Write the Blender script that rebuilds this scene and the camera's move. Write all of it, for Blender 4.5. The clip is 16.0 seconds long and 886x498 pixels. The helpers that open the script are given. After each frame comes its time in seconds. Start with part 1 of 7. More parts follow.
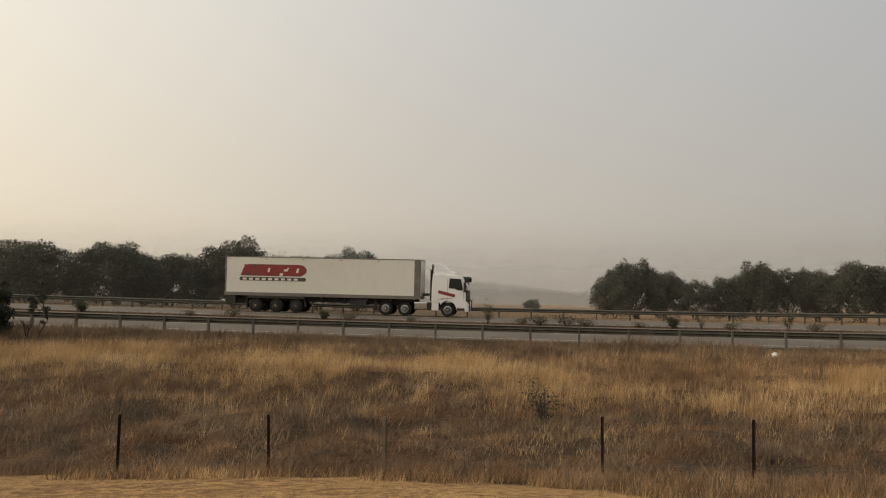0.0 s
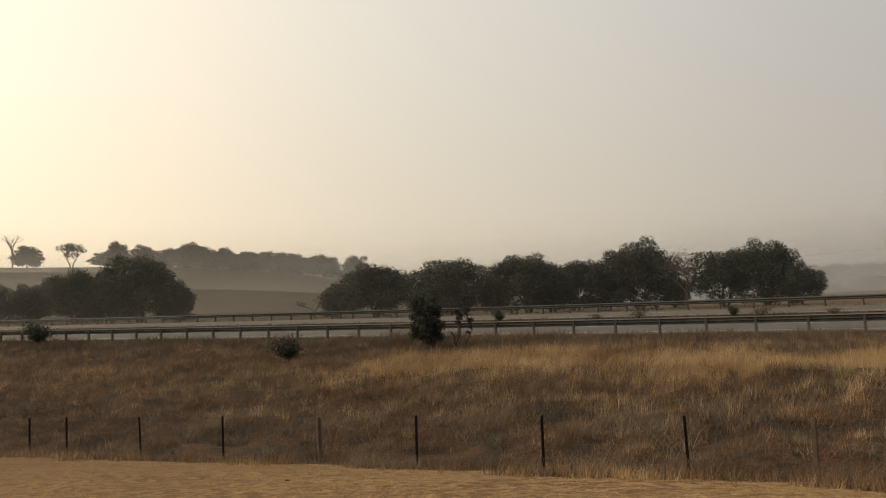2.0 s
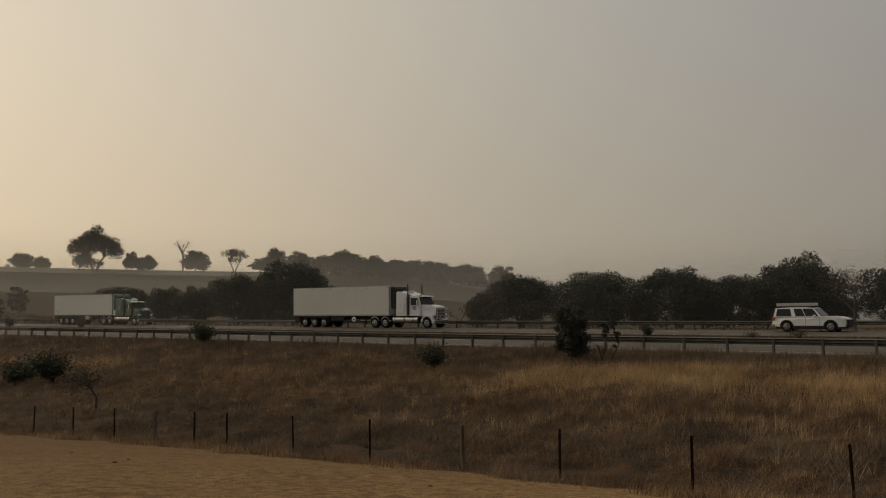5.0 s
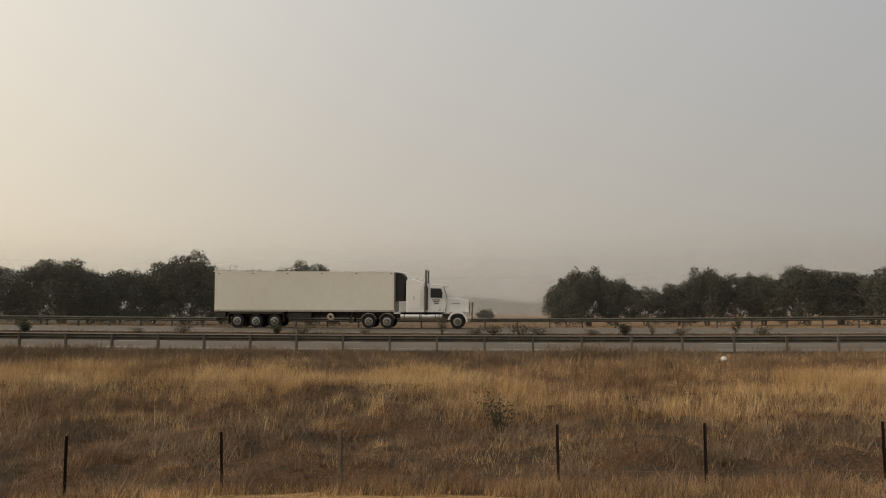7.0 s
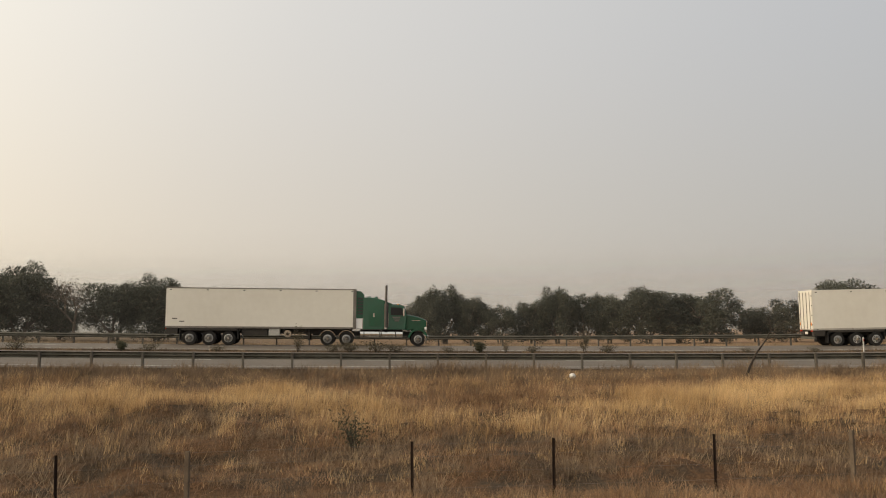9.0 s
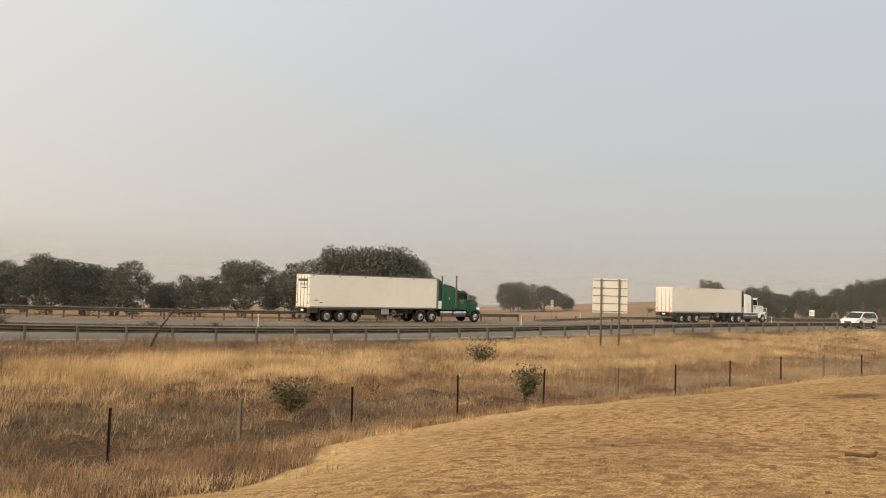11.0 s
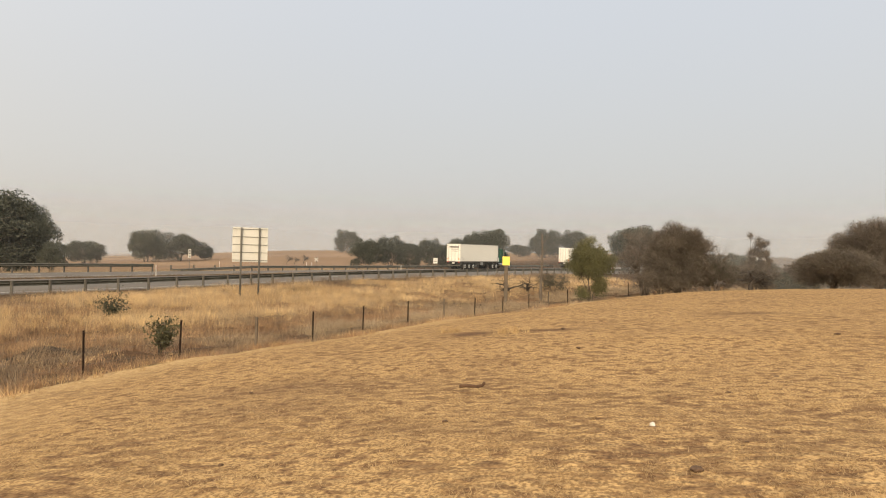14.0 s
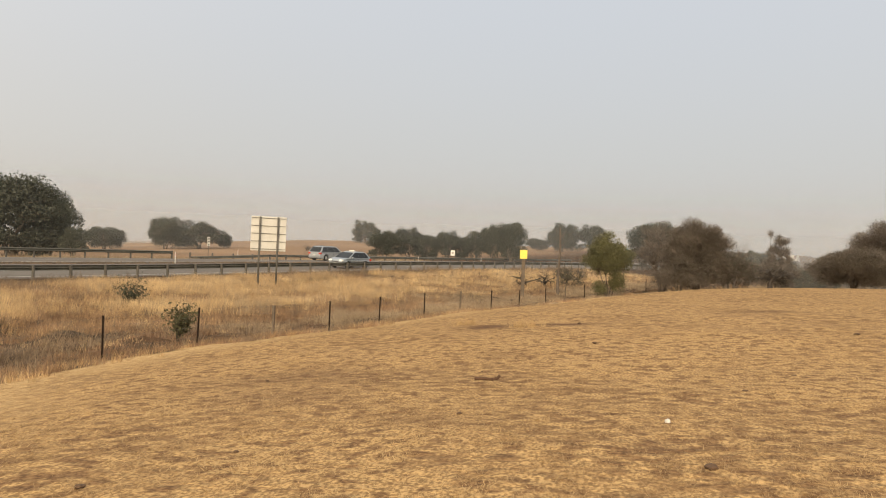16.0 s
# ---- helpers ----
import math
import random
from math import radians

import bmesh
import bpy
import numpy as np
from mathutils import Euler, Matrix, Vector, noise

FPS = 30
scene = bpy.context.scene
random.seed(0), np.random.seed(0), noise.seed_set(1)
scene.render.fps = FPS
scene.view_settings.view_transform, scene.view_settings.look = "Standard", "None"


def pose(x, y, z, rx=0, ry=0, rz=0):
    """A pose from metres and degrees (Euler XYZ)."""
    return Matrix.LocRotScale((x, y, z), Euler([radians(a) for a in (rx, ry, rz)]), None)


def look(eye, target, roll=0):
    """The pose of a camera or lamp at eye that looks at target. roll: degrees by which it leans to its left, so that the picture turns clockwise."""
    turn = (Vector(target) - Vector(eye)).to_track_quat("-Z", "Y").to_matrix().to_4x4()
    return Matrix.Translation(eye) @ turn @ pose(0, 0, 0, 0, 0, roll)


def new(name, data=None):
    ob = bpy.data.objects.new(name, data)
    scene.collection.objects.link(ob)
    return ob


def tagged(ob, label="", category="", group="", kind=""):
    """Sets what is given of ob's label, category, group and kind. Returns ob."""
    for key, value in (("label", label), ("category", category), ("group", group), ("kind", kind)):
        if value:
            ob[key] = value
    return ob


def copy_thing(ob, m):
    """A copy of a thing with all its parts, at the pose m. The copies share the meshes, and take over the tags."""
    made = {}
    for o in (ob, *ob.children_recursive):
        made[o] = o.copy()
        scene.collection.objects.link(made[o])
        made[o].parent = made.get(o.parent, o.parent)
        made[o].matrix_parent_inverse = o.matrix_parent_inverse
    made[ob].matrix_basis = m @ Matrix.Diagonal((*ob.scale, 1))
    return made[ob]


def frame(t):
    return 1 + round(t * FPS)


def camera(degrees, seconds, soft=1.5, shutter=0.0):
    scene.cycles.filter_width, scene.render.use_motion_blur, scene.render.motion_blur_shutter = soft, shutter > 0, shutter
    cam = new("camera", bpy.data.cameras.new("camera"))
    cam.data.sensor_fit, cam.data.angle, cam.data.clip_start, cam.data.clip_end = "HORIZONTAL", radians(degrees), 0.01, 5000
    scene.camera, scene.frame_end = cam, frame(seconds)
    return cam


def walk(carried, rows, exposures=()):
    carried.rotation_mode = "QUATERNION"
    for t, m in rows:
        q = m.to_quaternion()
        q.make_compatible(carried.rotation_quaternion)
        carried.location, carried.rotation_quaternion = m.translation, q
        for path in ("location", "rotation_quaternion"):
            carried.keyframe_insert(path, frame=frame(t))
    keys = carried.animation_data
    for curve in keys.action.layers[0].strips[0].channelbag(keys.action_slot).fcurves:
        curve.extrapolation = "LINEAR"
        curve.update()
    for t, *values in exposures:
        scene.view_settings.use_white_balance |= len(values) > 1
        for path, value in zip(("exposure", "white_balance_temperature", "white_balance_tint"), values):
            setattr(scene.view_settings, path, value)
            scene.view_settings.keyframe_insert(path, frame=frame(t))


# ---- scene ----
cam = camera(55.85, 16.0, soft=1.1)
# The camera is held in the hand and only turns; the world's origin is at the eye.
TURNS = [
    (0.0, 93.73, -0.52, -3.28), (0.5, 94.52, -1.33, -19.02), (1.0, 94.88, -1.39, -28.32), (1.5, 93.52, 1.66, -12.07),
    (1.7, 93.62, 2.98, 2.76), (1.8, 93.78, 3.14, 10.46), (2.0, 94.39, 2.99, 23.87), (2.5, 95.01, 2.78, 42.01),
    (3.0, 94.62, 2.06, 44.99), (3.2, 94.46, 1.57, 44.53), (5.3, 95.48, 1.06, 29.39), (5.5, 95.42, 0.85, 25.78),
    (6.0, 95.45, 0.41, 14.79), (6.5, 95.32, 0.31, 3.33), (7.0, 94.49, 0.68, -6.43), (7.5, 94.00, 1.24, -8.30),
    (8.0, 94.15, 0.97, -5.01), (8.5, 94.93, 0.64, -8.42), (9.0, 95.57, 0.33, -16.15), (9.5, 95.36, -0.04, -25.60),
    (10.0, 94.90, 0.02, -36.80), (10.2, 94.82, -0.37, -41.14), (12.3, 90.62, -1.54, -67.49), (12.5, 89.66, -1.24, -68.56),
    (13.0, 88.39, -0.87, -73.70), (13.5, 89.82, -1.02, -79.62), (14.0, 91.38, -1.22, -79.38), (14.5, 92.41, -1.29, -77.10),
    (15.0, 92.76, -1.94, -76.72), (15.5, 91.78, -2.23, -77.41), (16.0, 90.81, -2.28, -78.20)]
LIGHTNESS = [(0.0, -0.62), (0.5, -0.39), (1.0, -0.25), (1.5, -0.2), (2.0, -0.8), (2.5, -1.47), (3.0, -1.92), (3.2, -2.02), (5.3, -1.55), (5.5, -1.42),
             (6.0, -1.1), (6.5, -0.92), (7.0, -0.71), (7.5, -0.58), (8.0, -0.46), (8.5, -0.4), (9.0, -0.35), (10.0, -0.1), (12.5, 0.14), (13.0, 0.24), (14.0, 0.2), (15.0, 0.14), (16.0, 0.13)]
walk(cam, [(t, pose(0, 0, 0, a, b, c)) for t, a, b, c in TURNS], LIGHTNESS)

# ---- light: smoke-veiled morning sun low on the left, hazy sky ----
SUN_AZ, SUN_EL = radians(-88), radians(19)
SUN_DIR = Vector((math.sin(SUN_AZ) * math.cos(SUN_EL), math.cos(SUN_AZ) * math.cos(SUN_EL), math.sin(SUN_EL)))


def make_world():
    w = bpy.data.worlds.new("smoky_sky")
    scene.world = w
    w.use_nodes = True
    nt = w.node_tree
    nt.nodes.clear()
    N, L = nt.nodes.new, nt.links.new
    out, bg = N("ShaderNodeOutputWorld"), N("ShaderNodeBackground")
    sky = N("ShaderNodeTexSky")
    sky.sky_type, sky.sun_disc = "NISHITA", False
    sky.sun_elevation, sky.sun_rotation = SUN_EL, SUN_AZ
    sky.air_density, sky.dust_density, sky.ozone_density = 1.0, 6.0, 1.0
    tc = N("ShaderNodeTexCoord")
    nrm = N("ShaderNodeVectorMath"); nrm.operation = "NORMALIZE"
    L(tc.outputs["Generated"], nrm.inputs[0])
    dot = N("ShaderNodeVectorMath"); dot.operation = "DOT_PRODUCT"
    L(nrm.outputs[0], dot.inputs[0]); dot.inputs[1].default_value = SUN_DIR
    glow = N("ShaderNodeValToRGB")           # smoke scatters forward: brighter and warmer round the sun
    keys = ((0.0, (0.50, 0.535, 0.585)), (0.15, (0.555, 0.57, 0.595)), (0.30, (0.67, 0.67, 0.67)), (0.545, (0.895, 0.862, 0.81)), (0.77, (1.31, 1.22, 1.05)), (0.86, (1.68, 1.49, 1.20)), (0.93, (1.95, 1.70, 1.33)), (1.0, (2.4, 2.05, 1.55)))

    def tone(p):
        """The colour at p, averaged over a short stretch so that the ramp has no kinks."""
        w = np.linspace(max(0.0, p - 0.06), min(1.0, p + 0.06), 13)
        return tuple(float(np.interp(w, [k for k, _ in keys], [c[i] for _, c in keys]).mean()) for i in range(3)) + (1,)

    e = glow.color_ramp.elements
    e[0].position, e[0].color = 0.0, tone(0.0)
    e[1].position, e[1].color = 1.0, tone(1.0)
    for i in range(1, 27):
        n = e.new(i / 27); n.color = tone(i / 27)
    mr = N("ShaderNodeMapRange"); mr.inputs["From Min"].default_value, mr.inputs["From Max"].default_value = -1, 1
    L(dot.outputs["Value"], mr.inputs["Value"]); L(mr.outputs[0], glow.inputs[0])
    sep = N("ShaderNodeSeparateXYZ"); L(nrm.outputs[0], sep.inputs[0])
    low = N("ShaderNodeMapRange"); low.interpolation_type = "SMOOTHSTEP"
    low.inputs["From Min"].default_value, low.inputs["From Max"].default_value = 0.0, 0.42
    low.inputs["To Min"].default_value, low.inputs["To Max"].default_value = 1.0, 0.0
    L(sep.outputs["Z"], low.inputs["Value"])
    haze = N("ShaderNodeMix"); haze.data_type, haze.blend_type = "RGBA", "MULTIPLY"
    L(low.outputs[0], haze.inputs["Factor"]); L(glow.outputs[0], haze.inputs["A"]); haze.inputs["B"].default_value = (0.98, 0.90, 0.79, 1)
    scl = N("ShaderNodeVectorMath"); scl.operation = "SCALE"; scl.inputs["Scale"].default_value = 0.02
    L(sky.outputs[0], scl.inputs[0])
    add = N("ShaderNodeVectorMath"); add.operation = "ADD"
    L(scl.outputs[0], add.inputs[0]); L(haze.outputs["Result"], add.inputs[1])
    L(add.outputs[0], bg.inputs["Color"]); bg.inputs["Strength"].default_value = 1.0
    L(bg.outputs[0], out.inputs[0])


make_world()
sun = new("sun", bpy.data.lights.new("sun", "SUN"))
sun.data.energy, sun.data.angle, sun.data.color = 2.1, radians(3.0), (1.0, 0.80, 0.56)
sun.matrix_world = look(SUN_DIR * 50, (0, 0, 0))


# ---- materials ----
def mat(name, col, rough=0.8, metal=0.0, var=0.0, scale=1.0, col2=None, bump=0.0, bscale=20.0, spec=0.4, rnd=0.0, trans=0.0, coat=0.0):
    """Two scales of noise between col and col2, a random shift per object, fine bump."""
    m = bpy.data.materials.new(name)
    m.use_nodes = True
    nt = m.node_tree
    N, L = nt.nodes.new, nt.links.new
    b = nt.nodes["Principled BSDF"]
    b.inputs["Roughness"].default_value, b.inputs["Metallic"].default_value = rough, metal
    b.inputs["Specular IOR Level"].default_value = spec
    b.inputs["Coat Weight"].default_value = coat
    c2 = col2 or tuple(max(0.0, v * (1 - var)) for v in col)
    tc = N("ShaderNodeTexCoord")
    n1 = N("ShaderNodeTexNoise"); n1.inputs["Scale"].default_value, n1.inputs["Detail"].default_value = scale, 6
    n2 = N("ShaderNodeTexNoise"); n2.inputs["Scale"].default_value, n2.inputs["Detail"].default_value = scale * 9.3, 3
    L(tc.outputs["Object"], n1.inputs["Vector"]); L(tc.outputs["Object"], n2.inputs["Vector"])
    ad = N("ShaderNodeMath"); ad.operation = "MULTIPLY_ADD"; ad.inputs[1].default_value, ad.inputs[2].default_value = 0.45, -0.225
    L(n2.outputs[0], ad.inputs[0])
    su = N("ShaderNodeMath"); su.operation = "ADD"; L(n1.outputs[0], su.inputs[0]); L(ad.outputs[0], su.inputs[1])
    rp = N("ShaderNodeMapRange"); rp.inputs["From Min"].default_value, rp.inputs["From Max"].default_value = 0.3, 0.7
    L(su.outputs[0], rp.inputs["Value"])
    mx = N("ShaderNodeMix"); mx.data_type = "RGBA"; mx.inputs["A"].default_value, mx.inputs["B"].default_value = (*col, 1), (*c2, 1)
    L(rp.outputs[0], mx.inputs["Factor"])
    res = mx.outputs["Result"]
    if rnd:
        oi = N("ShaderNodeObjectInfo"); hs = N("ShaderNodeHueSaturation")
        mr = N("ShaderNodeMapRange"); mr.inputs["To Min"].default_value, mr.inputs["To Max"].default_value = 1 - rnd, 1 + rnd
        L(oi.outputs["Random"], mr.inputs["Value"]); L(mr.outputs[0], hs.inputs["Value"]); L(res, hs.inputs["Color"])
        res = hs.outputs[0]
    L(res, b.inputs["Base Color"])
    if bump:
        n3 = N("ShaderNodeTexNoise"); n3.inputs["Scale"].default_value, n3.inputs["Detail"].default_value = bscale, 4
        L(tc.outputs["Object"], n3.inputs["Vector"])
        bp = N("ShaderNodeBump"); bp.inputs["Strength"].default_value, bp.inputs["Distance"].default_value = bump, 0.05
        L(n3.outputs[0], bp.inputs["Height"]); L(bp.outputs[0], b.inputs["Normal"])
    if trans:
        tr = N("ShaderNodeBsdfTranslucent"); ms = N("ShaderNodeMixShader"); ms.inputs[0].default_value = trans
        L(res, tr.inputs[0]); L(b.outputs[0], ms.inputs[1]); L(tr.outputs[0], ms.inputs[2])
        L(ms.outputs[0], nt.nodes["Material Output"].inputs[0])
    return m
# ---- plan of the place ----
def yc(x):
    """The lane that the trucks use: its line on the plan."""
    return 64 - 0.18 * x - 9 * np.log(np.cosh((x - 5) / 50))


def dyc(x):
    return -0.18 - 0.18 * np.tanh((x - 5) / 50)


def zc(x):
    return -1.17 + 0.0225 * (np.sqrt((x - 25) ** 2 + 1600) - 40) - 0.0045 * (x - 25) - 0.13 * np.exp(-((x - 48) / 22) ** 2)


def crossfall(x):
    return 0.0455 - 0.03 / (1 + np.exp(-(x - 65) / 14)) + 0.07 * smooth((x - 115) / 140)


def smooth(t):
    t = np.clip(t, 0, 1)
    return t * t * (3 - 2 * t)


def lane_point(x, off):
    """The point of the road off metres from the truck lane, towards the camera, beside its point x."""
    s = dyc(x)
    n = np.sqrt(1 + s * s)
    return x + off * s / n, yc(x) - off / n


def road_z(x, off):
    return zc(x) - np.where(off > 0, crossfall(x) * off, -0.02 * off)


def fence_y(x):
    return 16.2 - 0.14 * x - 5.6 * np.log(np.cosh(x / 40))


def hollow_z(x):
    """The shallow hollow in which the fence dips to the east."""
    return (0.28 * smooth((x - 20) / 10) + 0.34 * smooth((x - 38) / 14)) * (1 - 0.8 * smooth((x - 62) / 40))


def fence_z(x):
    return -3.17 + 0.0215 * np.clip(x, -60, 70) - 0.1 * np.exp(-((x - 5) / 22) ** 2) - 0.17 * np.exp(-((x - 12.5) / 7.5) ** 2) - hollow_z(x)


def apron(x):
    """Width of the rough low strip on the paddock's side of the fence."""
    return 0.25 + 4.0 * np.exp(-((x - 8.0) / np.where(x > 8.0, 5.2, 4.4)) ** 2) + 0.5 * (vnoise(x, x * 0, 1.7, 36) - 0.5)


def edge_y(x):
    return fence_y(x) - apron(x)


def hill_z(x, y):
    az = np.degrees(np.arctan2(x, np.maximum(y, 1e-3)))
    r = np.hypot(x, y)
    left = 20.0 * smooth((-12 - az) / 30) * smooth((r - 110) / 260)
    right = 4.5 * smooth((az - 52) / 20) * smooth((r - 120) / 200)
    return left + right


def ground_z(x, y):
    x, y = np.asarray(x, float), np.asarray(y, float)
    s = dyc(x)
    n = np.sqrt(1 + s * s)
    off = (yc(x) - y) / n
    X = x - off * s / n
    X = np.clip(X, -420, 640)
    edge = road_z(X, np.clip(off, -6, 21.0)) - 0.05
    far = edge - 0.35 * smooth((-off - 6) / 12) + hill_z(x, y)
    fy, fz = fence_y(x), fence_z(x)
    Xr = x - 21 * s / n
    ry, rz = yc(Xr) - 21 / n, road_z(Xr, 21.0) - 0.05
    t = np.clip((y - fy) / np.maximum(ry - fy, 1.0), 0, 1)
    bank = fz + (rz - fz) * (0.65 * t + 0.35 * smooth(t)) + hummocks(x, y, t) * (np.abs(x) < 130)
    v = np.maximum(fy - apron(x) - y, 0)
    v = v + apron(x) * (1 - np.exp(-v / 4.0))
    rise = 1.95 * (1 - np.exp(-v / 12.0)) * (1 - 0.31 * smooth((x - 12) / 45)) * (1 - 0.45 * smooth((-x - 15) / 40))
    pad = fz + 0.05 * np.clip(fy - y, 0, apron(x)) + hollow_z(x) * (1 - np.exp(-v / 7.0)) + rise - 0.02 * np.maximum(np.hypot(x, y) - 60, 0) * (y < fy)
    z = np.where(off < -6, far, np.where(off <= 21.0, edge, np.where(y > fy, bank, pad)))
    return z


GRIDS = {}


def vnoise(x, y, size, seed):
    """Smooth random patches of a given size."""
    if seed not in GRIDS:
        GRIDS[seed] = np.random.default_rng(seed).random((256, 256))
    g = GRIDS[seed]
    u, w = x / size + 1000, y / size + 1000
    i, j = np.floor(u).astype(int), np.floor(w).astype(int)
    a, b = smooth(u - i), smooth(w - j)
    q = lambda p, r: g[p % 256, r % 256]
    return (q(i, j) * (1 - a) + q(i + 1, j) * a) * (1 - b) + (q(i, j + 1) * (1 - a) + q(i + 1, j + 1) * a) * b


def hummocks(x, y, t):
    """Matted lumps of old growth on the bank."""
    lump_h = 0.42 * (vnoise(x, y, 1.25, 31) - 0.45) + 0.22 * (vnoise(x, y, 0.62, 32) - 0.5) + 0.30 * (vnoise(x, y, 3.4, 33) - 0.5)
    return lump_h * smooth(t / 0.06) * (1 - 0.65 * smooth((t - 0.42) / 0.2)) * (1 - smooth((t - 0.82) / 0.1)) * (1 - 0.75 * smooth((x - 16) / 14))


def bumps(x, y, k, amp):
    return amp * (np.sin(x * k + 1.3 * np.sin(y * k * 0.7)) * np.cos(y * k * 1.13 + 0.8 * np.sin(x * k * 0.5)))


def sheet(name, xs, ys, zfun, material):
    X, Y = np.meshgrid(xs, ys)
    Z = zfun(X, Y)
    nx, ny = len(xs), len(ys)
    v = np.stack([X.ravel(), Y.ravel(), Z.ravel()], 1)
    i = np.arange((ny - 1) * (nx - 1))
    r, c = i // (nx - 1), i % (nx - 1)
    a = r * nx + c
    me = bpy.data.meshes.new(name)
    me.from_pydata(v.tolist(), [], np.stack([a, a + 1, a + nx + 1, a + nx], 1).tolist())
    me.polygons.foreach_set("use_smooth", [True] * len(me.polygons))
    me.materials.append(material)
    return new(name, me)


def strip(name, offs, x0, x1, step, lift, material):
    """A band that follows the road between cross offsets."""
    xs = np.arange(x0, x1 + step / 2, step)
    v, f = [], []
    k = len(offs)
    for x in xs:
        for o in offs:
            px, py = lane_point(x, o)
            v.append((px, py, float(road_z(x, np.float64(o))) + lift))
    for i in range(len(xs) - 1):
        for j in range(k - 1):
            a = i * k + j
            f.append((a, a + k, a + k + 1, a + 1))
    me = bpy.data.meshes.new(name)
    me.from_pydata(v, [], f)
    me.materials.append(material)
    return new(name, me)


def ground_mat():
    """Bare straw-strewn soil in the paddock, browner thatch on the verge, grazed grass beyond the road. Paddock and far
    grass darken westwards: backlit shade put into their colours.
    """
    m = bpy.data.materials.new("dry_ground")
    m.use_nodes = True
    nt = m.node_tree
    N, L = nt.nodes.new, nt.links.new
    b = nt.nodes["Principled BSDF"]
    b.inputs["Roughness"].default_value, b.inputs["Specular IOR Level"].default_value = 0.95, 0.08
    tc = N("ShaderNodeTexCoord")

    def noise_node(scale, detail=6, stretch=None):
        n = N("ShaderNodeTexNoise"); n.inputs["Scale"].default_value, n.inputs["Detail"].default_value = scale, detail
        if stretch:
            mp = N("ShaderNodeMapping"); mp.inputs["Scale"].default_value = stretch
            L(tc.outputs["Object"], mp.inputs[0]); L(mp.outputs[0], n.inputs["Vector"])
        else:
            L(tc.outputs["Object"], n.inputs["Vector"])
        return n.outputs[0]

    def mix(fac, a, c, lo=0.35, hi=0.65):
        mr = N("ShaderNodeMapRange"); mr.inputs["From Min"].default_value, mr.inputs["From Max"].default_value = lo, hi
        L(fac, mr.inputs["Value"])
        x = N("ShaderNodeMix"); x.data_type = "RGBA"
        L(mr.outputs[0], x.inputs["Factor"])
        for v, k in ((a, "A"), (c, "B")):
            if isinstance(v, tuple):
                x.inputs[k].default_value = (*v, 1)
            else:
                L(v, x.inputs[k])
        return x.outputs["Result"]

    straw = mix(noise_node(30.0, 8, (0.7, 1.0, 1.0)), (0.51, 0.332, 0.15), (0.24, 0.146, 0.066), 0.42, 0.58)
    soil = mix(noise_node(22.0, 8), (0.25, 0.148, 0.071), (0.132, 0.074, 0.037), 0.40, 0.60)
    patchy = mix(noise_node(4.4, 10, (0.85, 0.85, 1.0)), straw, soil, 0.44, 0.555)
    thin = mix(noise_node(5.6, 10, (0.85, 0.85, 1.0)), straw, soil, 0.485, 0.595)
    pad = mix(noise_node(0.33, 5), patchy, thin, 0.42, 0.56)
    v4 = N("ShaderNodeAttribute"); v4.attribute_name = "strewn"
    pad = mix(v4.outputs["Fac"], pad, mix(noise_node(7.0, 9), (0.52, 0.36, 0.175), (0.32, 0.205, 0.098), 0.44, 0.60), 0.1, 0.9)
    # worn: darker tones for the paddock's backlit west, shade held in the colour
    worn = mix(noise_node(4.2, 10, (0.8, 0.9, 1.0)), mix(noise_node(30.0, 8), (0.235, 0.148, 0.072), (0.12, 0.074, 0.039), 0.43, 0.59), soil, 0.44, 0.55)
    v3 = N("ShaderNodeSeparateXYZ"); L(tc.outputs["Object"], v3.inputs[0])
    pad = mix(v3.outputs["X"], worn, pad, -24.0, 0.0)          # darker to the west: backlit shade put into the colour
    v0 = N("ShaderNodeAttribute"); v0.attribute_name = "bare"
    pad = mix(v0.outputs["Fac"], pad, mix(noise_node(9.0, 6), (0.17, 0.092, 0.048), (0.085, 0.05, 0.03)), 0.0, 1.0)
    verge = mix(noise_node(0.9, 9), mix(noise_node(14.0, 6), (0.125, 0.073, 0.04), (0.065, 0.039, 0.023)), mix(noise_node(14.0, 6), (0.08, 0.059, 0.041), (0.042, 0.032, 0.023)), 0.45, 0.57)
    far = mix(noise_node(0.018, 6), (0.27, 0.172, 0.10), (0.20, 0.128, 0.076))          # red-tan paddock to the east
    west = mix(noise_node(0.018, 6), (0.088, 0.07, 0.047), (0.057, 0.047, 0.034))       # grey-brown grazed hill to the west, its colour darkened for backlit shade
    sp = N("ShaderNodeSeparateXYZ"); L(tc.outputs["Object"], sp.inputs[0])
    far = mix(sp.outputs["X"], west, far, -40.0, 70.0)
    v1 = N("ShaderNodeAttribute"); v1.attribute_name = "beyond_fence"
    v2 = N("ShaderNodeAttribute"); v2.attribute_name = "beyond_road"
    c1 = mix(v1.outputs["Fac"], pad, verge, 0.0, 1.0)
    c2 = mix(v2.outputs["Fac"], c1, far, 0.0, 1.0)
    L(c2, b.inputs["Base Color"])
    bp = N("ShaderNodeBump"); bp.inputs["Strength"].default_value, bp.inputs["Distance"].default_value = 1.0, 0.085
    L(noise_node(6.5, 10, (1.0, 0.7, 1.0)), bp.inputs["Height"])
    L(bp.outputs[0], b.inputs["Normal"])
    return m


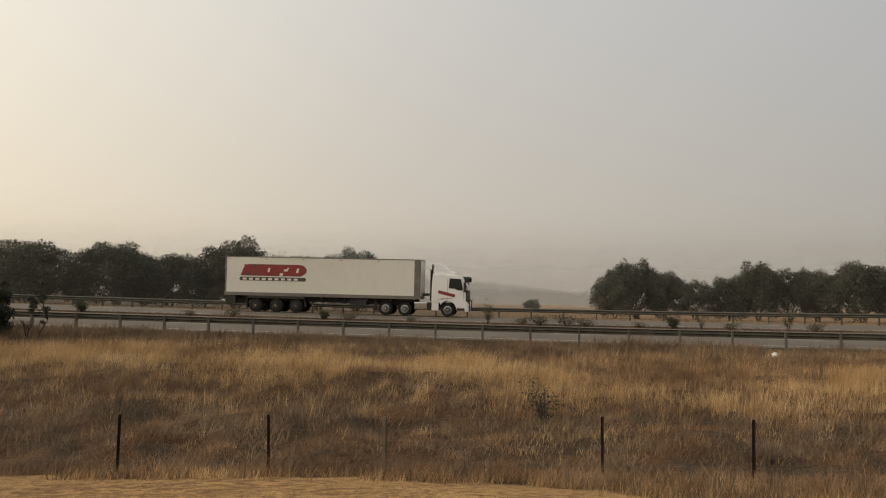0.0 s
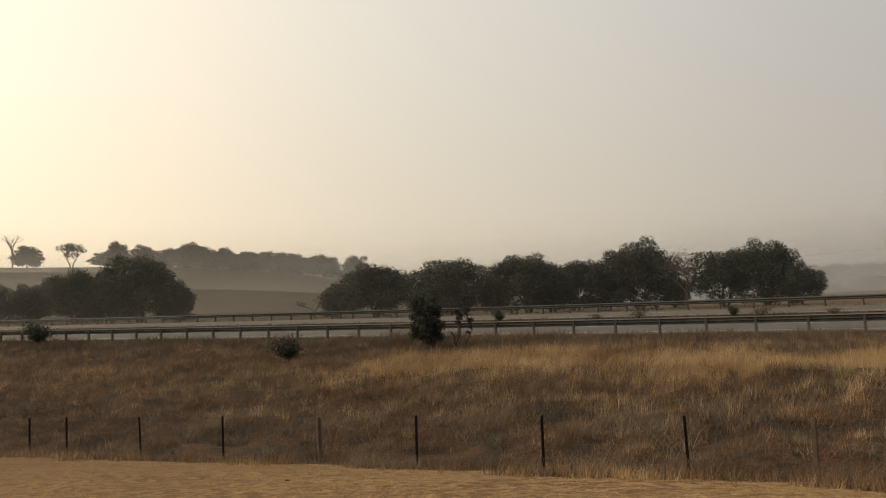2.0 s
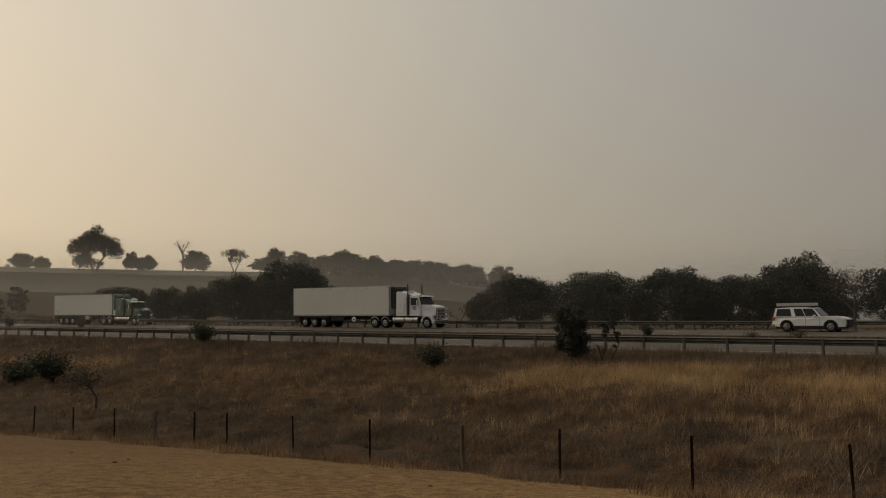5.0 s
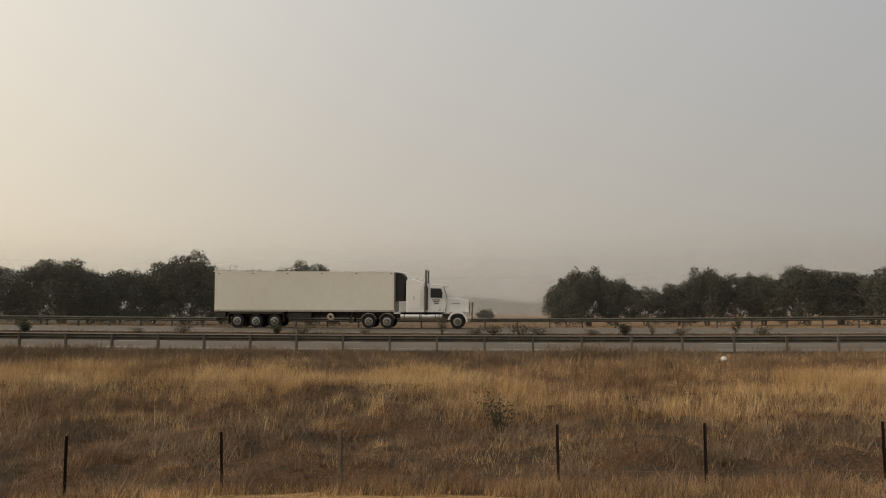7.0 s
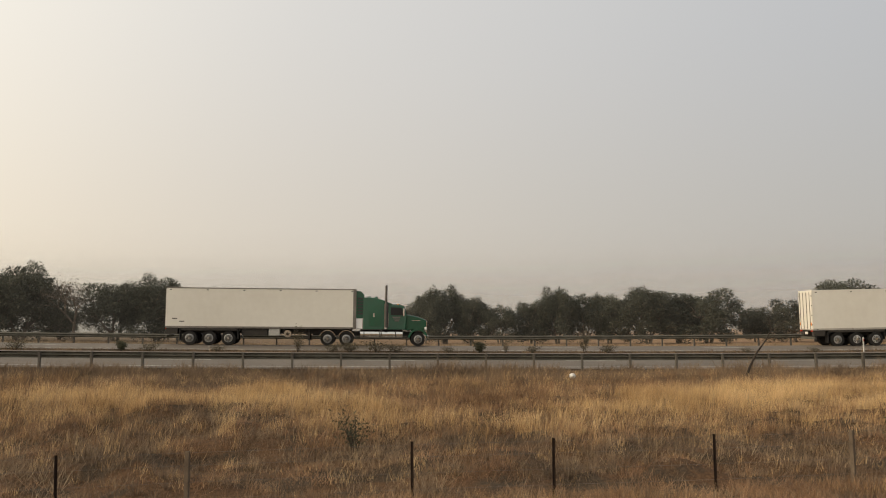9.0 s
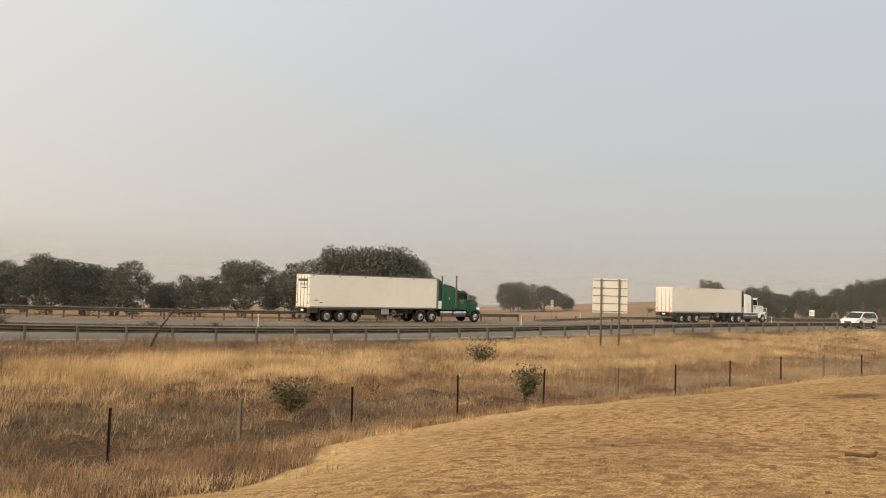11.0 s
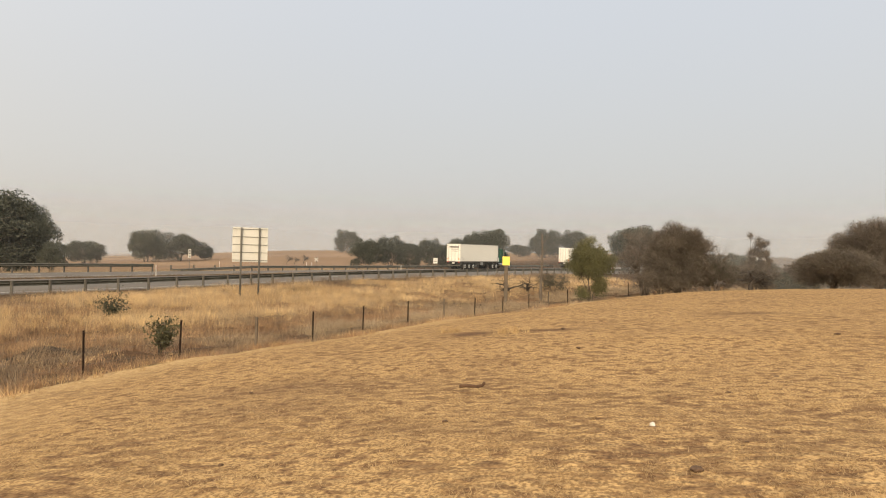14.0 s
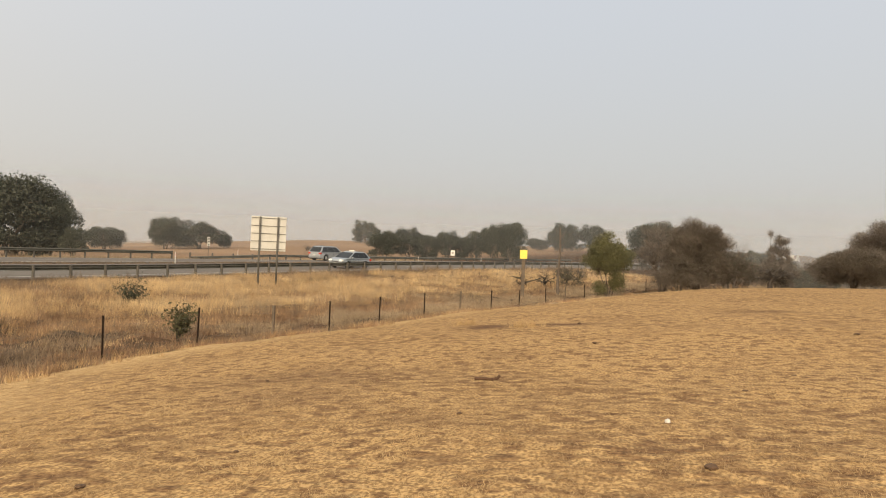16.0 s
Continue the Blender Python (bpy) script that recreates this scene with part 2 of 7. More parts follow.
M_EARTH = ground_mat()
M_ROAD = mat("asphalt", (0.142, 0.122, 0.102), 0.85, scale=0.3, col2=(0.11, 0.095, 0.08), bump=0.2, bscale=60, spec=0.3)
M_LINE = mat("road_paint", (0.6, 0.58, 0.52), 0.7, scale=2, var=0.3)
M_GALV = mat("galvanised_steel", (0.12, 0.115, 0.095), 0.7, 0.2, scale=1.5, col2=(0.075, 0.072, 0.06), rnd=0.08)

xs = np.unique(np.concatenate([np.arange(-900, -360, 30), np.arange(-360, -120, 6), np.arange(-120, -30, 1.5), np.arange(-30, 60, 0.35), np.arange(60, 150, 1.2), np.arange(150, 450, 5), np.arange(450, 900, 30)]))
ys = np.unique(np.concatenate([np.arange(-300, -120, 20), np.arange(-120, -40, 3), np.arange(-40, -12, 1.0), np.arange(-12, 32, 0.33), np.arange(32, 85, 1.0), np.arange(85, 400, 10), np.arange(400, 1500, 50)]))
ground = tagged(sheet("ground", xs, ys, lambda x, y: ground_z(x, y) + bumps(x, y, 0.9, 0.03) * (y < edge_y(x)) + bumps(x, y, 2.7, 0.012) * (y < edge_y(x)), M_EARTH), kind="structure", label="dry grazed paddock and roadside ground", category="ground")
gv = np.array([v.co[:] for v in ground.data.vertices])
sl = dyc(gv[:, 0])
off = (yc(gv[:, 0]) - gv[:, 1]) / np.sqrt(1 + sl * sl)


def bareness(x, y):
    """Worn patches of bare soil in the paddock."""
    b = np.zeros(len(x))
    for px, py, rx, ry, k in ((23.3, 3.5, 0.8, 0.7, 1.2), (23.95, 1.4, 0.65, 0.95, 1.2), (13.7, 5.3, 1.2, 1.7, 0.5), (10.8, 4.6, 0.9, 1.1, 0.5), (9.0, 2.0, 0.5, 0.7, 0.4), (-21, 11, 1.6, 0.6, 0.4), (16.5, 2.2, 0.7, 0.9, 0.4), (30.5, -5.0, 0.9, 1.3, 0.8), (7.7, -0.36, 0.22, 0.3, 0.7)):
        b = np.maximum(b, k * np.exp(-((x - px) / rx) ** 2 - ((y - py) / ry) ** 2))
    return np.minimum(b, 1.0)


for nm, val in (("bare", bareness(gv[:, 0], gv[:, 1])), ("beyond_fence", smooth((gv[:, 1] - edge_y(gv[:, 0]) + 0.9 * vnoise(gv[:, 0], gv[:, 1], 0.9, 34)) / 0.5)), ("strewn", np.exp(-((edge_y(gv[:, 0]) - gv[:, 1]) / 2.6) ** 2) * smooth((gv[:, 0] - 2) / 8)), ("beyond_road", smooth((-off - 8) / 25))):
    at = ground.data.attributes.new(nm, "FLOAT", "POINT")
    at.data.foreach_set("value", val.astype(np.float32))
road_near = tagged(strip("road_near", [7.5, 10, 13, 16, 19.3], -340, 620, 4, 0.0, M_ROAD), kind="structure", label="grey asphalt near carriageway of a freeway", category="road")
road_far = tagged(strip("road_far", [-4.3, -2, 0, 2, 4, 6.0], -340, 620, 4, 0.0, M_ROAD), kind="structure", label="grey asphalt far carriageway of a freeway", category="road")
# ---- building helpers ----
def part(name, bm, material, parent, label="", smooth_faces=False):
    """Links a bmesh as one mesh object under a thing or a part."""
    me = bpy.data.meshes.new(name)
    bm.normal_update()
    if smooth_faces:
        for f in bm.faces:
            f.smooth = True
    bm.to_mesh(me)
    bm.free()
    me.materials.append(material)
    ob = new(name, me)
    if parent is not None:
        ob.parent = parent
    if label:
        tagged(ob, label)
    return ob


def share(ob, x, y, z, rx=0, ry=0, rz=0, parent=None):
    """Another piece on the same mesh."""
    o = new(ob.name.split(".")[0], ob.data)
    o.parent = parent or ob.parent
    o.matrix_basis = pose(x, y, z, rx, ry, rz)
    return o


def bx(bm, x0, x1, y0, y1, z0, z1, bevel=0.0):
    r = bmesh.ops.create_cube(bm, size=1)
    bmesh.ops.scale(bm, vec=(x1 - x0, y1 - y0, z1 - z0), verts=r["verts"])
    bmesh.ops.translate(bm, vec=((x0 + x1) / 2, (y0 + y1) / 2, (z0 + z1) / 2), verts=r["verts"])
    if bevel:
        ed = list({e for v in r["verts"] for e in v.link_edges})
        bmesh.ops.bevel(bm, geom=ed, offset=bevel, segments=2, affect="EDGES", profile=0.6)
    return bm


def prism(bm, pts, y0, y1, bevel=0.0, taper=None):
    """The side outline pts (x, z), drawn across from y0 to y1; taper(x, y, z) may move each vertex sideways."""
    a = [bm.verts.new((x, y0, z)) for x, z in pts]
    b = [bm.verts.new((x, y1, z)) for x, z in pts]
    n = len(pts)
    fs = [bm.faces.new(a), bm.faces.new(b[::-1])]
    for i in range(n):
        fs.append(bm.faces.new((a[i], b[i], b[(i + 1) % n], a[(i + 1) % n])))
    bmesh.ops.recalc_face_normals(bm, faces=fs)
    if taper:
        for v in a + b:
            v.co.y = taper(v.co.x, v.co.y, v.co.z)
    if bevel:
        side = [e for e in bm.edges if e.verts[0] in a and e.verts[1] in a or e.verts[0] in b and e.verts[1] in b]
        bmesh.ops.bevel(bm, geom=side, offset=bevel, segments=2, affect="EDGES", profile=0.6)
    return bm


def cyl(bm, p, q, r0, r1=None, seg=12):
    """A tapered round bar from p to q."""
    p, q = Vector(p), Vector(q)
    d = q - p
    r = bmesh.ops.create_cone(bm, cap_ends=True, segments=seg, radius1=r0, radius2=r0 if r1 is None else r1, depth=d.length)
    m = Matrix.Translation((p + q) / 2) @ d.to_track_quat("Z", "Y").to_matrix().to_4x4()
    bmesh.ops.transform(bm, matrix=m, verts=r["verts"])
    return bm


def empty(name, label, category, group="", m=None):
    o = tagged(new(name), label, category, group)
    if m is not None:
        o.matrix_basis = m
    return o


def polar(az, d):
    return d * math.sin(radians(az)), d * math.cos(radians(az))


def gz(x, y):
    return float(ground_z(x, y))


# ---- foliage ----
def leaf_mat(name, col, col2, trans=0.25):
    m = mat(name, col, 0.6, scale=0.6, col2=col2, spec=0.25, trans=trans, rnd=0.15)
    nt = m.node_tree
    geo, hs = nt.nodes.new("ShaderNodeNewGeometry"), nt.nodes.new("ShaderNodeHueSaturation")
    mr = nt.nodes.new("ShaderNodeMapRange")
    mr.inputs["To Min"].default_value, mr.inputs["To Max"].default_value = 0.72, 1.3
    nt.links.new(geo.outputs["Random Per Island"], mr.inputs["Value"])
    nt.links.new(mr.outputs[0], hs.inputs["Value"])
    b = nt.nodes["Principled BSDF"]
    src = b.inputs["Base Color"].links[0].from_socket
    nt.links.new(src, hs.inputs["Color"])
    nt.links.new(hs.outputs[0], b.inputs["Base Color"])
    for n in nt.nodes:
        if n.type == "BSDF_TRANSLUCENT":
            nt.links.new(hs.outputs[0], n.inputs[0])
    return m


M_MEDIAN = leaf_mat("dusty_shrub_leaves", (0.105, 0.09, 0.058), (0.075, 0.066, 0.045))
M_GUM = leaf_mat("gum_leaves", (0.080, 0.083, 0.060), (0.050, 0.055, 0.041), 0.12)
M_OLIVE = leaf_mat("olive_leaves", (0.150, 0.140, 0.062), (0.092, 0.090, 0.046))
M_DRYLEAF = leaf_mat("dry_twigs", (0.092, 0.078, 0.063), (0.055, 0.048, 0.04))
M_FENCELEAF = leaf_mat("dark_olive_leaves", (0.095, 0.088, 0.042), (0.055, 0.054, 0.03))
M_SHRUB = leaf_mat("shrub_leaves", (0.07, 0.072, 0.045), (0.045, 0.05, 0.033))
M_TWIG = leaf_mat("bare_twigs", (0.15, 0.122, 0.10), (0.10, 0.082, 0.068), 0.1)
M_DUSK = leaf_mat("dusky_leaves", (0.125, 0.106, 0.074), (0.08, 0.07, 0.052))
M_BARK = mat("pale_bark", (0.24, 0.208, 0.168), 0.9, scale=1.2, col2=(0.13, 0.105, 0.085), bump=0.6, bscale=9, spec=0.15)
M_DARKWOOD = mat("dark_wood", (0.06, 0.05, 0.042), 0.9, scale=2.0, col2=(0.035, 0.03, 0.026), bump=0.5, bscale=14, spec=0.15)
M_DEAD = mat("weathered_wood", (0.15, 0.122, 0.098), 0.9, scale=2.0, col2=(0.075, 0.06, 0.048), bump=0.7, bscale=14, spec=0.15)


def cards(rng, centres, size, flat=0.0):
    """Small leaf sprays, one ragged triangle each, at given centres."""
    n = len(centres)
    a = rng.normal(size=(n, 3)); a /= np.linalg.norm(a, axis=1)[:, None]
    a[:, 2] = a[:, 2] * (1 - flat) - 0.35
    a /= np.linalg.norm(a, axis=1)[:, None]
    r = rng.normal(size=(n, 3))
    b = np.cross(a, r); b /= np.linalg.norm(b, axis=1)[:, None]
    s = size * rng.uniform(0.6, 1.35, n)[:, None]
    c = centres
    v = np.stack([c - a * s, c + b * s * 0.6, c + a * s * 0.8 - b * s * 0.35], 1).reshape(-1, 3)
    i = np.arange(n)[:, None] * 3
    return v, (i + np.array([[0, 1, 2]]))


def mesh_np(name, v, f, material):
    me = bpy.data.meshes.new(name)
    me.from_pydata(v.tolist(), [], f.tolist())
    me.materials.append(material)
    return me


def crown_clumps(rng, w, h, n, skirt=0.5, foot=0.45):
    """Foliage clumps of a crown: a broken dome, a few in its heart, a gappy skirt below. Each is x, y, z, radius, half height."""
    out = []
    zb = h * foot
    for i in range(n):
        up = 1 - (i + 0.5) / n * 0.97
        ang = i * 2.399963 + rng.uniform(-0.45, 0.45)
        s = w * rng.uniform(0.10, 0.18)
        sz = s * rng.uniform(0.75, 1.05)
        k = rng.uniform(0.72, 1.12)
        rr = (w / 2 - s) * math.sqrt(1 - up * up) ** 0.8 * k
        out.append((rr * math.cos(ang), rr * math.sin(ang), zb + (h - zb - sz) * up * k, s, sz))
    for i in range(n // 4):
        ang, s = i * 2.399963 + 1.0, w * rng.uniform(0.12, 0.17)
        rr = w * rng.uniform(0.05, 0.22)
        out.append((rr * math.cos(ang), rr * math.sin(ang), h * rng.uniform(0.42, 0.72), s, s * 0.75))
    for i in range(int(n * 1.1)):
        if rng.random() > skirt:
            continue
        ang, s = i * 2.399963, w * rng.uniform(0.09, 0.15)
        rr = (w / 2 - s) * rng.uniform(0.35, 1.04)
        out.append((rr * math.cos(ang), rr * math.sin(ang), h * rng.uniform(0.12, 0.44), s, s * rng.uniform(0.7, 1.1)))
    return out


def limb_mesh(rng, clumps, h, r, stems=3):
    """Leaning stems that fork and fork again into the foliage clumps."""
    bm = bmesh.new()
    forks = []
    for k in range(stems):
        ang = k * 6.283 / stems + rng.uniform(0, 1)
        foot = Vector((1.2 * r * math.cos(ang) * (stems > 1), 1.2 * r * math.sin(ang) * (stems > 1), -0.3))
        mid = foot + Vector((math.cos(ang) * h * 0.05, math.sin(ang) * h * 0.05, h * rng.uniform(0.16, 0.26)))
        top = mid + Vector((math.cos(ang + 0.4) * h * 0.12, math.sin(ang + 0.4) * h * 0.12, h * rng.uniform(0.14, 0.24)))
        cyl(bm, foot, mid, r * 1.15, r * 0.85, 8)
        cyl(bm, mid, top, r * 0.85, r * 0.6, 7)
        forks += [mid, top]
    for x, y, z, s, _ in clumps:
        tip = Vector((x, y, z))
        f = min(forks, key=lambda q: (q - tip).length + 2.0 * max(0.0, q.z - z))
        knee = f.lerp(tip, 0.5) + Vector((rng.uniform(-.25, .25), rng.uniform(-.25, .25), h * 0.035))
        cyl(bm, f, knee, r * 0.5, r * 0.33, 5)
        cyl(bm, knee, tip, r * 0.33, r * 0.1, 5)
        for j in range(3):
            e = tip + Vector((rng.normal() * s * 0.7, rng.normal() * s * 0.7, rng.uniform(-0.2, 0.7) * s))
            cyl(bm, knee.lerp(tip, 0.6), e, r * 0.15, r * 0.04, 4)
    return bm


def clump_points(rng, clumps, count, hollow=0.25):
    """Places of leaves in every clump, denser on its upper shell; with them the way outwards."""
    pts, ways = [], []
    for x, y, z, s, sz in clumps:
        n = max(8, int(count(s, sz)))
        d = rng.normal(size=(n, 3)); d /= np.linalg.norm(d, axis=1)[:, None]
        q = rng.uniform(hollow ** 2, 1.0, n) ** 0.5
        a, b = rng.uniform(0, 6.28, 2)
        wob = 1 + 0.13 * np.sin(d[:, 0] * 5 + a) * np.cos(d[:, 1] * 4.3 + b) + 0.08 * np.sin(d[:, 2] * 9 + a)
        keep = rng.random(n) < np.where(d[:, 2] > -0.3, 1.0, 0.5)
        pts.append((d * (q * wob)[:, None] * np.array([s, s, sz]) + np.array([x, y, z]))[keep])
        ways.append(d[keep])
    return np.concatenate(pts), np.concatenate(ways)


def build_tree(kind, w, h, seed, clumps=26, density=1.3, leaf=0.2, stems=3, material=None, skirt=0.5, foot=0.45, trunk_r=0.16, label="", category="tree", hollow=0.25, bark=None):
    rng = np.random.default_rng(seed)
    C = crown_clumps(rng, w, h, clumps, skirt, foot)
    t = empty(kind, label, category)
    part("trunk", limb_mesh(rng, C, h, trunk_r, stems), bark or M_BARK, t, smooth_faces=True)
    p, _ = clump_points(rng, C, lambda s, sz: density * 16.0 * s * sz / (leaf * leaf) / 1.6, hollow)
    p[:, 2] = np.maximum(p[:, 2], 0.05)
    v, f = cards(rng, p, leaf)
    c = new("crown", mesh_np("crown", v, f, material or M_GUM))
    c.parent = t
    return t


def build_twiggy(kind, w, h, seed, clumps=24, twigs=160, leaves=60, leaf=0.07, stems=4, skirt=0.7, foot=0.4, trunk_r=0.1, material=None, label="", category="tree", fine=0.011):
    """A dry tree: a dome of fine bare twigs with scattered small leaves."""
    rng = np.random.default_rng(seed)
    C = crown_clumps(rng, w, h, clumps, skirt, foot)
    t = empty(kind, label, category)
    part("trunk", limb_mesh(rng, C, h, trunk_r, stems), M_DEAD, t, smooth_faces=True)
    p, d = clump_points(rng, C, lambda s, sz: twigs * s * sz, 0.1)
    out = p - np.array([0, 0, h * 0.3])
    out /= np.linalg.norm(out, axis=1)[:, None]
    way = out * 0.7 + d * 0.4 + rng.normal(size=p.shape) * 0.45
    way /= np.linalg.norm(way, axis=1)[:, None]
    side = np.cross(way, rng.normal(size=p.shape)); side /= np.linalg.norm(side, axis=1)[:, None]
    ln = rng.uniform(0.25, 0.75, len(p))[:, None] * (h / 6.0)
    wd = fine * rng.uniform(0.6, 1.6, len(p))[:, None]
    v = np.stack([p - way * ln * 0.5 - side * wd, p - way * ln * 0.5 + side * wd, p + way * ln * 0.5], 1).reshape(-1, 3)
    v[:, 2] = np.maximum(v[:, 2], 0.02)
    o = new("twig_canopy", mesh_np("twig_canopy", v, np.arange(len(v)).reshape(-1, 3), M_TWIG)); o.parent = t
    if leaves:
        p, _ = clump_points(rng, C, lambda s, sz: leaves * s * sz, 0.3)
        p[:, 2] = np.maximum(p[:, 2], 0.05)
        v, f = cards(rng, p, leaf)
        o = new("crown", mesh_np("crown", v, f, material or M_DUSK)); o.parent = t
    return t


def build_bare(kind, h, seed, spread=0.55, depth=5, r=0.12, label="", category="tree", material=None, twigs=0, twig_size=0.2):
    """A leafless tree: forks again and again to thin twigs."""
    rng = np.random.default_rng(seed)
    bm = bmesh.new()
    tips = []

    def grow(p, d, length, rad, k):
        q = p + d * length
        cyl(bm, p, q, rad, rad * 0.68, 6 if k > 2 else 4)
        if k == 0:
            tips.append(q)
            return
        for j in range(2 if k < 3 else 3):
            a = Vector((rng.normal(), rng.normal(), rng.normal() * 0.6))
            nd = (d + a * spread + Vector((0, 0, 0.10))).normalized()
            grow(q, nd, length * rng.uniform(0.62, 0.86), rad * 0.62, k - 1)

    grow(Vector((0, 0, -0.2)), Vector((0.05, 0.02, 1)).normalized(), h * 0.28, r, depth)
    top = max(v.co.z for v in bm.verts)
    bmesh.ops.scale(bm, vec=(h / top,) * 3, verts=bm.verts)
    k = h / top
    t = empty(kind, label, category)
    part("trunk", bm, material or M_DEAD, t)
    if twigs:
        c = np.array([tuple(q * k) for q in tips])
        pts = np.repeat(c, twigs, 0) + rng.normal(size=(len(c) * twigs, 3)) * h * 0.055
        v, f = cards(rng, pts, twig_size)
        o = new("crown", mesh_np("crown", v, f, M_DRYLEAF)); o.parent = t
    return t


def build_shrub(kind, w, h, seed, n=700, leaf=0.1, material=None, label="", stems=6, category="shrub"):
    rng = np.random.default_rng(seed)
    t = empty(kind, label, category)
    bm = bmesh.new()
    pts = []
    for k in range(stems):
        a = rng.uniform(0, 6.283)
        tip = Vector((math.cos(a) * w * 0.5 * rng.uniform(0.3, 0.9), math.sin(a) * w * 0.5 * rng.uniform(0.3, 0.9), h * rng.uniform(0.6, 1.0)))
        cyl(bm, (0, 0, -0.1), tip * 0.5, 0.008 * (1 + w), 0.006 * (1 + w), 5)
        cyl(bm, tip * 0.5, tip, 0.006 * (1 + w), 0.002, 4)
        m = n // stems
        f = rng.uniform(0.35, 1.05, m)[:, None]
        pts.append(np.array(tip)[None] * f + rng.normal(size=(m, 3)) * np.array([w * 0.13, w * 0.13, h * 0.10]) * (0.4 + f))
    part("stem", bm, M_DARKWOOD, t)
    p = np.concatenate(pts)
    p[:, 2] = np.maximum(p[:, 2], 0.03)
    v, f = cards(rng, p, leaf)
    o = new("foliage", mesh_np("foliage", v, f, material or M_SHRUB)); o.parent = t
    return t


def put(ob, x, y, s=1.0, sz=None, rz=0.0, dz=0.0, label="", group=""):
    m = pose(x, y, gz(x, y) + dz, 0, 0, rz) @ Matrix.Diagonal((s, s, sz or s, 1))
    o = copy_thing(ob, m)
    o.matrix_basis = m
    if label:
        tagged(o, label)
    if group:
        tagged(o, group=group)
    return o


def settle(ob, x, y, s=1.0, sz=None, rz=0.0, dz=0.0):
    ob.matrix_basis = pose(x, y, gz(x, y) + dz, 0, 0, rz) @ Matrix.Diagonal((s, s, sz or s, 1))
    return ob


# ---- trees: gum forms 10 m wide and 8 m high, then set out along the plan ----
GUM_LABEL = "dark grey-green eucalyptus tree with pale forked stems beyond the freeway"
GUMS = [build_tree("eucalyptus_tree", 9.6, 7.8, 11 + k, clumps=18 + 3 * (k % 4), leaf=0.14, stems=2 + k % 3, skirt=0.80 - 0.14 * (k % 3), density=1.0, hollow=0.45, foot=0.36 + 0.04 * (k % 3), label=GUM_LABEL) for k in range(8)]
OPEN = [build_tree("eucalyptus_tree", 9.6, 7.8, 31 + k, clumps=17 + 3 * (k % 3), leaf=0.14, density=1.1, hollow=0.45, stems=2 + k % 2, skirt=0.74, foot=0.36, trunk_r=0.19, label=GUM_LABEL) for k in range(5)]
FARGUM = [build_tree("eucalyptus_tree", 9.6, 7.8, 51 + k, clumps=18 + 2 * (k % 3), leaf=0.42, density=1.3, stems=1 + k % 2, skirt=1.0, foot=0.22, label=GUM_LABEL) for k in range(5)]
USED = set()
TREE_RNG = random.Random(5)


def grove(rows, group, label="", forms=None):
    """Rows of bearing, distance, height and width."""
    for i, (az, d, h, w) in enumerate(rows):
        x, y = polar(az, d)
        ob = TREE_RNG.choice(forms or GUMS)
        s, sz, rz = w / 7.7, h / 7.5, TREE_RNG.uniform(0, 360)
        if ob.name in USED:
            put(ob, x, y, s, sz, rz, group=group, label=label)
        else:
            USED.add(ob.name)
            settle(ob, x, y, s, sz, rz)
            tagged(ob, label, group=group)


grove([(-54.7, 150, 5.4, 8.4), (-52.1, 140, 5.9, 5.6), (-50.1, 135, 5.6, 6.4), (-47.6, 128, 7.7, 7.4), (-43.7, 125, 9.9, 10.3), (-45.6, 126, 8.0, 6.5), (-41.5, 122, 5.7, 4.8)], "trees beyond the freeway")
grove([(-30.9, 125, 4.8, 5.4), (-28.4, 120, 7.6, 10.0), (-23.4, 118, 8.2, 11.4), (-20.4, 122, 4.6, 4.4), (-18.0, 116, 8.2, 10.4), (-14.8, 118, 7.6, 8.6), (-12.6, 121, 7.6, 6.0),
       (-10.6, 117, 9.3, 9.8), (-8.4, 126, 4.6, 5.0), (-5.2, 117, 7.8, 9.2), (-2.7, 116, 8.3, 8.4), (-0.6, 113, 5.0, 5.2), (-16.4, 122, 5.5, 7.0)], "trees beyond the freeway")
grove([(14.9, 106, 6.2, 5.4), (16.3, 108, 7.3, 5.6), (18.1, 107, 6.0, 4.6), (20.0, 106, 4.8, 4.6), (22.2, 108, 5.8, 5.2), (23.9, 108, 7.1, 5.6), (25.8, 111, 6.4, 5.6), (27.4, 110, 6.4, 6.2), (29.9, 108, 7.2, 6.8), (31.8, 111, 6.2, 5.2)], "trees beyond the freeway", forms=GUMS)
grove([(33.7, 110, 6.8, 8.6), (36.6, 116, 4.7, 4.2), (38.9, 112, 5.4, 6.6), (41.6, 111, 7.3, 9.0), (45.2, 112, 7.2, 9.6), (48.2, 113, 9.6, 8.0), (50.9, 110, 9.9, 11.6), (52.9, 111, 8.4, 6.4), (46.9, 108, 4.2, 6.0), (54.3, 106, 3.5, 3.2)], "trees beyond the freeway", forms=OPEN)
grove([(56.1, 190, 5.0, 8.3), (59.8, 200, 7.6, 7.4), (61.9, 200, 6.5, 10.6), (63.5, 205, 3.5, 3.5), (72.8, 260, 7.2, 7.7), (9.3, 180, 2.6, 3.4)], "scattered paddock trees", forms=OPEN)
